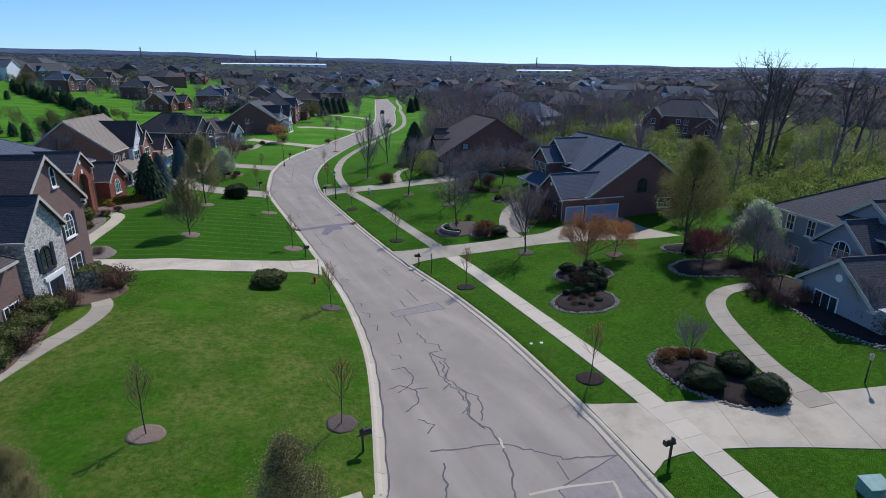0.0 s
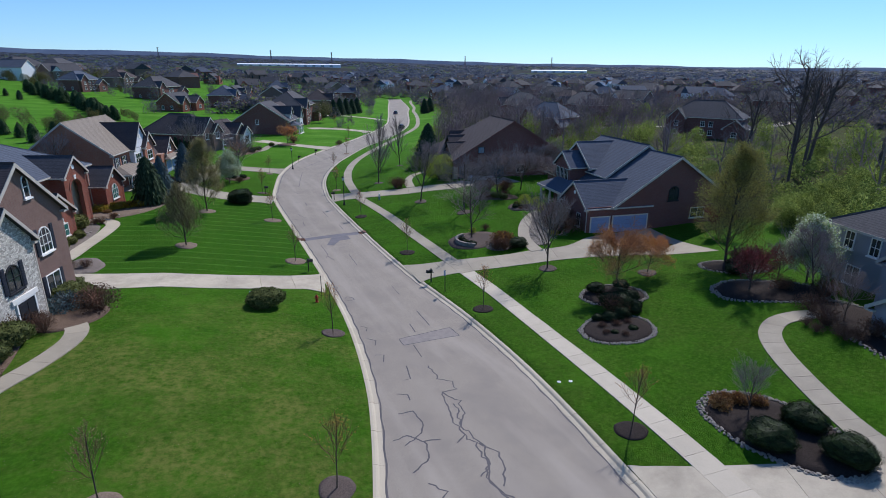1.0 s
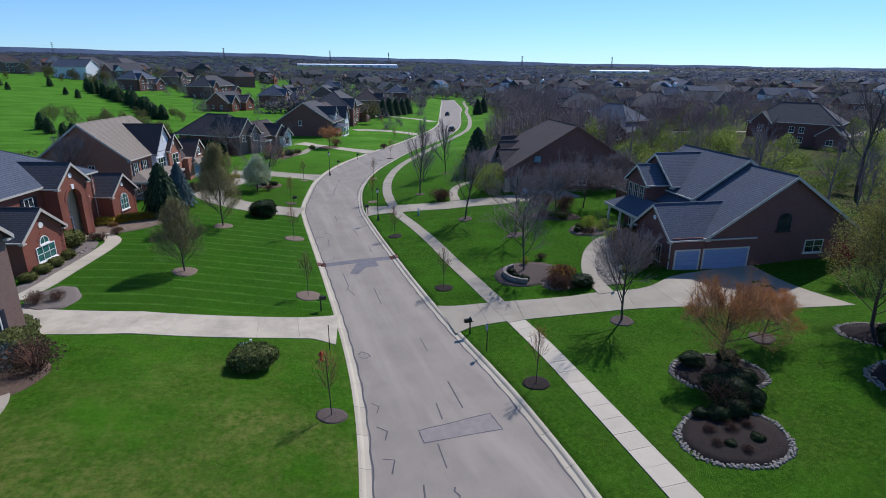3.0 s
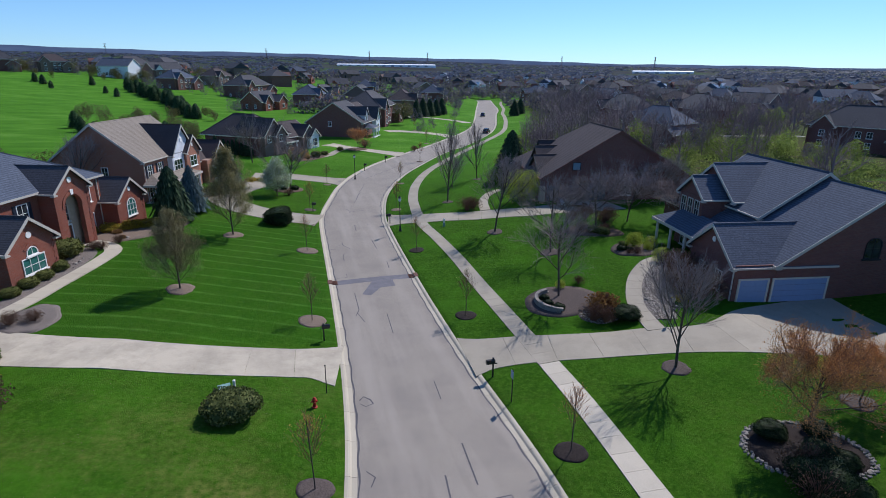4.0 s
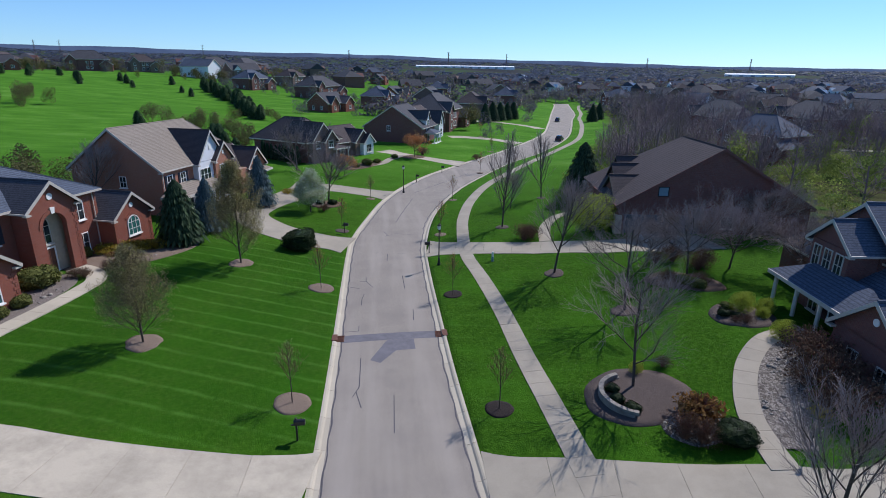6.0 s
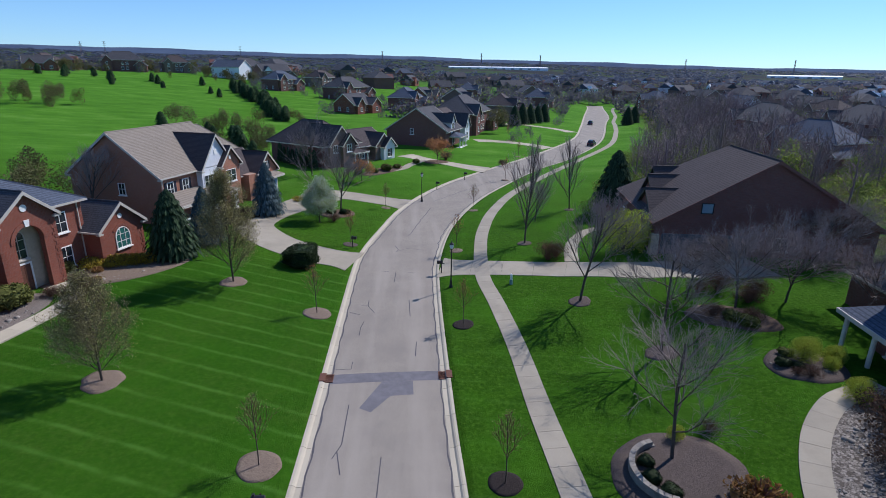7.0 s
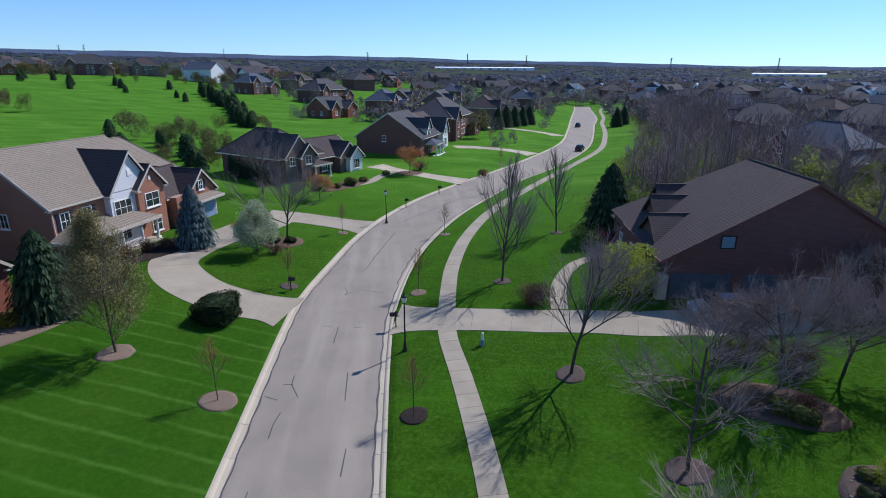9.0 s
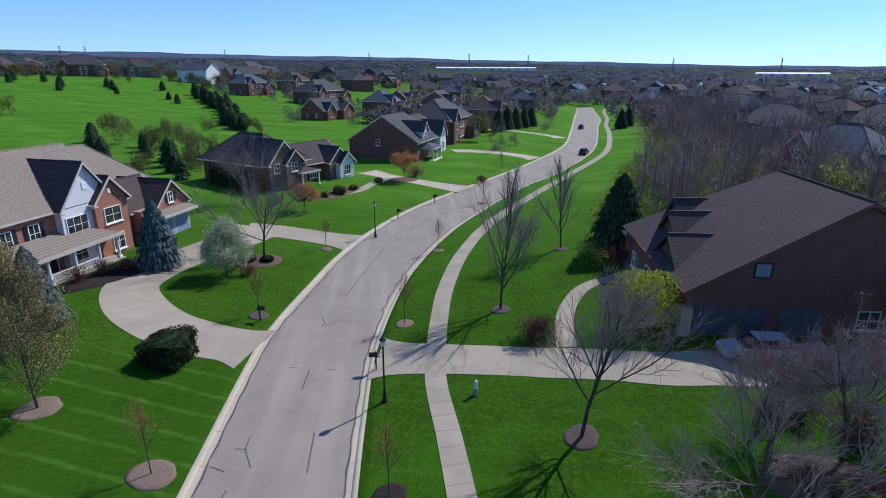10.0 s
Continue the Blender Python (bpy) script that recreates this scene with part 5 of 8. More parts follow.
def leaves(rn, g, tips, count, size, spread, reach=0.0):
    for _ in range(count):
        a, b = tips[rn.randrange(len(tips))]
        while reach and rn.random() > 0.4 + math.hypot(b.x, b.y) / reach:
            a, b = tips[rn.randrange(len(tips))]
        p = a.lerp(b, rn.uniform(0.1, 1.1)) + Vector((rn.gauss(0, spread), rn.gauss(0, spread), rn.gauss(0, spread)))
        u = Vector((rn.gauss(0, 1), rn.gauss(0, 1), rn.gauss(0, 1))).normalized()
        v = u.orthogonal().normalized()
        s = size * rn.uniform(0.6, 1.4)
        g.add([p - u * s, p + v * s * 0.6, p + u * s, p - v * s * 0.6], [(0, 1, 2, 3)])


BARE = dict(levels=4, kids=(14, 8, 6, 5), ang=(0.68, 0.5, 0.5, 0.55), ratio=(0.6, 0.52, 0.5, 0.55), thin=(0.5, 0.55, 0.55, 0.6), up=0.14, wig=0.2, least=0.0068)
BARE["from"] = (0.24, 0.2, 0.2, 0.2)
UPRIGHT = dict(BARE, cone=True, kids=(22, 6, 5, 3), ang=(0.6, 0.42, 0.45, 0.5), ratio=(0.46, 0.45, 0.5, 0.55), up=0.17)
UPRIGHT["from"] = (0.14, 0.2, 0.2, 0.2)
OVAL = dict(BARE, cone=True, kids=(44, 8, 6, 3), ang=(0.72, 0.44, 0.48, 0.52), ratio=(0.36, 0.5, 0.5, 0.55), thin=(0.33, 0.5, 0.55, 0.6), up=0.1)
OVAL["from"] = (0.08, 0.12, 0.2, 0.2)
VASE = dict(BARE, kids=(13, 8, 6, 5), ang=(0.85, 0.5, 0.5, 0.55), ratio=(1.0, 0.5, 0.5, 0.5), up=0.1, least=0.0065)
VASE["from"] = (0.3, 0.15, 0.2, 0.2)
DOME = dict(VASE, kids=(17, 10, 8, 5), ang=(0.95, 0.55, 0.55, 0.6), up=0.12, wig=0.2)
DOME["from"] = VASE["from"]
FLAME = dict(VASE, kids=(20, 10, 7, 4), ang=(0.85, 0.5, 0.5, 0.5), ratio=(0.95, 0.45, 0.5, 0.5), up=0.14)
FLAME["from"] = VASE["from"]
SAPLING = dict(levels=3, wood=1, kids=(18, 4, 3), ang=(0.58, 0.5, 0.5), ratio=(0.3, 0.5, 0.5), thin=(0.42, 0.6, 0.6), up=0.16, wig=0.12, least=0.0075)
SAPLING["from"] = (0.36, 0.2, 0.2)


def tree(name, seed, h, P, label, bark=None, twig=None, leaf=None, count=0, size=0.06, spread=0.12, trunk_r=None, category="tree", group="street and garden trees", lean=0.0, flat=1.0, width=None, shape=(0.8, 0.85)):
    """A tapered trunk with limbs, fine branches and, where given, leaves; stands at the origin until placed."""
    rn = random.Random(seed)
    wood, fine, tips = Geo(), Geo(), []
    low = P in (VASE, DOME, FLAME)
    top = 0.7 if low or P is BARE else 0.9
    grow(rn, wood, fine, tips, Vector((0, 0, -0.1)), Vector((lean, 0, 1)).normalized(), h * top * (0.55 if low else 1), trunk_r or h * 0.014, 0, P)
    zmax = max(p[2] for p in fine.v)
    k = h / zmax
    if width:
        rr = sorted(math.hypot(p[0], p[1]) for p in fine.v)
        flat = 0.5 * width / (rr[int(0.96 * len(rr))] * k)
    for g in (wood, fine):
        g.v = [(x * k * flat, y * k * flat, z * k) for x, y, z in g.v]
    tips = [(Vector((a.x * flat, a.y * flat, a.z)) * k, Vector((b.x * flat, b.y * flat, b.z)) * k) for a, b in tips]
    if width and P in (OVAL, FLAME, DOME):
        # keeps the crown within a teardrop outline
        def held(q):
            f = min(max((q[2] / h - 0.06) / 0.94, 0.02), 0.98)
            a = math.atan2(q[1], q[0])
            R = 0.5 * width * (math.sin(math.pi * f ** shape[0]) ** shape[1] + 0.05) * (1 + 0.1 * math.sin(3 * a + 9 * f + seed) + 0.08 * math.sin(7 * a - 14 * f))
            r = math.hypot(q[0], q[1]) / R
            s = 1.0 if r < 0.7 else (0.7 + 0.42 * math.tanh((r - 0.7) / 0.6)) / r
            droop = 0.26 * min(1.0, (2 * math.hypot(q[0], q[1]) / width) ** 2) if P is not OVAL else 0.0
            return (q[0] * s, q[1] * s, q[2] * (1 - droop))

        wood.v, fine.v = [held(q) for q in wood.v], [held(q) for q in fine.v]
        tips = [(Vector(held(a)), Vector(held(b))) for a, b in tips]
    ob = thing(name, 0, 0, 0, 0, label, category, group)
    part("trunk", wood, bark or BARK, ob, smooth=True)
    crown = part("crown", fine, twig or TWIG, ob)
    if leaf:
        g = Geo()
        leaves(rn, g, tips, count, size, spread, 0.4 * width if width else 0.0)
        part("foliage", g, leaf, crown)
    return ob


def stand(ob, x, y, rz=0.0, k=1.0, sink=0.0):
    ob.matrix_basis = pose(x, y, ground_z(x, y) - sink, 0, 0, rz) @ Matrix.Scale(k, 4)
    return ob


def again(ob, x, y, rz=0.0, k=1.0, sink=0.0, label=""):
    c = copy_thing(ob, Matrix.Identity(4))
    c.matrix_basis = pose(x, y, ground_z(x, y) - sink, 0, 0, rz) @ Matrix.Scale(k, 4)
    return tagged(c, label)


def conifer(name, seed, h, r, mat, label, n=4200, category="evergreen", group="evergreens", taper=0.68, spray=1.0):
    rn = random.Random(seed)
    ob = thing(name, 0, 0, 0, 0, label, category, group)
    t = Geo()
    t.tube([(0, 0, -0.1), (0, 0, h * 0.5), (0, 0, h * 0.97)], [h * 0.022, h * 0.013, 0.01], 6)
    part("trunk", t, BARK_DARK, ob)
    g = Geo()
    for i in range(n):
        f = (i / n) ** 0.72
        z = h * (0.05 + 0.95 * f)
        whorl = 0.88 + 0.12 * math.sin(z * 9)
        R = r * (1 - f) ** taper * whorl * rn.uniform(0.7, 1.15) + 0.06
        a = rn.uniform(0, 6.283)
        q = rn.uniform(0.45, 1.0)
        base = Vector((math.cos(a) * R * q * (1 - 0.3 * spray), math.sin(a) * R * q * (1 - 0.3 * spray), z + 0.05))
        tip = Vector((math.cos(a) * R * q, math.sin(a) * R * q, z - R * 0.22 * q - 0.04))
        side = Vector((-math.sin(a), math.cos(a), rn.uniform(-0.5, 0.5))) * (0.05 + 0.1 * R * rn.uniform(0.5, 1)) * spray
        mid = base.lerp(tip, 0.5) + Vector((0, 0, 0.05))
        g.add([base, mid - side, tip, mid + side], [(0, 1, 2, 3)])
    part("crown", g, mat, ob)
    return ob


def shrub(name, seed, rx, rz, mat, label, n=700, leaf=0.06, clipped=True, twig=None, category="shrub", group="garden shrubs", block=1.0):
    """A rounded bush: inner stems and a skin of small leaves."""
    rn = random.Random(seed)
    ob = thing(name, 0, 0, 0, 0, label, category, group)
    st = Geo()
    for _ in range(16 if clipped else 70):
        a, q = rn.uniform(0, 6.28), rn.uniform(0.2, 0.95)
        top = Vector((math.cos(a) * rx * q, math.sin(a) * rx * q, rz * (1.05 - 0.4 * q * q) * (1.0 if clipped else rn.uniform(0.7, 1.15))))
        st.tube([(0.1 * math.cos(a), 0.1 * math.sin(a), -0.05), top * 0.55 + Vector((0, 0, rz * 0.12)), top], [0.025, 0.016, 0.006], 3, cap=False)
    part("branchwork", st, twig or BARK, ob)
    g = Geo()
    ph = [rn.uniform(0, 6.28) for _ in range(4)]
    if clipped:
        core = bmesh.new()
        bmesh.ops.create_icosphere(core, subdivisions=3, radius=1)
        vs = [v.co.copy() for v in core.verts]
        fs = [tuple(v.index for v in f.verts) for f in core.faces]
        core.free()
        for v in vs:
            k = 0.9 + 0.09 * math.sin(4 * v.x + ph[0]) + 0.07 * math.sin(5 * v.y + 3 * v.z + ph[1]) + 0.04 * math.sin(11 * v.x + 9 * v.z + ph[2]) + rn.uniform(-0.03, 0.03)
            v.x, v.y, v.z = (math.copysign(abs(c) ** block, c) for c in v)
            v.x, v.y, v.z = v.x * rx * k, v.y * rx * k, max(v.z * rz * 0.52 * k + rz * 0.5, -0.05)
        for f in fs:
            g.add([vs[i] for i in f], [(0, 1, 2)])
    for _ in range(n):
        a, u = rn.uniform(0, 6.28), rn.uniform(-0.75, 1)
        c = math.sqrt(max(0, 1 - u * u))
        d = Vector((c * math.cos(a), c * math.sin(a), u))
        k = 0.9 + 0.09 * math.sin(4 * d.x + ph[0]) + 0.07 * math.sin(5 * d.y + 3 * d.z + ph[1]) + 0.04 * math.sin(11 * d.x + 9 * d.z + ph[2])
        k *= rn.uniform(0.97, 1.14) if clipped else rn.uniform(0.5, 1.2)
        d = Vector([math.copysign(abs(c) ** block, c) for c in d])
        p = Vector((d.x * rx * k, d.y * rx * k, max(d.z * rz * 0.52 * k + rz * 0.5, 0.0)))
        w = Vector((rn.gauss(0, 1), rn.gauss(0, 1), rn.gauss(0, 1))).normalized()
        v = w.orthogonal().normalized()
        s = leaf * rn.uniform(0.6, 1.5)
        g.add([p - w * s, p + v * s * 0.6, p + w * s, p - v * s * 0.6], [(0, 1, 2, 3)])
    part("foliage", g, mat, ob)
    return ob


def scattered(name, sources, places, mat, label, category):
    """One mesh of many copies: sources are (verts, faces) arrays; places (source, x, y, z, turn, size, stretch)."""
    V, F, o = [], [], 0
    for s, x, y, z, a, k, kz in places:
        v, f = sources[s]
        c, si = math.cos(a), math.sin(a)
        w = np.empty_like(v)
        w[:, 0], w[:, 1], w[:, 2] = (v[:, 0] * c - v[:, 1] * si) * k + x, (v[:, 0] * si + v[:, 1] * c) * k + y, v[:, 2] * k * kz + z
        V.append(w)
        F.append(f + o)
        o += len(v)
    V, F = np.concatenate(V), np.concatenate(F)
    me = bpy.data.meshes.new(name)
    me.vertices.add(len(V))
    me.vertices.foreach_set("co", V.ravel())
    n = F.shape[1]
    me.loops.add(F.size)
    me.loops.foreach_set("vertex_index", F.ravel().astype(np.int32))
    me.polygons.add(len(F))
    me.polygons.foreach_set("loop_start", np.arange(0, F.size, n, dtype=np.int32))
    me.update(calc_edges=True)
    me.materials.append(mat)
    return tagged(new(name, me), label, category, kind="stuff")


def woods_source(seed, h, P):
    rn = random.Random(seed)
    wood, fine, tips = Geo(), Geo(), []
    grow(rn, wood, fine, tips, Vector((0, 0, -0.3)), Vector((0, 0, 1)), h * 0.72, h * 0.013, 0, P)
    fs = [f for f in wood.f + [tuple(i + len(wood.v) for i in f) for f in fine.f] if len(f) == 4]
    v = np.array(wood.v + fine.v)
    v *= h / v[:, 2].max()
    return v, np.array(fs)


def clump_source(seed, r, h, n, leaf, low=0.25):
    """A loose leafy crown of single leaves, for brush and far trees."""
    rn = random.Random(seed)
    g = Geo()
    blobs = [(rn.uniform(-0.55, 0.55) * r, rn.uniform(-0.55, 0.55) * r, h * rn.uniform(low + 0.15, 0.82), rn.uniform(0.35, 0.6)) for _ in range(7)]
    for _ in range(n):
        bx, by, bz, br = blobs[rn.randrange(7)]
        d = Vector((rn.gauss(0, 1), rn.gauss(0, 1), rn.gauss(0, 1))).normalized() * rn.uniform(0.6, 1.05)
        p = Vector((bx + d.x * r * br, by + d.y * r * br, max(bz + d.z * h * 0.25, 0.1)))
        u = Vector((rn.gauss(0, 1), rn.gauss(0, 1), rn.gauss(0, 1))).normalized()
        v = u.orthogonal().normalized()
        s = leaf * rn.uniform(0.6, 1.5)
        g.add([p - u * s, p + v * s * 0.7, p + u * s, p - v * s * 0.7], [(0, 1, 2, 3)])
    return np.array(g.v), np.array(g.f)

# ---- houses in place ----
arch_brick_house()
tan_roof_house()
stone_front_house()
slate_gable_house()
brown_roof_house()
corner_grey_house()
gabled_brown_house()
porch_gable_house()

FAR_KINDS = [(0, BRICK_DARK, ROOF_SLATE, "dark brick house with hipped slate roof"), (1, BRICK_TAN, ROOF_DARK, "buff brick gabled house with charcoal roof"), (3, BRICK_DARK, ROOF_DARK, "large brown brick house with hipped charcoal roof"),
             (2, BRICK_RED, ROOF_DARK, "low red brick house with charcoal roof"), (1, SIDING, ROOF_SLATE, "pale sided house with slate-blue roof"), (0, BRICK_TAN, ROOF_BROWN, "buff brick house with brown hipped roof")]
# kind, x, y, turn
FAR_NEAR = [(3, 0, 272, 60), (0, 22, 296, 70), (1, 47, 305, 75), (2, 41, 216, 68), (5, 60, 262, 72), (0, 92, 340, 70), (1, -62, 395, 40), (2, -84, 420, 50), (4, -85, 395, 160), (0, -45, 345, 60), (2, -150, 390, 20), (3, -185, 370, 30),
            (5, -125, 405, 30), (2, 148, 133, -60), (0, 104, 158, -70), (1, 205, 300, -80), (2, 236, 362, -90), (0, 245, 300, -60), (1, 200, 392, -80), (2, 122, 208, -95), (5, 186, 262, -80), (2, 152, 206, -100), (4, 168, 300, -80), (0, 150, 350, -80),
            (1, 212, 240, -70), (2, 240, 420, -90), (3, 30, 350, 70), (2, -8, 330, 60), (5, -30, 385, 60), (0, 60, 395, 80), (1, 100, 400, 90), (2, 265, 200, -70), (0, 300, 260, -70)]
made = {}


def set_far(k, x, y, a, build=None):
    z = ground_z(x, y) + 0.3
    build = build or far_house
    if (k, build) not in made:
        made[k, build] = build(*FAR_KINDS[k])
        made[k, build].matrix_basis = pose(x, y, z, 0, 0, a)
    else:
        copy_thing(made[k, build], pose(x, y, z, 0, 0, a))


for row in FAR_NEAR:
    set_far(*row)
rn = random.Random(5)
spots = []
tries = 0
while len(spots) < 180 and tries < 6000:
    tries += 1
    d, a = 380 + 900 * rn.random() ** 1.4, rn.uniform(-0.72, 1.15)
    x, y = 25 + d * math.sin(a), 30 + d * math.cos(a)
    if abs(x - 0.5 * (kerb_l(y) + kerb_r(y))) < 24 or any((x - u) ** 2 + (y - v) ** 2 < 30**2 for u, v in spots) or any((x - r[1]) ** 2 + (y - r[2]) ** 2 < 30**2 for r in FAR_NEAR):
        continue
    spots.append((x, y))
    set_far(rn.randrange(6), x, y, rn.choice((20, 60, 75, 110, 160, -70, -100)) + rn.uniform(-12, 12), distant_house)


def warehouse(x, y, w, d, hgt, a):
    ob = thing("warehouse", x, y, ground_z(x, y), a, "long low white warehouse in the far distance", "warehouse", "warehouses")
    g = Geo()
    g.box(-w / 2, w / 2, 0, d, -8, hgt)
    part("wall", g, METALWALL, ob)
    r = Geo()
    e = w / 2 + 0.5
    r.add([(-e, -0.5, hgt), (e, -0.5, hgt), (e, d + 0.5, hgt), (-e, d + 0.5, hgt), (-e, d / 2, hgt + 3), (e, d / 2, hgt + 3)], [(0, 1, 5, 4), (2, 3, 4, 5), (1, 2, 5), (3, 0, 4), (3, 2, 1, 0)])
    part("roof", r, METALWALL, ob)
    for i in range(int(w / 30)):
        b = Geo()
        b.box(-w / 2 + 30 * i + 10, -w / 2 + 30 * i + 20, -0.3, 0.1, -1, 4)
        part("dock_door", b, plain("dock_grey", (0.3, 0.32, 0.35)), ob)


warehouse(328, 2057, 350, 70, 6, -7)
warehouse(1117, 1585, 180, 70, 6, -38)


def far_ridge():
    """Glowing line of hills all round the horizon, painted haze-blue, far behind everything else."""
    m = bpy.data.materials.new("haze_blue_glow")
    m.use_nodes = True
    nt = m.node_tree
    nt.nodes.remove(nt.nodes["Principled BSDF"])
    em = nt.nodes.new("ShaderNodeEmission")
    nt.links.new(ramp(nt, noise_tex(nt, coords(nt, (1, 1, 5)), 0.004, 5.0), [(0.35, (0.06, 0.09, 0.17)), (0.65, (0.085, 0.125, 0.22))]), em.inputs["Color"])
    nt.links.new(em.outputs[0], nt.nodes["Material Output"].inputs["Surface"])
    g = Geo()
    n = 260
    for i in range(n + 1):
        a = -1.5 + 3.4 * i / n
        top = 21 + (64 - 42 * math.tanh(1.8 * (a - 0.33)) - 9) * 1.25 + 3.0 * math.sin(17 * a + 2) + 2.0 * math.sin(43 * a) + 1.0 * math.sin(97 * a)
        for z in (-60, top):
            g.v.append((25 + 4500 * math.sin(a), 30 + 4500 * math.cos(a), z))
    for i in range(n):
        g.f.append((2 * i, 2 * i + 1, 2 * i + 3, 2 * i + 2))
    tagged(new("backdrop", g.mesh("backdrop", m)), "glowing backdrop of wooded hills painted haze blue along the far horizon", "hills", kind="structure")


far_ridge()


def pylon(x, y, hgt):
    ob = thing("power_pylon", x, y, ground_z(x, y), 20, "slender grey lattice mast on the horizon", "pylon", "pylons")
    g = Geo()
    w = hgt * 0.05
    for sx in (-1, 1):
        for sy in (-1, 1):
            g.tube([(sx * w, sy * w, -5), (sx * 0.6, sy * 0.6, hgt)], [0.7, 0.45], 4)
    part("mast", g, TWIG_WOODS, ob)
    for f in (0.72, 0.85, 0.97):
        b = Geo()
        b.box(-hgt * 0.11, hgt * 0.11, -0.4, 0.4, hgt * f, hgt * f + 0.8)
        part("cross_arm", b, TWIG_WOODS, ob)


for a, d in ((-0.5, 2300), (-0.47, 2500), (-0.28, 2700), (-0.05, 2400), (0.12, 2600), (0.22, 2800), (0.45, 2300), (0.6, 2500)):
    x, y = 25 + d * math.sin(a), 30 + d * math.cos(a)
    pylon(x, y, 48)

# ---- garden trees ----
ta = stand(tree("budding_tree", 11, 7.6, OVAL, "budding olive-green ornamental pear in a mulch ring on the lawn", twig=TWIG_OLIVE, leaf=BUDS, count=17000, size=0.036, spread=0.12, trunk_r=0.065, width=5.0), -0.5, 72.1, 20)
tb = stand(tree("budding_tree", 12, 10.8, OVAL, "budding olive-green ornamental pear in a mulch ring on the lawn", twig=TWIG_OLIVE, leaf=BUDS, count=30000, size=0.045, spread=0.17, trunk_r=0.085, width=6.0), 2.2, 89.8, 80)
tc = stand(tree("budding_tree", 13, 12.2, OVAL, "tall budding pear beside the drive", twig=TWIG_OLIVE, leaf=BUDS_YELLOW, count=42000, size=0.055, spread=0.2, width=7.4, shape=(0.82, 0.75), trunk_r=0.11), 49.7, 41.3, 0)
again(tb, 2.2, 17.4, 10, 0.62, label="small budding tree near the kerb")
again(tb, -7.6, 22.3, 120, 0.42, label="small budding tree on the front lawn")
again(tb, 26.6, 8.8, 200, 0.25, label="small budding shrub by the drive")
bare = [tree("bare_tree", 21, 9.2, BARE, "bare grey-brown deciduous tree on the lawn", trunk_r=0.1), tree("bare_tree", 22, 10.6, BARE, "bare grey-brown deciduous tree on the lawn", trunk_r=0.11), tree("bare_tree", 23, 9.0, dict(BARE, kids=(12, 8, 6, 4), ang=(0.95, 0.55, 0.6, 0.65), up=0.08), "bare twiggy tree standing in a stone-edged bed", trunk_r=0.12)]
stand(bare[0], 34.6, 50.5, 30)
stand(bare[1], 33.9, 85.4, 0)
stand(bare[2], 32.7, 64.6, 60)
again(bare[2], 36.8, 75.2, 150, 1.05)
again(bare[1], 36.0, 113.5, 90, 0.55, label="bare shrubby tree by the walk")
up = tree("bare_tree", 24, 13.2, UPRIGHT, "tall upright bare tree beside the sidewalk", trunk_r=0.14, flat=0.95)
stand(up, 32.5, 103.4, 0)
again(up, 42.5, 119.6, 120, 0.85)
dense = stand(tree("bare_tree", 25, 10.4, DOME, "wide-spreading bare maple with dense dark twigs", trunk_r=0.085, width=10.5, shape=(0.8, 0.45)), 45.4, 80.8, 0)
again(dense, 50.5, 82.0, 200, 0.95)
again(dense, 42.6, 83.4, 250, 0.72)
again(dense, 55.5, 79.0, 90, 0.9)
again(dense, 62, 92.0, 50, 0.95)
multi = stand(tree("bare_tree", 26, 11.5, VASE, "multi-stemmed bare tree in an island bed", trunk_r=0.1), 8.6, 119.4, 40)
again(multi, 1.0, 140.5, 160, 0.95)
orange = stand(tree("orange_budding_tree", 31, 7.6, FLAME, "orange-budded spreading tree in a stone-edged bed", twig=TWIG_ORANGE, leaf=BUDS_ORANGE, count=20000, size=0.034, spread=0.14, width=7.4, shape=(0.8, 0.45), trunk_r=0.06), 36.3, 41.9, 0)
again(orange, 41.0, 42.9, 70, 0.66)
again(orange, 24.6, 161.0, 70, 0.9)
again(orange, 10.0, 138.0, 170, 0.7)
white = stand(tree("blossom_tree", 33, 6.2, OVAL, "white blossoming ornamental tree", leaf=BLOSSOM, count=20000, size=0.07, spread=0.2, width=4.8, shape=(0.8, 0.6), trunk_r=0.06), 6.6, 112.6, 0)
again(white, 50.6, 33.6, 70, 1.0)
again(white, 34.5, 38.6, 70, 0.2, label="small white-flowering shrub in the bed")
again(bare[0], 46.2, 29.4, 70, 0.55, label="small bare tree beside the grey house")
again(bare[1], 48.6, 31.8, 170, 0.6, label="small bare tree beside the grey house")
for x, y, k in ((44.2, 26.6, 0.5), (45.2, 23.0, 0.55), (43.4, 20.0, 0.45), (47.4, 34.2, 0.5)):
    again(bare[0], x, y, x * 50, k, label="small bare tree in the bed beside the grey house")
again(bare[0], 29.4, 22.6, 10, 0.42, label="small bare tree among the boxwood balls")
red = stand(tree("red_shrub_tree", 34, 4.6, VASE, "wine-red leafing ornamental tree", twig=TWIG_RED, leaf=REDLEAF, count=7000, size=0.06, spread=0.15), 44.0, 34.2, 0)
again(red, 58.5, 49.5, 70, 0.95)
again(red, 46.2, 111.0, 120, 0.6)
sap = [tree("sapling", 41 + i, 4.3 + 0.2 * i, SAPLING, "thin young tree staked in a round mulch ring", trunk_r=0.036, group="saplings along the street", twig=TWIG_RED, leaf=BUDS_ORANGE if i else BUDS, count=700, size=0.022, spread=0.07) for i in range(3)]
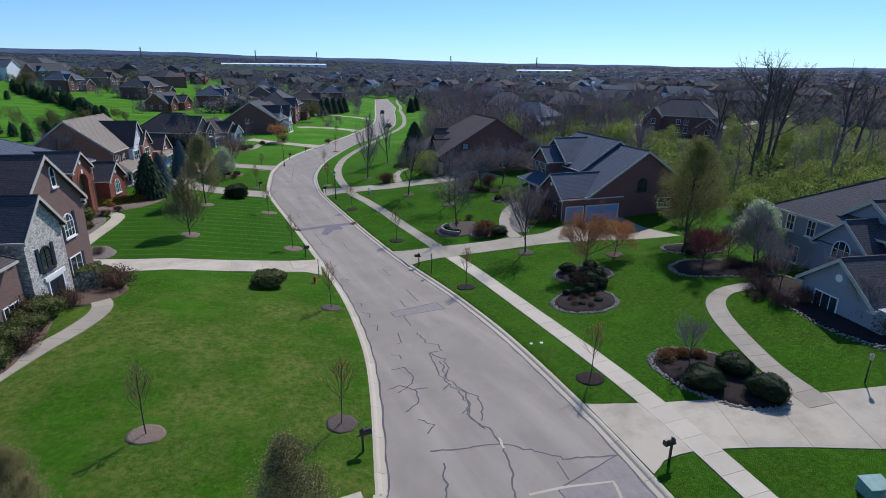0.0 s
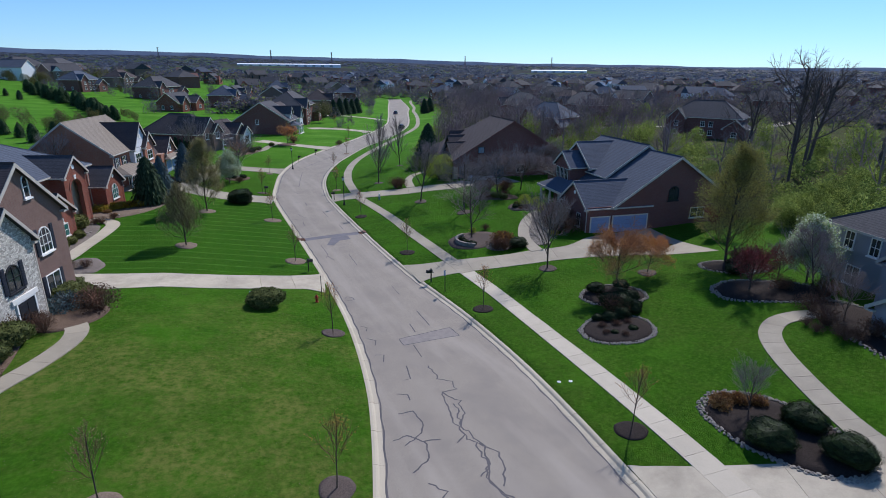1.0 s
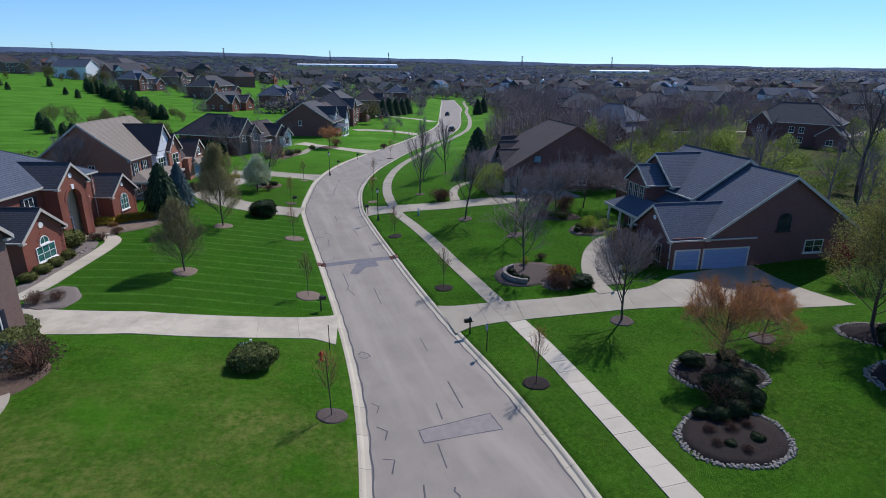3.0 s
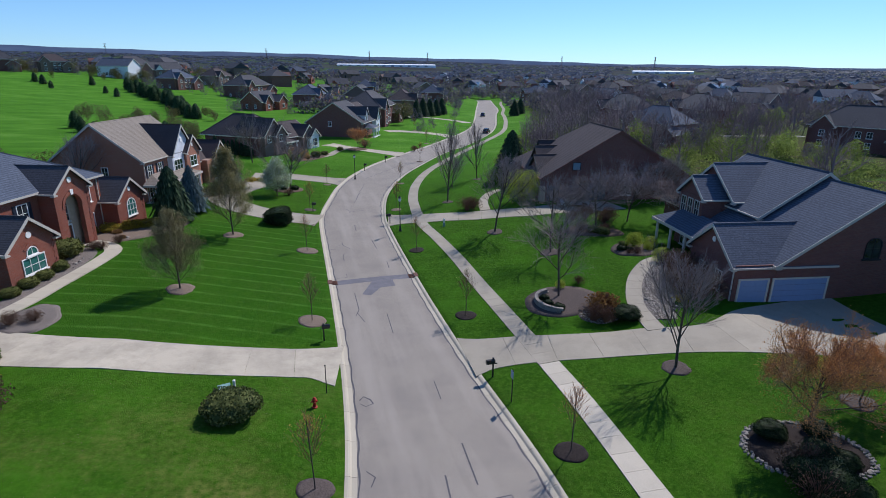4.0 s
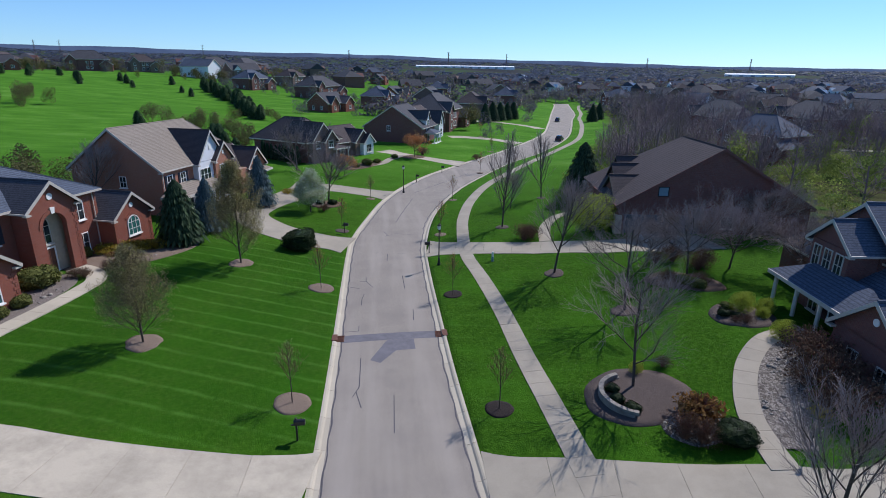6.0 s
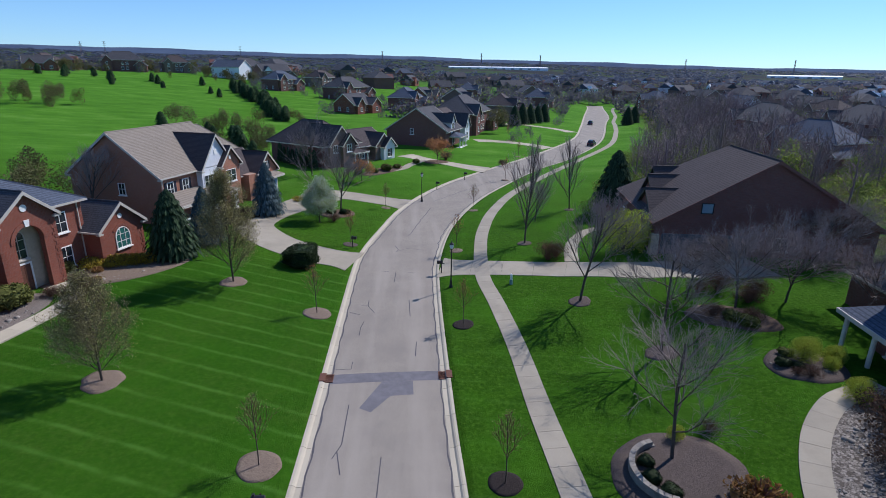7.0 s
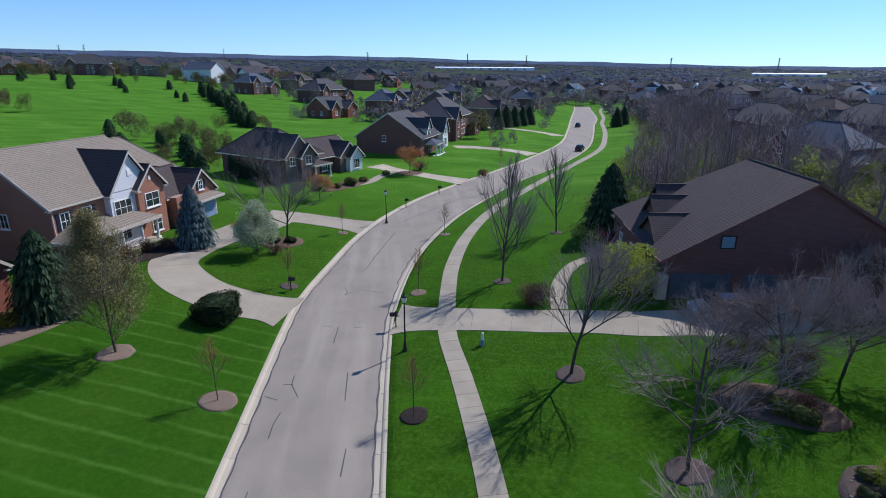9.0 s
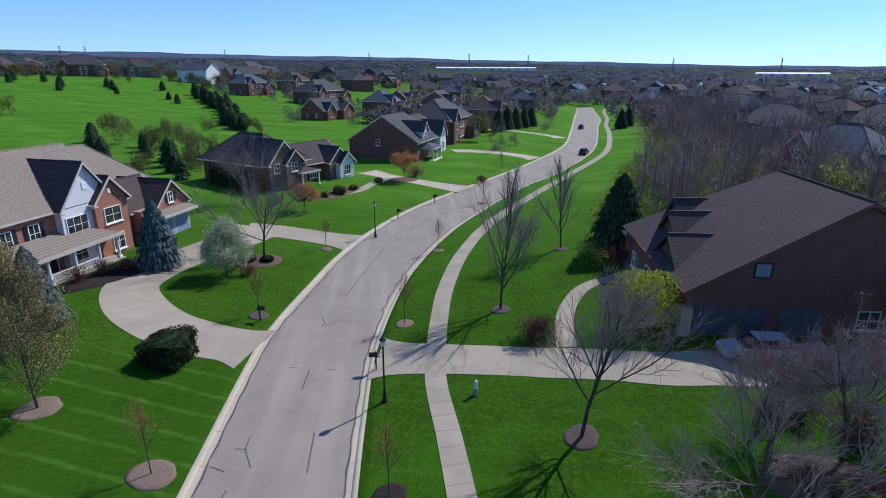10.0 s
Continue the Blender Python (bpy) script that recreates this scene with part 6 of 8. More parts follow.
RINGS = [(-3.6, 28.3, 0.9, 1), (6.3, 26.7, 0.92, 0), (10.3, 45.0, 0.9, 0), (10.7, 65.5, 0.95, 1), (10.7, 84.7, 0.95, 1), (11.5, 104.4, 0.85, 0), (15.0, 122.9, 0.7, 1), (22.6, 24.6, 0.9, 0), (23.8, 44.7, 0.9, 0), (23.6, 63.8, 0.9, 0), (23.15, 82.4, 0.9, 0), (24.1, 102.1, 0.8, 1), (28.3, 121.8, 0.7, 1), (37.3, 146.5, 0.7, 1), (47, 200, 0.7, 1), (45.5, 176, 0.7, 1)]
for i, (x, y, r, m) in enumerate(RINGS):
    if i < 3:
        stand(sap[i], x, y, 40 * i)
    else:
        again(sap[i % 3], x, y, 57 * i, random.uniform(0.88, 1.06))

# evergreens
spruce = stand(conifer("spruce", 51, 7.0, 3.0, NEEDLE, "dark green spruce beside the brick house", 13000, spray=0.62, taper=0.58), -5.3, 95.4)
again(spruce, 48.2, 117.0, 60, 1.3)
blue = stand(conifer("blue_spruce", 52, 7.0, 2.7, NEEDLE_BLUE, "blue-grey spruce in front of the garage gable", 13000, spray=0.55), -0.6, 114.6)
again(blue, -3.8, 100.4, 60, 0.9, label="blue-grey spruce between the two houses")
again(bare[1], -19.5, 107.0, 60, 0.95, label="tall bare tree between the two houses")
pine = conifer("pine", 53, 4.6, 2.3, PINE, "bushy green pine in a row along the field", 1700, taper=0.42, spray=1.2)
for i in range(52):
    f = i / 51
    x, y = -66 + 43 * f + 3 * math.sin(3.1 * f) + random.uniform(-2.6, 2.6), 320 - 90 * f + random.uniform(-3, 3)
    if i:
        again(pine, x, y, 40 * i, random.uniform(0.8, 1.3))
    else:
        stand(pine, x, y)
for x, y, k in ((-112, 300, 0.7), (-100, 318, 0.8), (-92, 304, 0.6), (-84, 330, 0.8), (-124, 322, 0.7), (-135, 330, 0.8), (-70, 300, 0.6), (-34, 190, 0.75), (-24, 178, 0.9), (-30, 182, 0.75), (-21, 172, 1.0), (-41, 186, 0.7), (-18, 165, 0.8), (-50, 200, 0.9), (-46, 192, 0.8), (-36, 176, 0.9), (-148, 330, 0.9), (-142, 318, 0.8), (-156, 322, 0.9), (-118, 312, 0.9), (-106, 326, 0.8), (-63, 290, 0.7), (-14, 158, 0.7)):
    again(pine, x, y, x * 7, k * 1.15, label="bushy green pine at the edge of the field")
for x, y, k in ((56, 240, 1.0), (60, 246, 1.05), (64, 251, 1.0), (68, 256, 0.95), (72, 262, 1.0), (50, 236, 0.9), (106, 262, 1.0), (112, 270, 1.0)):
    again(spruce, x, y, x * 7, k, label="dark green pine beside the lawns")

# a clipped row along the side wall of the brown brick house
column_tree = conifer("arborvitae", 54, 3.6, 0.85, NEEDLE, "columnar dark green arborvitae in a row along the house wall", 1500, group="arborvitae row", taper=0.4, spray=1.1)
for i in range(9):
    x, y = 0.3 - 0.98 * i, 147.9 + 0.76 * i
    if i:
        again(column_tree, x, y, 70 * i, random.uniform(0.85, 1.1))
    else:
        stand(column_tree, x, y)

# ---- shrubs ----
yew = stand(shrub("yew_shrub", 61, 1.65, 1.75, YEW, "broad blocky dark green yew on the lawn by the drive", 5200, 0.055, block=0.62), 7.3, 96.2, 0, 1.12)
hedge = stand(shrub("round_shrub", 62, 1.5, 1.6, LOOSE, "loose olive-green shrub on the lawn", 2600, 0.07), 5.9, 51.4)
ball = stand(shrub("clipped_ball", 63, 1.25, 1.35, YEW, "clipped dark green boxwood ball in a mulch bed", 5200, 0.03), 27.9, 20.3)
again(ball, 30.9, 20.4, 90, 0.95)
again(ball, 30.3, 17.6, 200, 1.0)
for x, y, k in ((33.3, 38.2, 1.2), (30.0, 34.6, 0.28), (31.6, 34.4, 0.32), (31.4, 36.8, 0.6), (32.4, 36.9, 0.75), (30.6, 37.4, 0.4), (34.0, 37.4, 0.8), (35.6, 39.2, 0.6), (34.4, 42.4, 0.7), (36.6, 41.6, 0.6), (35.0, 40.0, 0.75), (48.6, 39.2, 0.75), (50.8, 40.0, 0.8), (47.0, 38.2, 0.7), (31.0, 63.2, 0.42), (31.5, 62.1, 0.45), (31.2, 64.4, 0.38), (35.6, 58.3, 0.9), (43.4, 71.8, 0.42), (44.1, 71.3, 0.36), (9.3, 117.6, 0.6), (7.6, 117.2, 0.55)):
    again(ball, x, y, x * 31, k)
boxw = stand(shrub("boxwood", 64, 0.85, 0.95, BOX, "rounded olive-green boxwood in the front bed", 1100, 0.05), -12.0, 78.4)
for x, y, k in ((-12.4, 76.1, 0.95), (-12.9, 74.2, 0.95), (-13.4, 72.0, 0.9), (-12.9, 82.6, 1.9), (-13.2, 90.2, 1.2), (-13.4, 92.0, 0.9), (44.4, 73.0, 0.6), (43.8, 78.4, 0.95), (44.5, 77.5, 0.95), (20, 158, 1.0), (14, 149, 1.4), (16, 152, 0.9), (12, 146.5, 0.9), (9, 144, 1.0)):
    again(boxw, x, y, x * 17, k)
gold = stand(shrub("golden_shrub", 65, 0.9, 0.8, GOLDLEAF, "low golden-yellow shrub in a bed", 1000, 0.06, False), 2.0, 122.6)
for x, y, k in ((3.2, 123.4, 0.8), (-6.9, 93.6, 1.25), (-7.8, 93.3, 1.3), (-8.7, 93.0, 1.3), (-9.6, 92.7, 1.35), (41.4, 59.2, 0.7), (-10.5, 92.3, 1.35), (-11.4, 91.8, 1.3), (-11.5, 61.0, 1.1), (-10.3, 57.6, 1.2), (-8.6, 56.4, 1.1)):
    again(gold, x, y, x * 17, k)
brown = stand(shrub("dormant_shrub", 66, 1.3, 1.5, BROWNLEAF, "twiggy brown dormant shrub in the mulch bed", 1500, 0.05, False, TWIG_RED), -6.5, 51.9, 0, 1.35)
for x, y, k in ((-9.4, 48.3, 0.75), (-7.1, 53.3, 0.8), (-10.9, 40.6, 0.9), (-12.6, 38.4, 1.0), (-11.0, 49.4, 1.0), (-11.8, 47.6, 1.25), (-12.4, 45.6, 1.3), (-10.0, 50.0, 0.7), (-10.4, 84.9, 0.6), (-9.3, 87.0, 0.6), (-11.0, 66.0, 0.7), (-9.6, 66.4, 0.6), (-11.2, 84.9, 0.6), (33.2, 59.2, 1.0), (34.0, 58.6, 0.9), (44.6, 63.4, 1.6), (43.7, 61.2, 1.7), (43.2, 58.9, 1.5), (45.4, 65.4, 1.3), (42.6, 62.0, 1.0), (42.0, 59.6, 1.0), (33.8, 97.1, 1.3), (34.8, 97.6, 1.1), (41.2, 26.6, 0.45), (41.9, 25.5, 0.5), (42.5, 26.7, 0.45), (42.1, 24.4, 0.5), (41.6, 27.6, 0.4), (35.6, 66.4, 0.5), (44.3, 70.3, 0.5), (43.6, 70.6, 0.35), (42.8, 79.5, 0.8), (45.4, 78.6, 0.7), (46.0, 84.6, 1.2), (48.5, 83.4, 1.1), (47.2, 82.0, 0.9), (44.0, 84.2, 0.9),
               (32.4, 37.6, 1.1), (33.6, 39.4, 1.0), (29.9, 36.0, 0.35), (31.0, 35.6, 0.4), (32.0, 35.5, 0.35), (30.4, 33.9, 0.3), (29.4, 34.9, 0.3), (43.4, 24.0, 0.9), (41.5, 24.8, 0.7), (42.6, 27.0, 0.9), (44.2, 19.6, 1.3), (42.8, 17.2, 1.2), (44.0, 28.8, 1.0), (46.6, 33.0, 0.8), (48.0, 30.4, 1.1), (45.8, 21.8, 1.3), (8.4, 113.6, 0.7), (7.0, 118.6, 0.7), (26.8, 164.5, 1.2), (39.5, 163.5, 0.9),
               (-3.2, 113.0, 0.8), (-4.6, 111.6, 0.9), (-6.0, 109.8, 0.9), (44.6, 102.4, 1.0)):
    again(brown, x, y, x * 17, k)
for x, y, k in ((-11.1, 46.3, 1.0), (-9.5, 58.6, 0.75), (-10.6, 60.4, 0.7), (-12.7, 45.5, 0.9), (-11.4, 43.6, 0.8), (-12.2, 41.2, 1.0), (-9.6, 55.8, 1.0), (-8.0, 55.0, 0.9), (-12.8, 38.6, 1.1)):
    again(hedge, x, y, x * 31, k, label="loose olive-green shrub in the mulched bed")
bluej = stand(shrub("juniper", 67, 1.35, 1.1, NEEDLE_BLUE, "blue-green spreading juniper beside the walk", 2600, 0.06, False), -8.8, 53.2, 0, 1.2)
rust = stand(shrub("rust_grass_clump", 68, 0.7, 0.7, RUSTLEAF, "rust-coloured clump of ornamental grass", 700, 0.07, False, TWIG_RED), 28.6, 23.8)
for x, y, k in ((29.8, 23.6, 0.95), (30.6, 23.0, 0.9), (29.2, 24.2, 0.8), (-10.4, 90.6, 0.8), (-9.4, 88.6, 0.6), (34.9, 60.7, 2.0)):
    again(rust, x, y, x * 17, k)
lime = stand(shrub("spring_shrub", 69, 2.3, 4.4, LIME, "fresh lime-green leafing shrub tree by the walk", 7500, 0.085, False), 42.0, 96.6, 0, 1.08)
for x, y, k in ((33.6, 66.2, 0.2), (45.2, 67.6, 0.35), (45.2, 72.3, 0.4), (47.0, 71.9, 0.3), (46.2, 71.1, 0.22)):
    again(lime, x, y, 20, k)

# ---- woods, brush and far trees ----
rn = random.Random(9)
WOODS = dict(levels=3, kids=(10, 4, 4), ang=(0.7, 0.6, 0.6), ratio=(0.42, 0.5, 0.55), thin=(0.45, 0.5, 0.6), up=0.12, wig=0.18, least=0.024)
WOODS["from"] = (0.22, 0.2, 0.2)
ROUNDED = dict(WOODS, kids=(9, 5, 4), ang=(0.95, 0.6, 0.6), ratio=(0.5, 0.5, 0.5), up=0.08, wig=0.25)
ROUNDED["from"] = (0.3, 0.2, 0.2)
srcs = [woods_source(70 + i, 11.0 if i < 3 else 9.0, WOODS if i < 3 else ROUNDED) for i in range(5)]
places = []


def clear_of_road(x, y, d):
    return x > kerb_r(y) + d


LOTS = [(62, 103, 17), (55, 66, 20), (52, 84, 11), (55, 25, 24), (148, 133, 15), (104, 158, 14), (122, 208, 14), (152, 206, 14), (40, 100, 12), (150, 120, 12), (90, 105, 6)]


def in_lot(x, y):
    return any((x - a) ** 2 + (y - b) ** 2 < r * r for a, b, r in LOTS)


while len(places) < 470:
    x, y = rn.uniform(48, 290), rn.uniform(30, 330)
    # a belt of woods behind the houses, thinning out to the east
    if not clear_of_road(x, y, 19 + 8 * rn.random()) or in_lot(x, y) or rn.random() < min((x - 90) / 190, 0.82) or (x > 85 and 98 < y < 125) or (x < 78 and y < 108) or (x < 150 and y < 100 and rn.random() < 0.72):
        continue
    places.append((rn.randrange(5), x, y, ground_z(x, y) - 0.2, rn.uniform(0, 6.28), rn.uniform(0.65, 1.25), rn.uniform(0.9, 1.15)))
belt = random.Random(44)
for _ in range(110):
    y = belt.uniform(116, 265)
    x = kerb_r(y) + belt.uniform(20, 48) * 1.25
    if not in_lot(x, y):
        places.append((belt.randrange(5), x, y, ground_z(x, y) - 0.2, belt.uniform(0, 6.28), belt.uniform(0.7, 1.15), belt.uniform(0.9, 1.15)))
for _ in range(120):
    y = belt.uniform(165, 345)
    x = kerb_r(y) + belt.uniform(13, 50) * 1.2
    if not in_lot(x, y):
        places.append((belt.randrange(5), x, y, ground_z(x, y) - 0.2, belt.uniform(0, 6.28), belt.uniform(0.6, 1.05), belt.uniform(0.9, 1.15)))
scattered("woods", srcs, places, TWIG_WOODS, "leafless grey-brown woods behind the houses", "woods")
gaunt = dict(WOODS, kids=(9, 6, 6), ang=(0.75, 0.7, 0.7), ratio=(0.42, 0.55, 0.5), wig=0.36, least=0.012)
gaunt["from"] = (0.42, 0.25, 0.2)
tall_src = [woods_source(170 + i, 11.0, gaunt) for i in range(5)]
tall = [(4, 107, 72, 23.5), (1, 101, 68, 22), (2, 113, 79, 24.5), (0, 118, 66, 22), (3, 96, 76, 18), (1, 124, 86, 21), (2, 88, 62, 16), (0, 132, 60, 20), (4, 140, 74, 21)]
scattered("tall_bare_trees", tall_src, [(s, x, y, ground_z(x, y) - 0.3, s * 1.3 + x, h / 11.0, 1.0) for s, x, y, h in tall], BARK_WOODS, "tall leafless dark trees standing over the woods", "trees")
edge_rn = random.Random(31)
brush_src = [clump_source(80 + i, 2.2, 3.0, 330, 0.11) for i in range(4)]
brush = []
while len(brush) < 520:
    x, y = rn.uniform(55, 150), rn.uniform(32, 190)
    if not clear_of_road(x, y, 17) or in_lot(x, y) or (x < 74 and y < 50) or rn.random() < 0.15 + (x - 80) / 160 or (x < 74 and 50 < y < 106) or (x > 85 and 104 < y < 114):
        continue
    brush.append((rn.randrange(4), x, y, ground_z(x, y) - 0.2, rn.uniform(0, 6.28), rn.uniform(0.6, 1.35), rn.uniform(0.8, 1.3)))
for _ in range(240):
    y = edge_rn.uniform(112, 215)
    x = kerb_r(y) + edge_rn.uniform(15, 28) * 1.25
    if not in_lot(x, y):
        brush.append((edge_rn.randrange(4), x, y, ground_z(x, y) - 0.2, edge_rn.uniform(0, 6.28), edge_rn.uniform(0.5, 1.1), edge_rn.uniform(0.8, 1.2)))
for _ in range(60):
    y = edge_rn.uniform(180, 340)
    x = kerb_r(y) + edge_rn.uniform(13, 20) * 1.2
    brush.append((edge_rn.randrange(4), x, y, ground_z(x, y) - 0.2, edge_rn.uniform(0, 6.28), edge_rn.uniform(0.4, 0.9), edge_rn.uniform(0.8, 1.2)))
scattered("undergrowth", brush_src, brush, SPRING, "fresh green undergrowth at the edge of the woods", "undergrowth")
near_src = [clump_source(90 + i, 2.8, 6.5, 1900, 0.115, 0.05) for i in range(4)]
yard = []
for x, y, s, k in ((-30, 198, 0, 1.0), (-22, 187, 1, 0.9), (-32, 190, 2, 1.0), (-43, 200, 3, 1.1), (-27, 214, 1, 0.9), (-36, 206, 0, 1.0), (-16, 182, 2, 0.8), (-50, 208, 1, 1.0)):
    yard.append((s, x, y, ground_z(x, y) - 0.2, x, k, 1.0))
for x, y, s, k in ((-26, 108, 0, 0.9), (-24, 101, 1, 0.85), (-30, 112, 2, 1.0), (-22, 95, 3, 0.8), (-34, 120, 1, 0.9), (-13, 160, 1, 0.8), (-9, 168, 2, 0.7), (-19, 152, 0, 0.8), (-26, 128, 2, 0.6), (46, 214, 1, 1.3), (34, 232, 0, 1.2), (-94, 224, 2, 1.0), (-97, 232, 1, 1.1), (-103, 226, 3, 1.2), (-107, 234, 0, 1.1), (-100, 240, 0, 1.0), (-20, 232, 1, 0.7), (-24, 238, 2, 0.6), (-17, 226, 3, 0.6), (-30, 104, 1, 1.1), (-27, 116, 3, 1.0), (-36, 110, 0, 1.1), (-24, 120, 2, 0.8), (-38, 126, 3, 1.0), (-33, 98, 2, 1.0), (-28, 90, 0, 0.9), (-112, 228, 2, 1.2), (-90, 234, 3, 0.9), (-16, 170, 3, 0.9), (-21, 160, 1, 0.8), (-36, 196, 2, 0.8)):
    yard.append((s, x, y, ground_z(x, y) - 0.2, x, k, 1.0))
crest = random.Random(21)
for _ in range(90):
    x, y = crest.uniform(-215, -20), crest.uniform(345, 440)
    if not any((x - r[1]) ** 2 + (y - r[2]) ** 2 < 13**2 for r in FAR_NEAR):
        yard.append((crest.randrange(4), x, y, ground_z(x, y) - 0.2, x, crest.uniform(0.6, 1.25), crest.uniform(0.8, 1.15)))
scattered("yard_trees", near_src, yard, YARDLEAF, "budding brownish-green trees behind the houses", "trees")
young = []
while len(young) < 46:
    x, y = rn.uniform(60, 200), rn.uniform(60, 260)
    if clear_of_road(x, y, 24) and not in_lot(x, y) and not (x < 80 and y < 108):
        young.append((rn.randrange(4), x, y, ground_z(x, y) - 0.2, x, rn.uniform(0.7, 1.25), rn.uniform(0.9, 1.3)))
band = random.Random(52)
for _ in range(46):
    x = band.uniform(66, 104)
    y = 42 + 0.3 * (x - 66) + band.uniform(-5, 9)
    young.append((band.randrange(4), x, y, ground_z(x, y) - 0.2, x * 3, band.uniform(0.45, 0.85), band.uniform(0.85, 1.2)))
scattered("budding_woods_trees", near_src, young, SPRING, "yellow-green budding trees scattered in the woods", "trees")
far_src = [clump_source(100 + i, 4.6, 7.5, 110, 0.62, 0.1) for i in range(6)]
far = []
while len(far) < 9600:
    d, a = 230 + 3400 * rn.random() ** 1.35, rn.uniform(-0.8, 1.3)
    x, y = 25 + d * math.sin(a), 30 + d * math.cos(a)
    if y < 397 and abs(x - 0.5 * (kerb_l(y) + kerb_r(y))) < (26 if y < 290 else 13):
        continue
    if 1560 < d < 2150 and (abs(a - 0.148) < 0.11 or abs(a - 0.612) < 0.08):
        continue
    if x < 0.4 * (y - 150) - 40 and d < 430 and x < 30:  # the open field
        continue
    if d < 700 and any((x - u) ** 2 + (y - v) ** 2 < 13**2 for u, v in spots) or any((x - r[1]) ** 2 + (y - r[2]) ** 2 < 14**2 for r in FAR_NEAR):
        continue
    k = rn.uniform(0.55, 1.05) * (1 + d / 2200)
    flat = 1.0 - 0.5 * sstep((d - 500) / 900) - 0.22 * sstep((d - 1500) / 900)
    far.append((rn.randrange(6), x, y, ground_z(x, y) - 1.0, rn.uniform(0, 6.28), k * (1 + 0.5 * sstep((d - 500) / 900)), rn.uniform(0.8, 1.1) * flat))
yards, mid = random.Random(63), []
for _, hx, hy, _ in FAR_NEAR:
    for _ in range(9 if hx < 120 else 6):
        a, d = yards.uniform(0, 6.28), yards.uniform(12.5, 22)
        x, y = hx + d * math.cos(a), hy + d * math.sin(a)
        if abs(x - 0.5 * (kerb_l(y) + kerb_r(y))) > 11:
            mid.append((yards.randrange(4), x, y, ground_z(x, y) - 0.4, yards.uniform(0, 6.28), yards.uniform(0.45, 1.1), yards.uniform(0.8, 1.2)))
for _ in range(110):
    y = yards.uniform(300, 470)
    x = 0.5 * (kerb_l(y) + kerb_r(y)) + yards.uniform(-70, 90)
    if abs(x - 0.5 * (kerb_l(y) + kerb_r(y))) > (12 if y < 396 else 0) and not any((x - r[1]) ** 2 + (y - r[2]) ** 2 < 14**2 for r in FAR_NEAR):
        mid.append((yards.randrange(4), x, y, ground_z(x, y) - 0.4, yards.uniform(0, 6.28), yards.uniform(0.6, 1.25), yards.uniform(0.8, 1.2)))
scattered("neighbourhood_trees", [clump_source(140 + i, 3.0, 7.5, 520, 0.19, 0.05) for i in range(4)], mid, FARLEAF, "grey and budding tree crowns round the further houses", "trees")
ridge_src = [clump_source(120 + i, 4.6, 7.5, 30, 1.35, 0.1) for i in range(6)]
scattered("distant_woods", ridge_src, [q for q in far if math.hypot(q[1] - 25, q[2] - 30) > 1000], DISTANT, "distant wooded ridges painted in dark haze blue towards the horizon", "woods")
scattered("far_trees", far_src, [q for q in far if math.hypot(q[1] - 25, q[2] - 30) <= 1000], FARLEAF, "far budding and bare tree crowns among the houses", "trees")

# ---- street furniture ----
def street_lamp(x, y):
    ob = thing("street_lamp", x, y, ground_z(x, y), 0, "black post-top street lamp with a pale glass lantern", "street lamp", "street lamps")
    g = Geo()
    g.lathe([(0.2, -0.1), (0.2, 0.15), (0.13, 0.3), (0.11, 0.7), (0.065, 0.85), (0.055, 3.85), (0.1, 3.95), (0.06, 4.0)], 10)
    part("post", g, BLACKIRON, ob, smooth=False)
    lant = Geo()
    lant.lathe([(0.11, 4.0), (0.17, 4.1), (0.21, 4.42)], 8)
    part("lantern", lant, plain("lantern_glass", (0.6, 0.66, 0.66), 0.2), ob, "pale frosted glass lantern")
    cap = Geo()
    cap.lathe([(0.24, 4.42), (0.2, 4.5), (0.08, 4.62), (0.03, 4.75)], 8)
    part("cap", cap, BLACKIRON, ob)
    return ob


street_lamp(22.7, 90.8)
street_lamp(20.6, 128.4)


def mailbox(x, y, rz):
    ob = thing("mailbox", x, y, ground_z(x, y), rz, "black mailbox on a square black post at the kerb", "mailbox", "mailboxes")
    g = Geo()
    g.box(-0.05, 0.05, -0.05, 0.05, -0.2, 1.5)
    part("post", g, BLACKIRON, ob)
    arm = Geo()
    arm.box(-0.03, 0.03, -0.4, 0.3, 1.02, 1.08)
    part("arm", arm, BLACKIRON, ob)
    b = Geo()
    prof = [(-0.13, 1.08), (0.13, 1.08), (0.13, 1.28)] + [(0.13 * math.cos(a), 1.28 + 0.12 * math.sin(a)) for a in np.linspace(0.3, math.pi - 0.3, 6)] + [(-0.13, 1.28)]
    b.prism(prof, -0.5, 0.12)
    part("box", b, BLACKIRON, ob)
    f = Geo()
    f.box(0.13, 0.15, -0.3, -0.24, 1.2, 1.42)
    part("flag", f, RUST, ob)
    return ob


# the boxes look towards the road
for x, y, rz in ((22.5, 53.7, -90), (11.5, 61.9, 90), (22.0, 94.9, -90), (11.9, 103.4, 80), (6.7, 23.9, 90), (20.9, 16.3, -95), (29.4, 147.0, 60), (23.5, 137.5, 60)):
    mailbox(x, y, rz)


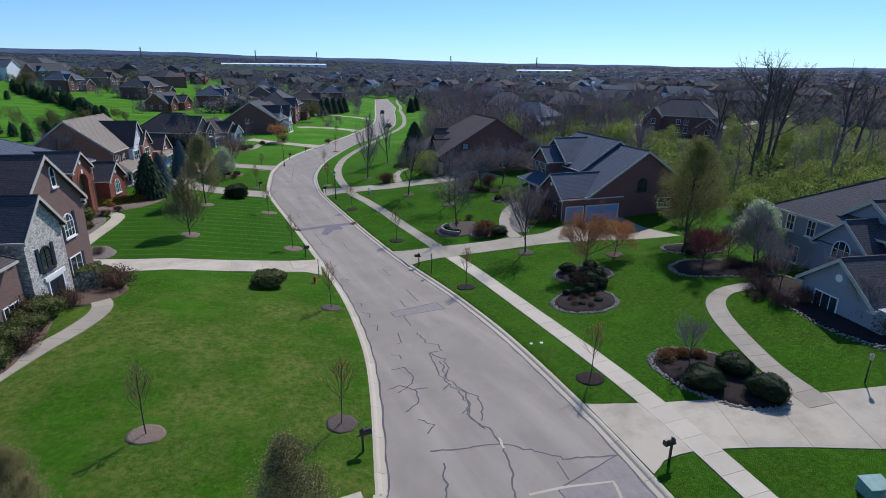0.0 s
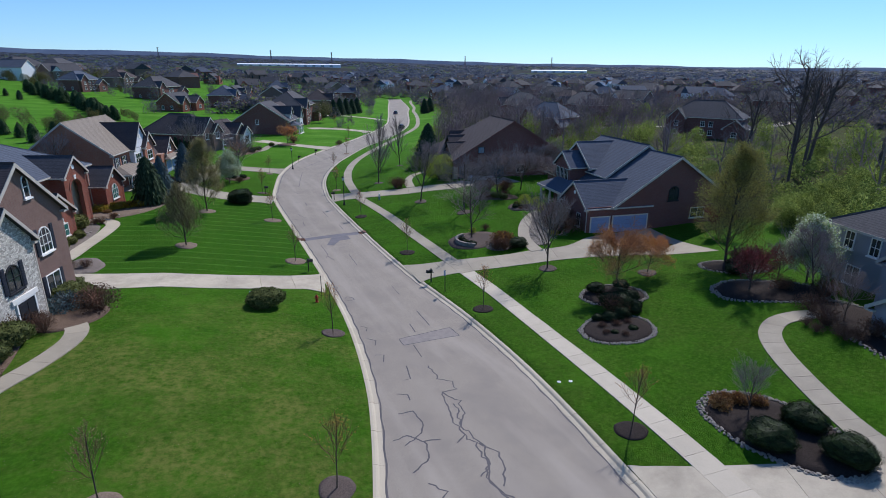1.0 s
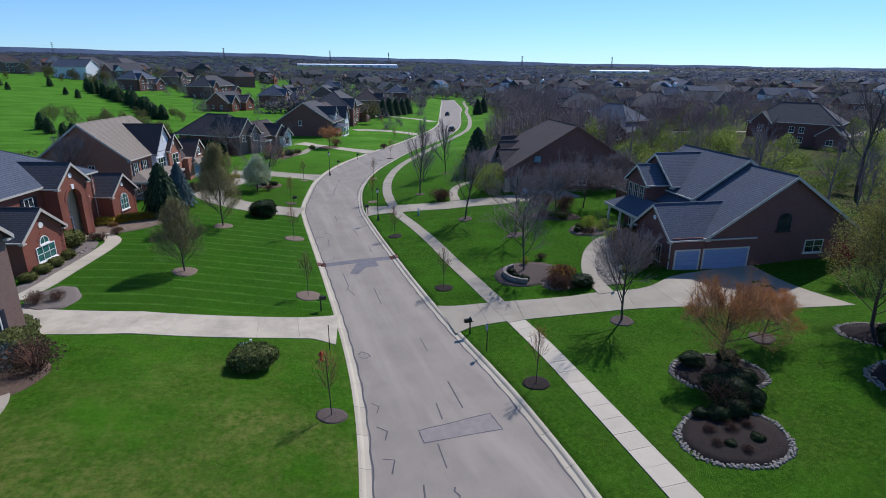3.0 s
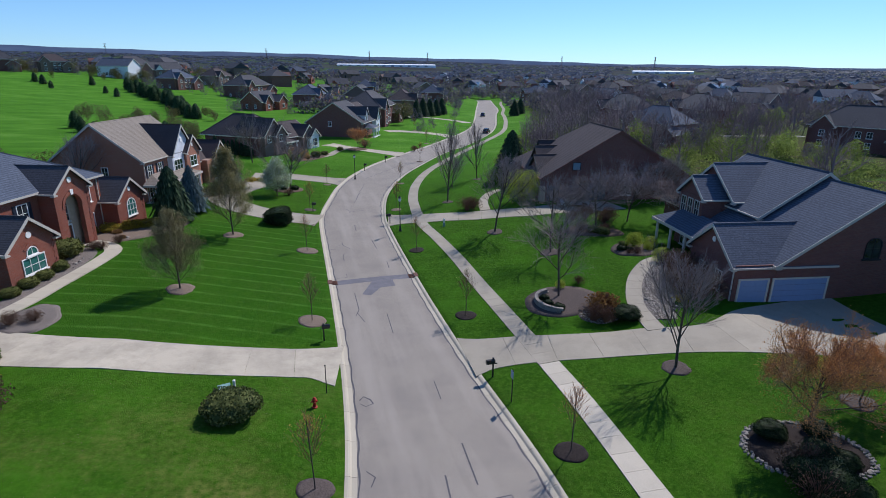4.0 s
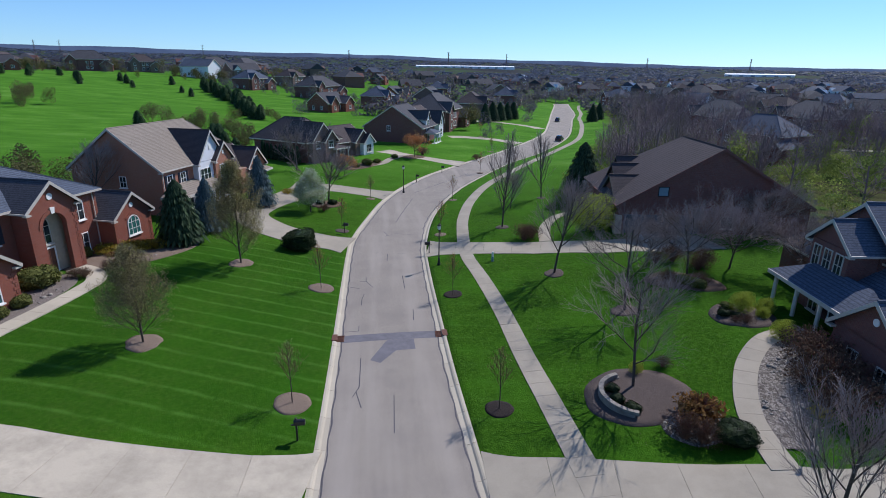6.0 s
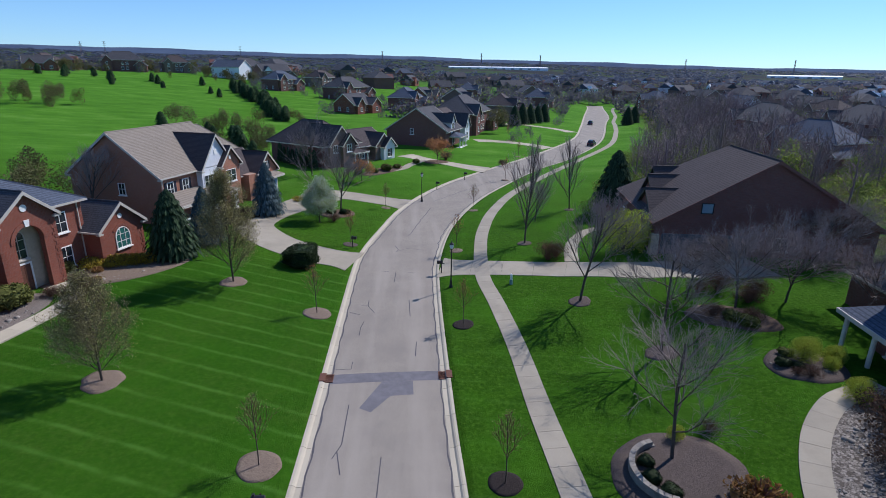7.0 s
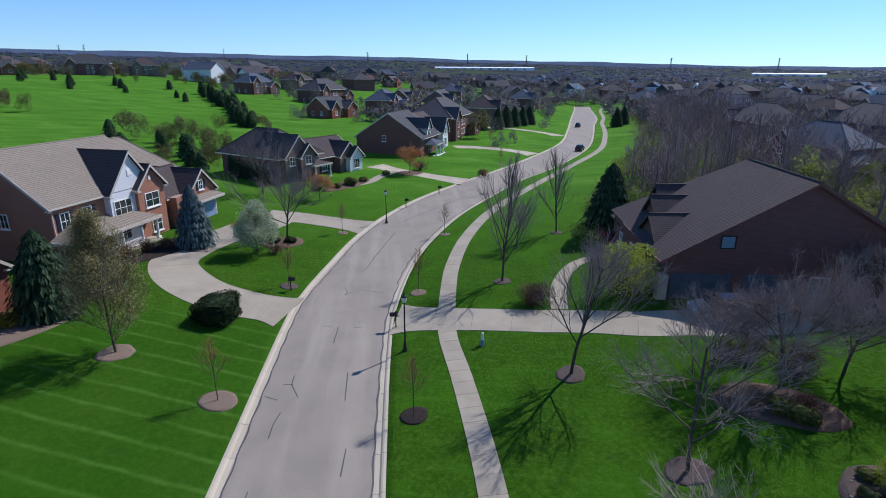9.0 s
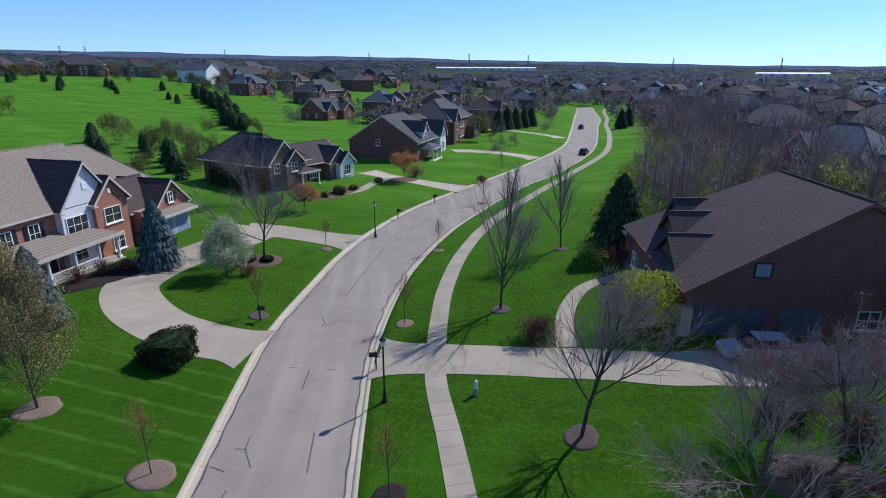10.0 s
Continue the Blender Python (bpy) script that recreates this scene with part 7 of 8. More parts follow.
def hydrant(x, y):
    ob = thing("fire_hydrant", x, y, ground_z(x, y), 0, "red fire hydrant standing on the lawn", "hydrant")
    g = Geo()
    g.lathe([(0.17, -0.05), (0.17, 0.05), (0.11, 0.07), (0.11, 0.5), (0.14, 0.52), (0.14, 0.57), (0.11, 0.6), (0.07, 0.7), (0.02, 0.73)], 12)
    red = plain("hydrant_red", (0.45, 0.03, 0.02), 0.45)
    part("body", g, red, ob)
    for s in (-1, 1):
        c = Geo()
        c.tube([(0.08 * s, 0, 0.42), (0.2 * s, 0, 0.42)], [0.055, 0.055], 8)
        part("outlet", c, red, ob)
    c = Geo()
    c.tube([(0, -0.08, 0.36), (0, -0.2, 0.36)], [0.075, 0.075], 8)
    part("outlet", c, red, ob)
    return ob


hydrant(10.5, 52.5)


def marker_post(x, y, h=2.0, label="thin dark marker rod standing by the drive"):
    ob = thing("marker_post", x, y, ground_z(x, y), 0, label, "post", "posts")
    g = Geo()
    g.tube([(0, 0, -0.2), (0, 0, h)], [0.035, 0.03], 6)
    part("rod", g, BLACKIRON, ob)
    c = Geo()
    c.lathe([(0.05, h), (0.05, h + 0.06), (0.01, h + 0.09)], 8)
    part("cap", c, BLACKIRON, ob)
    return ob


marker_post(11.3, 54.2)


def sign_post(x, y):
    ob = thing("sign_post", x, y, ground_z(x, y), -90, "thin post with a small blue-grey sign", "sign")
    g = Geo()
    g.box(-0.03, 0.03, -0.03, 0.03, -0.2, 2.3)
    part("post", g, BLACKIRON, ob)
    s = Geo()
    s.box(-0.18, 0.18, -0.06, -0.03, 1.75, 2.25)
    part("plate", s, plain("sign_face", (0.2, 0.3, 0.42), 0.4), ob)


sign_post(22.6, 50.4)


def utility_box(x, y, rz, mat, label):
    ob = thing("utility_box", x, y, ground_z(x, y), rz, label, "utility box", "utility boxes")
    g = Geo()
    g.box(-0.55, 0.55, -0.4, 0.4, -0.1, 0.55)
    g.plate([(-0.6, -0.45, 0.6), (0.6, -0.45, 0.6), (0.6, 0.45, 0.72), (-0.6, 0.45, 0.72)], 0.12)
    part("cabinet", g, mat, ob)
    p = Geo()
    p.lathe([(0.13, -0.1), (0.13, 0.85), (0.15, 0.87), (0.15, 1.0), (0.05, 1.06)], 10, (0.95, 0.2))
    part("pedestal", p, WHITE, ob)
    return ob


UGREEN = plain("utility_green", (0.2, 0.33, 0.3), 0.5)
utility_box(5.2, 54.2, 15, UGREEN, "pale green utility cabinet with a white pedestal on the lawn").scale = (0.62, 0.62, 0.62)
utility_box(27.4, 10.2, -20, UGREEN, "pale green utility cabinet with a white pedestal on the lawn")


def pedestal(x, y):
    ob = thing("utility_pedestal", x, y, ground_z(x, y), 0, "small green and white utility pedestal on the lawn", "utility box")
    g = Geo()
    g.lathe([(0.17, -0.1), (0.17, 0.45), (0.14, 0.5)], 10)
    part("base", g, UGREEN, ob)
    p = Geo()
    p.lathe([(0.12, 0.5), (0.12, 1.0), (0.06, 1.08)], 10)
    part("cap", p, WHITE, ob)


pedestal(28.6, 90.6)


def path_lamp(x, y):
    ob = thing("path_lamp", x, y, ground_z(x, y), 0, "small black path lamp in the planting", "path lamp", "path lamps")
    g = Geo()
    g.lathe([(0.05, -0.1), (0.035, 1.6)], 6)
    part("post", g, BLACKIRON, ob)
    c = Geo()
    c.lathe([(0.1, 1.6), (0.14, 1.9), (0.02, 2.05)], 8)
    part("lantern", c, ARCHSTONE, ob)


path_lamp(36.0, 15.4)
path_lamp(38.6, 56.6)


def storm_inlet(x, y, rz):
    ob = thing("storm_inlet", x, y, road_z(y) + 0.0, rz, "rusty iron storm drain inlet set in the kerb", "storm drain", "storm drains")
    g = Geo()
    g.box(-0.5, 0.5, -0.12, 0.3, 0.0, 0.2)
    part("hood", g, RUST, ob)
    for i in range(7):
        b = Geo()
        b.box(-0.46 + i * 0.14, -0.4 + i * 0.14, -0.62, -0.12, -0.02, 0.075)
        part("grate_bar", b, RUST, ob)
    fr = Geo()
    fr.box(-0.5, 0.5, -0.66, -0.62, -0.02, 0.08)
    fr.box(-0.5, -0.46, -0.62, -0.12, -0.02, 0.08)
    fr.box(0.46, 0.5, -0.62, -0.12, -0.02, 0.08)
    part("grate_frame", fr, RUST, ob)


storm_inlet(12.75, 74.6, 90)
storm_inlet(21.35, 74.75, -90)


def parked_car(x, y, rz, col, label, z_of=asphalt_z):
    ob = thing("car", x, y, z_of(x, y), rz, label, "car", "parked cars")
    paint = plain("car_paint", col, 0.25, 0.05, spec=0.6)
    rubber = plain("tyre_rubber", (0.012, 0.012, 0.012), 0.8)
    side = [(-2.25, 0.35), (-2.3, 0.75), (-2.15, 1.0), (-1.9, 1.05), (1.15, 1.02), (2.1, 0.85), (2.3, 0.65), (2.28, 0.35)]
    g = Geo()
    rows = [(-0.9, 0.96), (-0.8, 1.0), (0.8, 1.0), (0.9, 0.96)]
    n = len(side)
    for w, k in rows:
        g.v += [(px * k, w, pz) for px, pz in side]
    for r in range(3):
        for i in range(n):
            g.f.append((r * n + i, r * n + (i + 1) % n, (r + 1) * n + (i + 1) % n, (r + 1) * n + i))
    g.f += [tuple(range(n))[::-1], tuple(range(3 * n, 4 * n))]
    part("body", g, paint, ob)
    cab = Geo()
    lo, hi = [(-2.05, 1.0), (1.1, 1.0)], [(-1.75, 1.6), (0.25, 1.62)]
    cab.add([(lo[0][0], -0.8, 1.0), (lo[1][0], -0.8, 1.0), (lo[1][0], 0.8, 1.0), (lo[0][0], 0.8, 1.0), (hi[0][0], -0.62, 1.6), (hi[1][0], -0.62, 1.6), (hi[1][0], 0.62, 1.6), (hi[0][0], 0.62, 1.6)], [(0, 1, 5, 4), (1, 2, 6, 5), (2, 3, 7, 6), (3, 0, 4, 7)])
    part("glasshouse", cab, GLASS, ob)
    top = Geo()
    top.plate([(-1.78, -0.64, 1.66), (0.28, -0.64, 1.68), (0.28, 0.64, 1.68), (-1.78, 0.64, 1.66)], 0.07)
    part("roof", top, paint, ob)
    for px in (-1.4, 1.4):
        for s in (-1, 1):
            w = Geo()
            w.tube([(px, s * 0.68, 0.34), (px, s * 0.92, 0.34)], [0.34, 0.34], 16)
            wheel = part("wheel", w, rubber, ob)
            r = Geo()
            r.tube([(px, s * 0.9, 0.34), (px, s * 0.935, 0.34)], [0.21, 0.19], 12)
            part("rim", r, plain("wheel_alloy", (0.5, 0.5, 0.52), 0.3, 0.1, metal=0.8), wheel)
    for s in (-1, 1):
        b = Geo()
        b.box(-2.32, -2.2, s * 0.62 - 0.16, s * 0.62 + 0.16, 0.72, 0.9)
        part("tail_light", b, plain("red_lens", (0.35, 0.02, 0.02), 0.3), ob)
        b = Geo()
        b.box(2.12, 2.27, s * 0.62 - 0.18, s * 0.62 + 0.18, 0.62, 0.76)
        part("headlight", b, WHITE, ob)
    return ob


parked_car(71.9, 200.6, 60, (0.03, 0.025, 0.03), "dark pickup-like car parked at the kerb")
parked_car(92.5, 266.5, 66, (0.03, 0.05, 0.11), "dark blue car on the street")

parked_car(47.6, 91.2, 172, (0.4, 0.41, 0.43), "pale car on the shaded drive behind bare trees", lambda x, y: ground_z(x, y) + 0.05)

# ---- beds ----
def mulch_ring(x, y, r, mat, label="round mulch bed at the foot of a tree", dome=0.05, name="mulch_ring", rxy=None, ang=0.0, rough=0.04):
    g, at = draped_patch(rxy or (r, r), x, y, dome, 0.035, ang=ang, rough=rough, seed=int(x * 7 + y))
    ob = tagged(new(name, g.mesh(name, mat, True)), label, "mulch bed", "mulch beds")
    return ob, at


for x, y, r, m in RINGS:
    mulch_ring(x, y, r * 1.25 if m and 60 < y < 90 else r, MULCH_PALE if m else MULCH if x > 20 else MULCH_GREY, "round mulch ring at the foot of a sapling")
for x, y, r in ((-0.5, 72.1, 1.25), (2.2, 89.8, 1.2)):
    mulch_ring(x, y, r, MULCH_PALE, "ragged brown mulch ring at the foot of a tree", rough=0.09)
for x, y, r in ((34.6, 50.5, 0.95), (33.9, 85.4, 1.05), (32.5, 103.4, 0.9), (42.5, 119.6, 0.8), (41.0, 42.9, 0.9), (36.8, 75.2, 1.1)):
    mulch_ring(x, y, r, MULCH_GREY, "ragged grey-brown mulch ring at the foot of a tree", rough=0.08)


def rock_mesh(seed, r):
    rn = random.Random(seed)
    bm = bmesh.new()
    bmesh.ops.create_icosphere(bm, subdivisions=1, radius=r)
    for v in bm.verts:
        v.co *= rn.uniform(0.75, 1.2)
        v.co.z *= 0.65
    me = bpy.data.meshes.new("stone")
    bm.to_mesh(me)
    bm.free()
    me.materials.append(ROCK)
    return me


ROCKS = [rock_mesh(200 + i, 0.14) for i in range(6)]


def stone_edge(bed, at, n, skip=None):
    """Single field stones set round a bed."""
    n = int(n * 2.8)
    for i in range(n):
        a = 2 * math.pi * (i + random.uniform(-0.25, 0.25)) / n
        if skip and skip(a):
            continue
        x, y, z = at(1.0 + 0.035 * (i % 3) + random.uniform(-0.02, 0.03), a)
        s = part("stone", ROCKS[i % 6], None, bed)
        s.matrix_local = pose(x, y, z + 0.03, random.uniform(-20, 20), random.uniform(-20, 20), random.uniform(0, 360)) @ Matrix.Scale(random.uniform(0.5, 1.0), 4)


b1, at1 = mulch_ring(35.0, 40.8, 2.4, MULCH, "dark mulch bed ringed with pale field stones", 0.2, "mulch_bed", (2.75, 2.25), -0.6)
stone_edge(b1, at1, 62)
b2, at2 = mulch_ring(30.8, 35.2, 2.7, MULCH, "dark mulch bed ringed with pale field stones", 0.2, "mulch_bed", (2.75, 2.55), 0.3)
stone_edge(b2, at2, 74)
b3, at3 = mulch_ring(29.5, 20.8, 3.0, MULCH, "dark mulch bed ringed with pale field stones and boxwood balls", 0.2, "mulch_bed", (4.05, 2.65), 1.75)
stone_edge(b3, at3, 96)
b4, at4 = mulch_ring(32.5, 63.6, 3.0, MULCH_GREY, "mulch bed with a low curved stone wall", 0.08, "mulch_bed", (3.6, 3.0), 0.5)
b5, at5 = mulch_ring(34.4, 60.1, 2.0, PEBBLE, "river pebble bed under brown shrubs", 0.06, "pebble_bed", (2.0, 1.7), 0.5)
b6, at6 = mulch_ring(49.0, 39.6, 2.6, MULCH, "dark mulch bed with clipped shrubs below the pear", 0.15, "mulch_bed", (3.2, 2.2), -0.5)
stone_edge(b6, at6, 60)
b7, at7 = mulch_ring(45.6, 33.4, 3.0, MULCH, "dark mulch bed edged with pale stones", 0.15, "mulch_bed", (4.6, 2.6), -0.55)
stone_edge(b7, at7, 90)
b8, at8 = mulch_ring(44.4, 22.6, 3.0, MULCH, "dark mulch bed along the grey house", 0.15, "mulch_bed", (7.6, 2.9), 1.25)
stone_edge(b8, at8, 130)
b9, _ = mulch_ring(8.4, 117.6, 2.4, MULCH_BROWN, "brown mulch bed in the drive's island", 0.15, "mulch_bed", (2.6, 2.0), 0.6)
b10, _ = mulch_ring(44.3, 79.2, 4.5, MULCH_BROWN, "leaf-strewn bed below bare trees", 0.2, "mulch_bed", (3.6, 2.1), -0.5)
b11, _ = mulch_ring(44.9, 71.7, 3.0, MULCH_GREY, "dark mulch bed with low shrubs and stones by the porch", 0.12, "mulch_bed", (2.6, 2.2), 0.3)


def band_bed(name, ctrl, mat, label, category="bed"):
    return tagged(new(name, draped_band(ctrl).mesh(name, mat, True)), label, category, "mulch beds")


band_bed("pebble_bed", [(38.4, 56.9, 2.4), (39.3, 59.4, 3.2), (41.0, 62.3, 4.0), (43.1, 64.8, 3.6), (45.5, 66.7, 2.6)], PEBBLE, "river pebbles between the walk and the house")
band_bed("gravel_bed", [(-13.9, 68.5, 1.6), (-12.9, 72, 2.0), (-12.1, 76, 2.2), (-12.1, 80, 4.0), (-12.2, 83.2, 4.4), (-12.6, 85.4, 3)], GRAVEL, "grey gravel front bed with boxwoods between walk and house")
mulch_ring(-10.0, 66.9, 3.0, GRAVEL, "grey gravel bed at the corner of drive and walk", 0.08, "gravel_bed", (1.8, 3.2), 0.1, 0.1)
b14, _ = mulch_ring(-8.6, 91.8, 3.0, MULCH_PALE, "gravelly brown front bed with rust-coloured grasses", 0.1, "mulch_bed", (3.3, 6.7), -0.72)
b15, _ = mulch_ring(-8.4, 51.2, 3.0, MULCH_BROWN, "mulched bed with dormant shrubs beside the walk", 0.1, "mulch_bed", (2.4, 3.4), -0.3)
b16, _ = mulch_ring(-12.2, 42.0, 3.0, MULCH_BROWN, "mulched bed along the house", 0.1, "mulch_bed", (1.9, 6.5), -0.1)
b17, _ = mulch_ring(24.5, 161.4, 2.4, MULCH_BROWN, "brown mulch bed with an orange shrub", 0.15, "mulch_bed", (3.0, 1.8), 0.6)
b18, _ = mulch_ring(-3.6, 112.6, 2.4, MULCH, "dark mulch bed in front of the porch", 0.1, "mulch_bed", (2.0, 6.5), -0.35)
b19, _ = mulch_ring(13.5, 149.0, 2.4, MULCH_BROWN, "front bed with boxwoods", 0.1, "mulch_bed", (6.5, 1.8), 0.95)


def curved_wall(cx, cy, r, a0, a1, h, label):
    ob = thing("garden_wall", cx, cy, ground_z(cx, cy), 0, label, "low wall")
    n = 16
    for row in range(2):
        for i in range(n):
            f0, f1 = a0 + (a1 - a0) * (i + 0.03 + 0.5 * (row % 2)) / (n + 0.5), a0 + (a1 - a0) * (i + 0.97 + 0.5 * (row % 2)) / (n + 0.5)
            z = row * h / 2 - 0.1
            g = Geo()
            pts = [(math.cos(f) * q, math.sin(f) * q, z + h / 2 - 0.01) for f, q in ((f0, r - 0.15), (f1, r - 0.15), (f1, r + 0.15), (f0, r + 0.15))]
            g.plate(pts, h / 2 - 0.02)
            part("block", g, ROCK, ob)


curved_wall(32.5, 63.5, 2.3, 1.7, 4.3, 0.5, "low curved wall of pale stone blocks in the bed")


# pale lanes of the next street, seen past the woods
for ctrl in ([(140, 171, 4.5), (152, 168, 4.5), (166, 165, 4.5)], [(172, 142, 6), (195, 148.5, 6), (210, 153, 6), (236, 163, 6), (268, 176, 6)]):
    tagged(new("lane_beyond", draped_band(ctrl).mesh("lane_beyond", CONCRETE, True)), "pale concrete lane of the next street", "road", kind="structure")

# ---- sealed cracks and patches on the road ----
def wander(x0, y0, x1, y1, n, amp):
    pts = []
    for i in range(n + 1):
        f = i / n
        pts.append((x0 + (x1 - x0) * f + random.uniform(-amp, amp), y0 + (y1 - y0) * f + random.uniform(-amp, amp) * 0.5))
    return pts


def sealed(pts, w=0.07):
    part("crack_seal", draped_ribbon(pts, w, asphalt_z, 0.006), TAR, ROAD)


def quad_patch(c, mat, lift=0.004):
    """A patch of newer asphalt from four corners."""
    g = Geo()
    n = 8
    for i in range(n + 1):
        for j in range(n + 1):
            u, v = i / n, j / n
            x = (c[0][0] * (1 - u) + c[1][0] * u) * (1 - v) + (c[3][0] * (1 - u) + c[2][0] * u) * v
            y = (c[0][1] * (1 - u) + c[1][1] * u) * (1 - v) + (c[3][1] * (1 - u) + c[2][1] * u) * v
            g.v.append((x, y, asphalt_z(x, y) + lift))
    for i in range(n):
        for j in range(n):
            a = i * (n + 1) + j
            g.f.append((a, a + n + 1, a + n + 2, a + 1))
    part("road_patch", g, mat, ROAD)


quad_patch([(13.2, 73.9), (20.9, 74.2), (20.9, 75.4), (13.2, 75.1)], PATCH)
quad_patch([(15.48, 70.99), (16.24, 70.51), (17.44, 72.3), (16.78, 74.03)], PATCH)
quad_patch([(17.44, 72.3), (18.93, 72.42), (18.9, 74.1), (16.78, 74.03)], PATCH)
quad_patch([(14.9, 41.0), (19.6, 40.8), (19.6, 42.6), (14.95, 42.25)], SEALPATCH)
quad_patch([(14.2, 13.0), (18.8, 14.6), (19.0, 18.0), (14.5, 17.2)], SEALPATCH)
for loop in ([(14.9, 41.0), (19.6, 40.8), (19.6, 42.6), (14.95, 42.25), (14.9, 41.0)], [(14.2, 13.0), (18.8, 14.6), (19.0, 18.0), (14.5, 17.2), (14.2, 13.0)]):
    pts = []
    for a, b in zip(loop, loop[1:]):
        pts += wander(*a, *b, 6, 0.04)[:-1]
    sealed(pts + [loop[0]], 0.08)
# long wandering cracks, each a short run of corners
for run in (
    [(15.3, 37.0), (15.2, 34.9), (16.0, 34.2), (15.7, 33.1), (14.7, 33.2), (14.0, 30.2), (14.0, 28.0), (14.3, 27.5), (13.9, 25.4), (13.5, 24.3), (13.9, 22.6), (13.9, 21.4), (13.2, 19.4), (12.3, 17.6)],
    [(14.9, 31.6), (14.2, 29.2), (14.5, 27.0), (14.2, 25.9), (13.5, 24.7), (13.7, 23.0)],
    [(10.2, 29.6), (11.0, 29.8), (11.7, 28.8), (12.6, 28.6)], [(11.2, 32.1), (12.2, 31.9), (12.4, 30.6), (11.8, 29.6), (10.6, 28.9)], [(10.3, 21.3), (9.3, 19.0)],
    [(10.0, 22.5), (13.9, 21.4), (16.2, 18.9), (18.9, 18.0)], [(14.7, 33.2), (15.3, 31.8), (14.9, 30.4), (14.2, 29.4)], [(14.4, 27.4), (15.0, 26.2), (14.6, 24.8), (13.9, 23.8)], [(13.9, 25.4), (13.2, 24.9)], [(14.0, 28.4), (13.3, 27.9)], [(11.7, 28.8), (11.4, 27.4), (10.2, 26.6)], [(10.6, 25.6), (11.2, 24.6), (10.5, 24.0)],
):
    pts = []
    for a, b in zip(run, run[1:]):
        pts += wander(*a, *b, max(3, int(math.hypot(b[0] - a[0], b[1] - a[1]) / 0.3)), 0.13)[:-1]
    sealed(pts + [run[-1]], 0.095)
for run in (
    [(15.6, 40.7), (15.4, 38.5)], [(13.9, 37.7), (13.5, 35.8), (13.0, 35.8)], [(12.0, 34.3), (12.6, 33.9), (12.5, 33.2)], [(15.7, 18.9), (15.4, 17.5)], [(16.8, 44.8), (16.6, 42.9)], [(18.4, 47.2), (18.2, 43.7)],
    [(13.3, 53.2), (13.6, 53.6), (14.0, 53.1), (14.1, 52.6), (13.6, 52.4), (13.3, 52.8)], [(12.9, 46.2), (13.3, 45.6), (13.0, 44.9)], [(12.7, 43.5), (13.2, 42.8), (12.9, 42.0)], [(12.4, 40.4), (13.0, 40.1), (12.6, 39.0)],
):
    sealed(run, 0.075)
for run in (
    [(18.5, 54.4), (18.4, 52.0)], [(17.1, 66.3), (17.0, 62.3)], [(14.8, 71.4), (14.8, 67.5), (14.4, 66.3)], [(14.6, 66.9), (15.0, 65.0)], [(13.4, 85.5), (14.3, 85.0)], [(14.8, 83.6), (14.6, 82.4), (14.6, 81.0)],
    [(14.9, 88.0), (14.9, 86.8), (15.6, 85.2)], [(14.3, 86.9), (15.0, 86.8)], [(14.5, 76.8), (14.5, 75.8), (13.4, 75.8)], [(19.2, 79.8), (19.1, 77.5)], [(15.7, 95.8), (19.2, 95.2)], [(17.2, 95.4), (17.1, 92.7)], [(18.6, 88.1), (18.7, 84.6)],
    [(16.9, 104.5), (17.3, 103.1), (17.1, 102.3)], [(17.2, 102.5), (18.5, 103.6), (20.7, 102.8)],
):
    sealed(run, 0.07)
sealed(wander(18.5, 108.8, 21.8, 123.5, 30, 0.08), 0.08)
sealed(wander(22.5, 128.3, 35.1, 146.7, 40, 0.08), 0.08)
# pale filler on the patch near the start
for run in ([(13.0, 17.5), (14.9, 17.2), (17.4, 16.5)], [(17.4, 16.5), (16.9, 15.4)], [(14.0, 21.9), (13.7, 21.0)]):
    part("pale_seal", draped_ribbon(wander(*run[0], *run[-1], 8, 0.05) if len(run) == 2 else run, 0.14, asphalt_z, 0.008), KERB, ROAD)
# dark seam where the asphalt meets the gutter
for side, K in ((1, KLc), (-1, KRc)):
    pts = [(x + side * (0.7 + 0.05 * math.sin(y * 2.1)) * (1 if y < 105 else 1.25), y) for x, y in ((kerb_l(y) if side > 0 else kerb_r(y), y) for y in np.arange(9, 250, 0.7))]
    part("gutter_seam", draped_ribbon(pts, 0.1, asphalt_z, 0.006), TAR, ROAD)

# ---- pavements, laid in slabs ----
kerb_line("kerb_left", -1)
kerb_line("kerb_right", 1)
slabs("sidewalk", [(12.6, -40, 1.5), (18.4, -12, 1.5), (21.2, 4, 1.5), (22.7, 12.7, 1.5), (23.9, 20.3, 1.5), (24.75, 27.6, 1.5), (25.4, 34, 1.5), (26.05, 40.7, 1.5), (26.5, 45.6, 1.5), (26.8, 50, 1.55), (26.9, 54.1, 1.55)], 1.5, NEWWALK, "bright newer concrete sidewalk of square slabs beside the street", "sidewalk", 0.05)
slabs("sidewalk_beyond", [(26.9, 54.15, 1.55), (26.95, 58.5, 1.55), (26.9, 64, 1.55), (26.8, 70, 1.55), (26.85, 78, 1.5), (26.55, 86, 1.5), (26.15, 92, 1.5), (26.35, 96, 1.55), (27.0, 102, 1.55), (28.3, 110, 1.6), (31.3, 121, 1.6), (37, 134.5, 1.6), (47.8, 152.7, 1.6), (60, 172, 1.6), (77.7, 201, 1.6), (91, 233, 1.6), (100.5, 260, 1.6), (107, 280, 1.6), (118, 308, 1.6), (130, 345, 1.6), (140, 372, 1.6)], 1.5, WALK, "pale concrete sidewalk of square slabs curving beside the street", "sidewalk", 0.05)
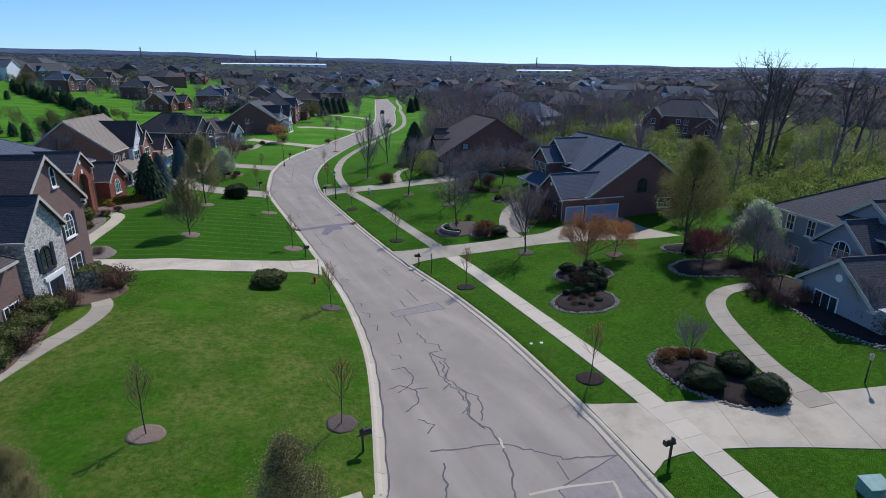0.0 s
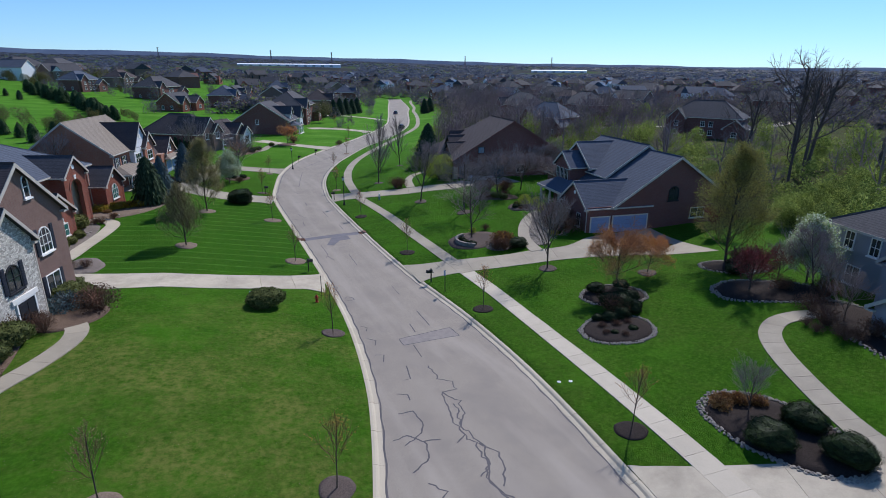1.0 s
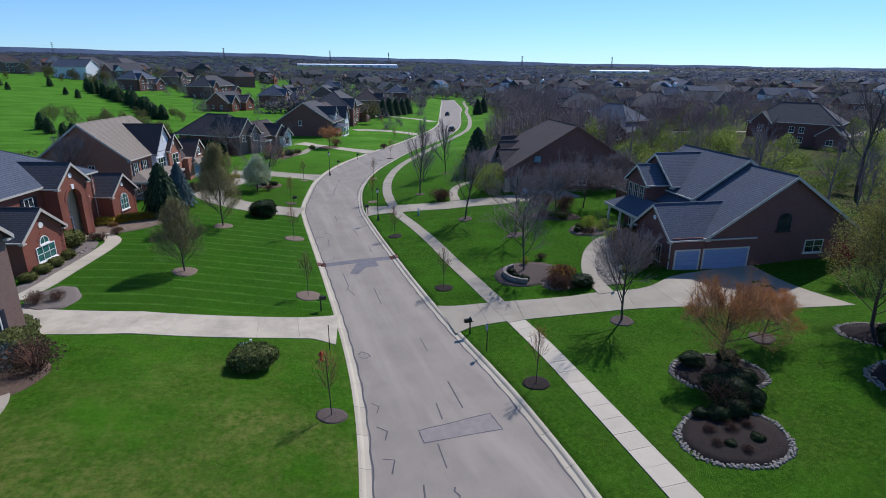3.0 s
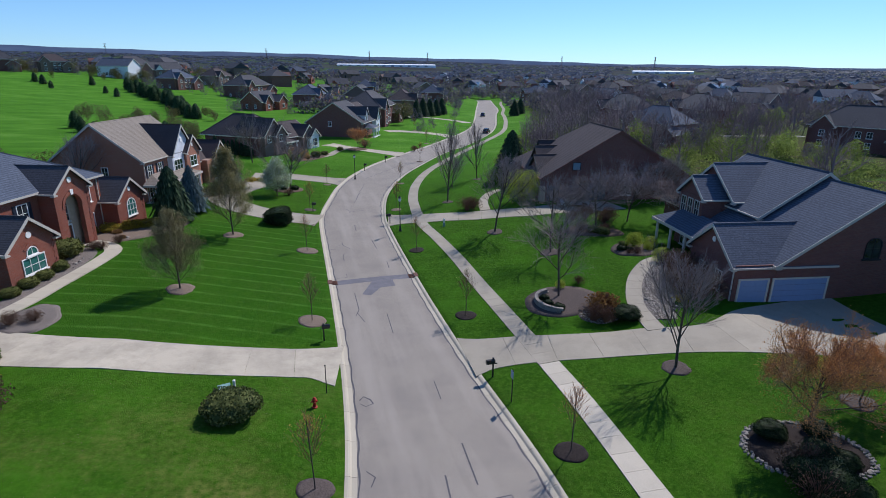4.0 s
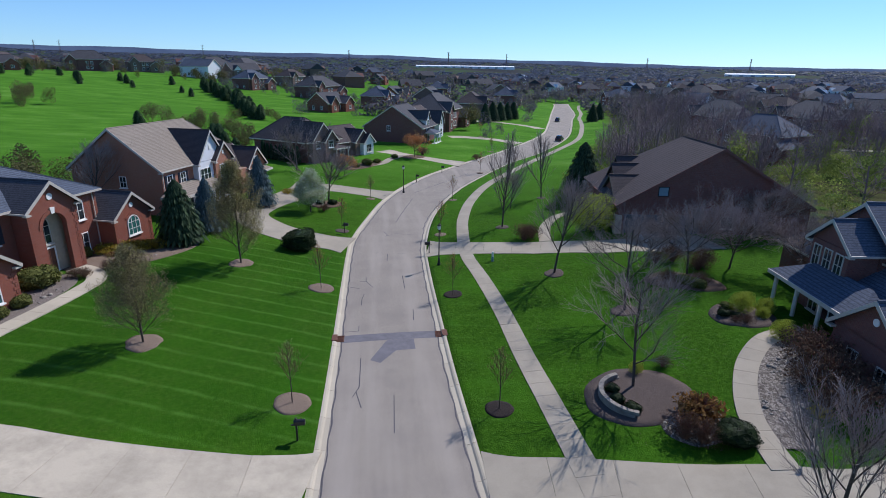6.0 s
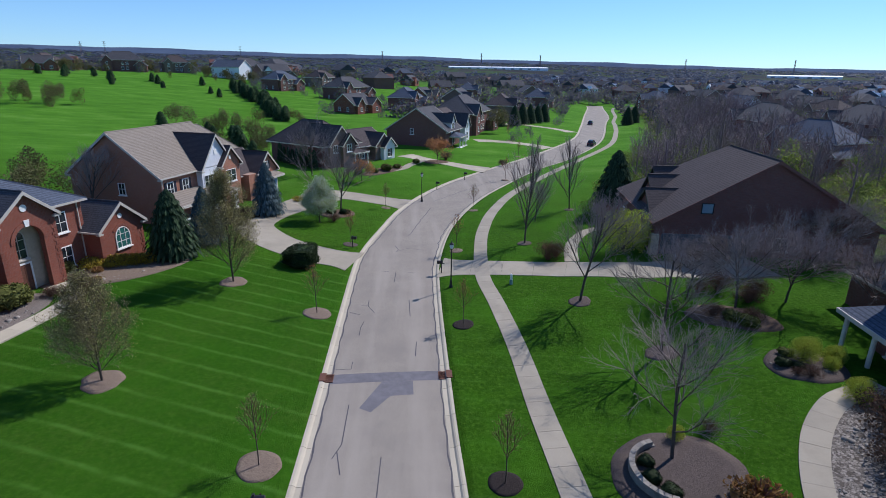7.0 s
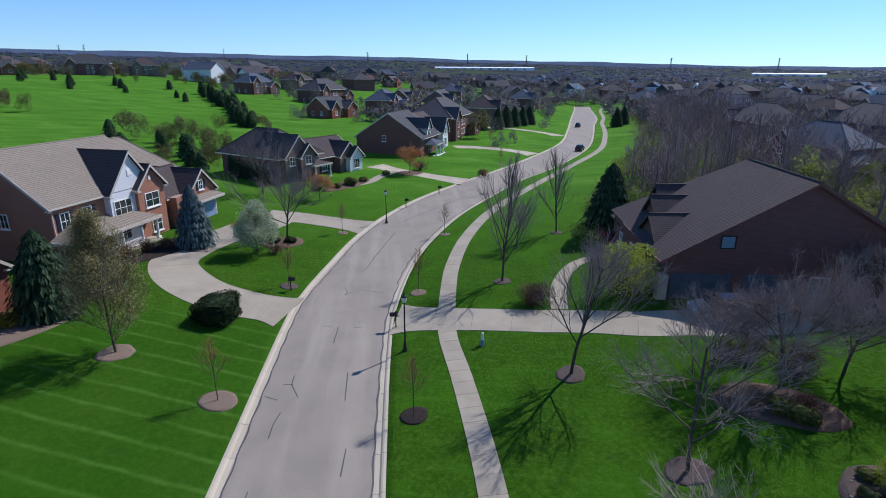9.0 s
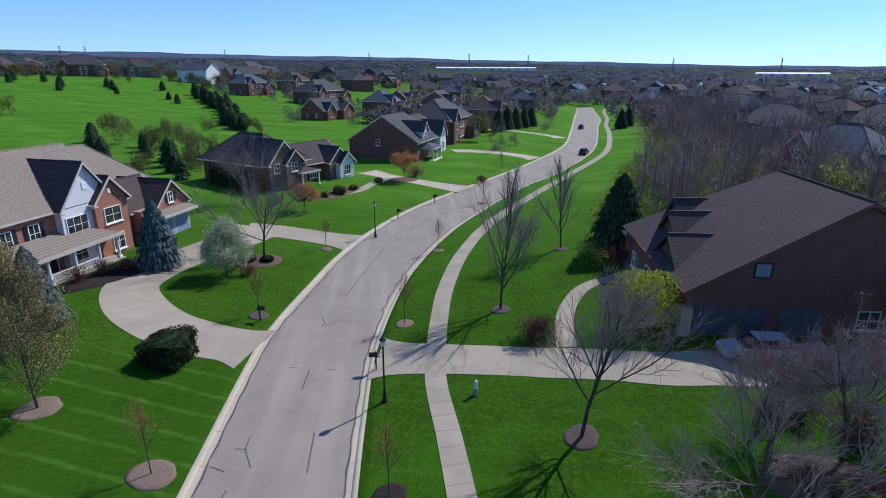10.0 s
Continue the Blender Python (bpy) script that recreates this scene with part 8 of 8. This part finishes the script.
slabs("driveway_left", [(12.4, 58.0, 6.0), (10.6, 58.3, 4.5), (8.6, 58.35, 4.2), (2.6, 58.75, 4.4), (-3.0, 59.7, 4.5), (-8.5, 61.3, 4.8), (-15, 63.3, 6.0)], 3.3, CONCRETE, "pale concrete driveway in broad slabs with darker stains", "driveway")
slabs("driveway_loop", [(12.6, 98.7, 6.4), (11.0, 99.1, 5.2), (8.4, 99.7, 5.2), (4.6, 101.6, 5.0), (1.4, 104.6, 5.0), (-0.8, 108.6, 4.6), (-0.7, 112.6, 4.6), (0.5, 116.6, 4.8), (2.6, 121.0, 5.2), (4.6, 125.4, 6.0), (5.6, 129.6, 7)], 3.3, WALK, "curving pale concrete looped driveway", "driveway", 0.044)
slabs("driveway_loop_end", [(18.0, 125.9, 6.4), (15.8, 126.6, 5.0), (12.0, 127.6, 4.6), (8.4, 128.4, 4.8), (4.6, 128.0, 6.4)], 3.3, WALK, "pale concrete end of the looped driveway", "driveway", 0.037)
slabs("driveway_right", [(21.6, 57.1, 6.0), (23.2, 57.0, 4.7), (26.2, 56.6, 4.2), (31, 55.45, 3.95), (35.2, 54.5, 4.0), (40, 52.9, 4.6), (46, 52.2, 9.4), (54, 51.2, 12.5)], 3.4, WALK, "pale concrete driveway leading to the garage doors", "driveway")
slabs("driveway_far_right", [(22.0, 96.6, 6.2), (23.6, 96.3, 4.8), (27, 95.6, 4.3), (33, 94.1, 4.1), (38, 92.3, 4.0), (42, 90.6, 4.2), (47.5, 90.0, 4.8), (54, 90.6, 5)], 3.4, WALK, "pale concrete driveway leading to the shaded garage", "driveway")
slabs("driveway_start", [(19.95, 19.2, 6.6), (21.2, 19.0, 5.4), (22.6, 18.55, 4.7), (24.5, 17.8, 4.4), (29, 15.6, 4.6), (36, 11.8, 5.6), (44, 7.5, 8.0)], 3.2, CONCRETE, "pale concrete driveway with square slabs", "driveway")
slabs("driveway_beyond", [(35.2, 157.6, 6.2), (32.6, 158.6, 4.8), (28.8, 160.1, 3.8), (25.3, 161.6, 3.6), (21.0, 163.4, 3.8), (17.5, 166.5, 5)], 3.4, CONCRETE, "pale concrete driveway of the further houses", "driveway")
slabs("driveway_further", [(57.0, 192.6, 6.5), (54.5, 194.6, 4.6), (49, 196.4, 3.8), (42, 196.0, 3.6), (37, 195, 5)], 3.4, CONCRETE, "pale concrete driveway of the further houses", "driveway")
slabs("driveway_last", [(75.5, 234, 6), (73, 238, 4.4), (68, 241, 3.8), (58, 244, 3.6), (50, 246, 5)], 3.4, CONCRETE, "pale concrete driveway of the further houses", "driveway")
slabs("apron_near", [(5.6, 18.6, 4.8), (3.0, 18.7, 4.2), (-4, 19.0, 4), (-12, 20, 4.5)], 3.3, CONCRETE, "pale concrete driveway near the start", "driveway")
slabs("walk_right", [(36.7, 55.7, 1.5), (37.1, 57.7, 1.4), (37.8, 60.2, 1.4), (39.4, 63.1, 1.4), (41.5, 65.7, 1.45), (44.3, 67.8, 1.45), (48.0, 69.0, 1.5)], 1.5, WALK, "curving concrete front walk", "path", 0.075)
slabs("walk_far_right", [(36.0, 95.4, 1.5), (37.0, 99.4, 1.5), (38.6, 103.2, 1.4), (41.4, 107.2, 1.4), (46, 110, 1.4)], 1.5, WALK, "curving concrete front walk", "path", 0.055)
slabs("walk_start", [(32.0, 15.4, 1.7), (33.3, 19.6, 1.5), (35.8, 24.5, 1.5), (37.7, 27.3, 1.5), (39.4, 28.7, 1.5), (41.6, 29.1, 1.5), (45.5, 27.6, 1.5)], 1.5, WALK, "curving pale concrete front walk", "path", 0.055)
slabs("walk_left", [(-14.2, 32, 1.5), (-12.4, 36.2, 1.5), (-10.3, 40.0, 1.5), (-8.6, 42.7, 1.5), (-7.4, 45.8, 1.5), (-7.5, 48.6, 1.5), (-9.0, 51.4, 1.5)], 1.5, WALK, "curving concrete front walk", "path", 0.055)
slabs("walk_brick_house", [(-12.8, 67.2, 1.5), (-11.7, 70.8, 1.55), (-11.0, 74.0, 1.55), (-10.1, 77.6, 1.55), (-9.3, 81.4, 1.6), (-9.1, 84.2, 1.65), (-10.3, 86.2, 1.7), (-12.2, 87.3, 2.2)], 1.5, KERB, "curving pale concrete front walk", "path", 0.085)
slabs("walk_beyond", [(21.8, 162.0, 1.4), (18.8, 156.4, 1.5), (17.3, 152.4, 1.5), (14.0, 148.6, 1.5), (11.2, 147.0, 1.6)], 1.5, WALK, "curving concrete front walk", "path", 0.055)

# ---- loose stones ----
def rock_source(me):
    v = np.array([tuple(p.co) for p in me.vertices])
    return v, np.array([tuple(f.vertices) for f in me.polygons])


rn = random.Random(77)
srcs = [rock_source(m) for m in ROCKS]
spots = []
for cx, cy, rx, ry, n in ((40.2, 59.6, 1.4, 2.2, 130), (42.6, 63.3, 1.4, 1.8, 110), (44.9, 71.7, 2.2, 1.8, 60), (34.4, 60.1, 1.7, 1.4, 70), (-11.8, 80.6, 1.4, 2.6, 60), (-8.4, 91.4, 2.0, 3.6, 70)):
    for _ in range(n):
        a, q = rn.uniform(0, 6.28), math.sqrt(rn.random())
        x, y = cx + rx * q * math.cos(a), cy + ry * q * math.sin(a)
        spots.append((rn.randrange(6), x, y, ground_z(x, y) + 0.08, rn.uniform(0, 6.28), rn.uniform(0.25, 0.75) if rn.random() < 0.93 else rn.uniform(1.2, 1.9), 0.9))
scattered("bed_pebbles", srcs, spots, ROCK, "loose pale river pebbles and stones in the beds", "pebbles")


def meter_cover(x, y, r, mat, label):
    ob = thing("meter_cover", x, y, ground_z(x, y), 0, label, "cover", "covers")
    g = Geo()
    g.lathe([(r, -0.05), (r, 0.03), (r * 0.85, 0.045)], 14)
    part("lid", g, mat, ob)
    k = Geo()
    k.box(-r * 0.3, r * 0.3, -0.03, 0.03, 0.04, 0.06)
    part("grip", k, TRIM, ob)


for x, y in ((22.2, 30.9), (22.9, 30.6)):
    meter_cover(x, y, 0.13, WHITE, "small white round service cover in the verge")

# dry leaves and seed heads lying in the grass
rn = random.Random(88)
fleck = [(np.array([(-0.05, -0.03, 0.0), (0.05, -0.02, 0.02), (0.04, 0.03, 0.0), (-0.04, 0.03, 0.025)]), np.array([(0, 1, 2, 3)]))]
spots = []
while len(spots) < 5200:
    if rn.random() < 0.7:
        x, y = rn.uniform(28.6, 46), rn.uniform(59, 93)
    else:
        x, y = rn.uniform(-8, 11), rn.uniform(24, 56)
    spots.append((0, x, y, ground_z(x, y) + 0.03, rn.uniform(0, 6.28), rn.uniform(0.15, 0.45), 1.0))
scattered("lawn_litter", fleck, spots, MULCH_PALE, "dry leaves and pale seed heads strewn in the grass", "litter")
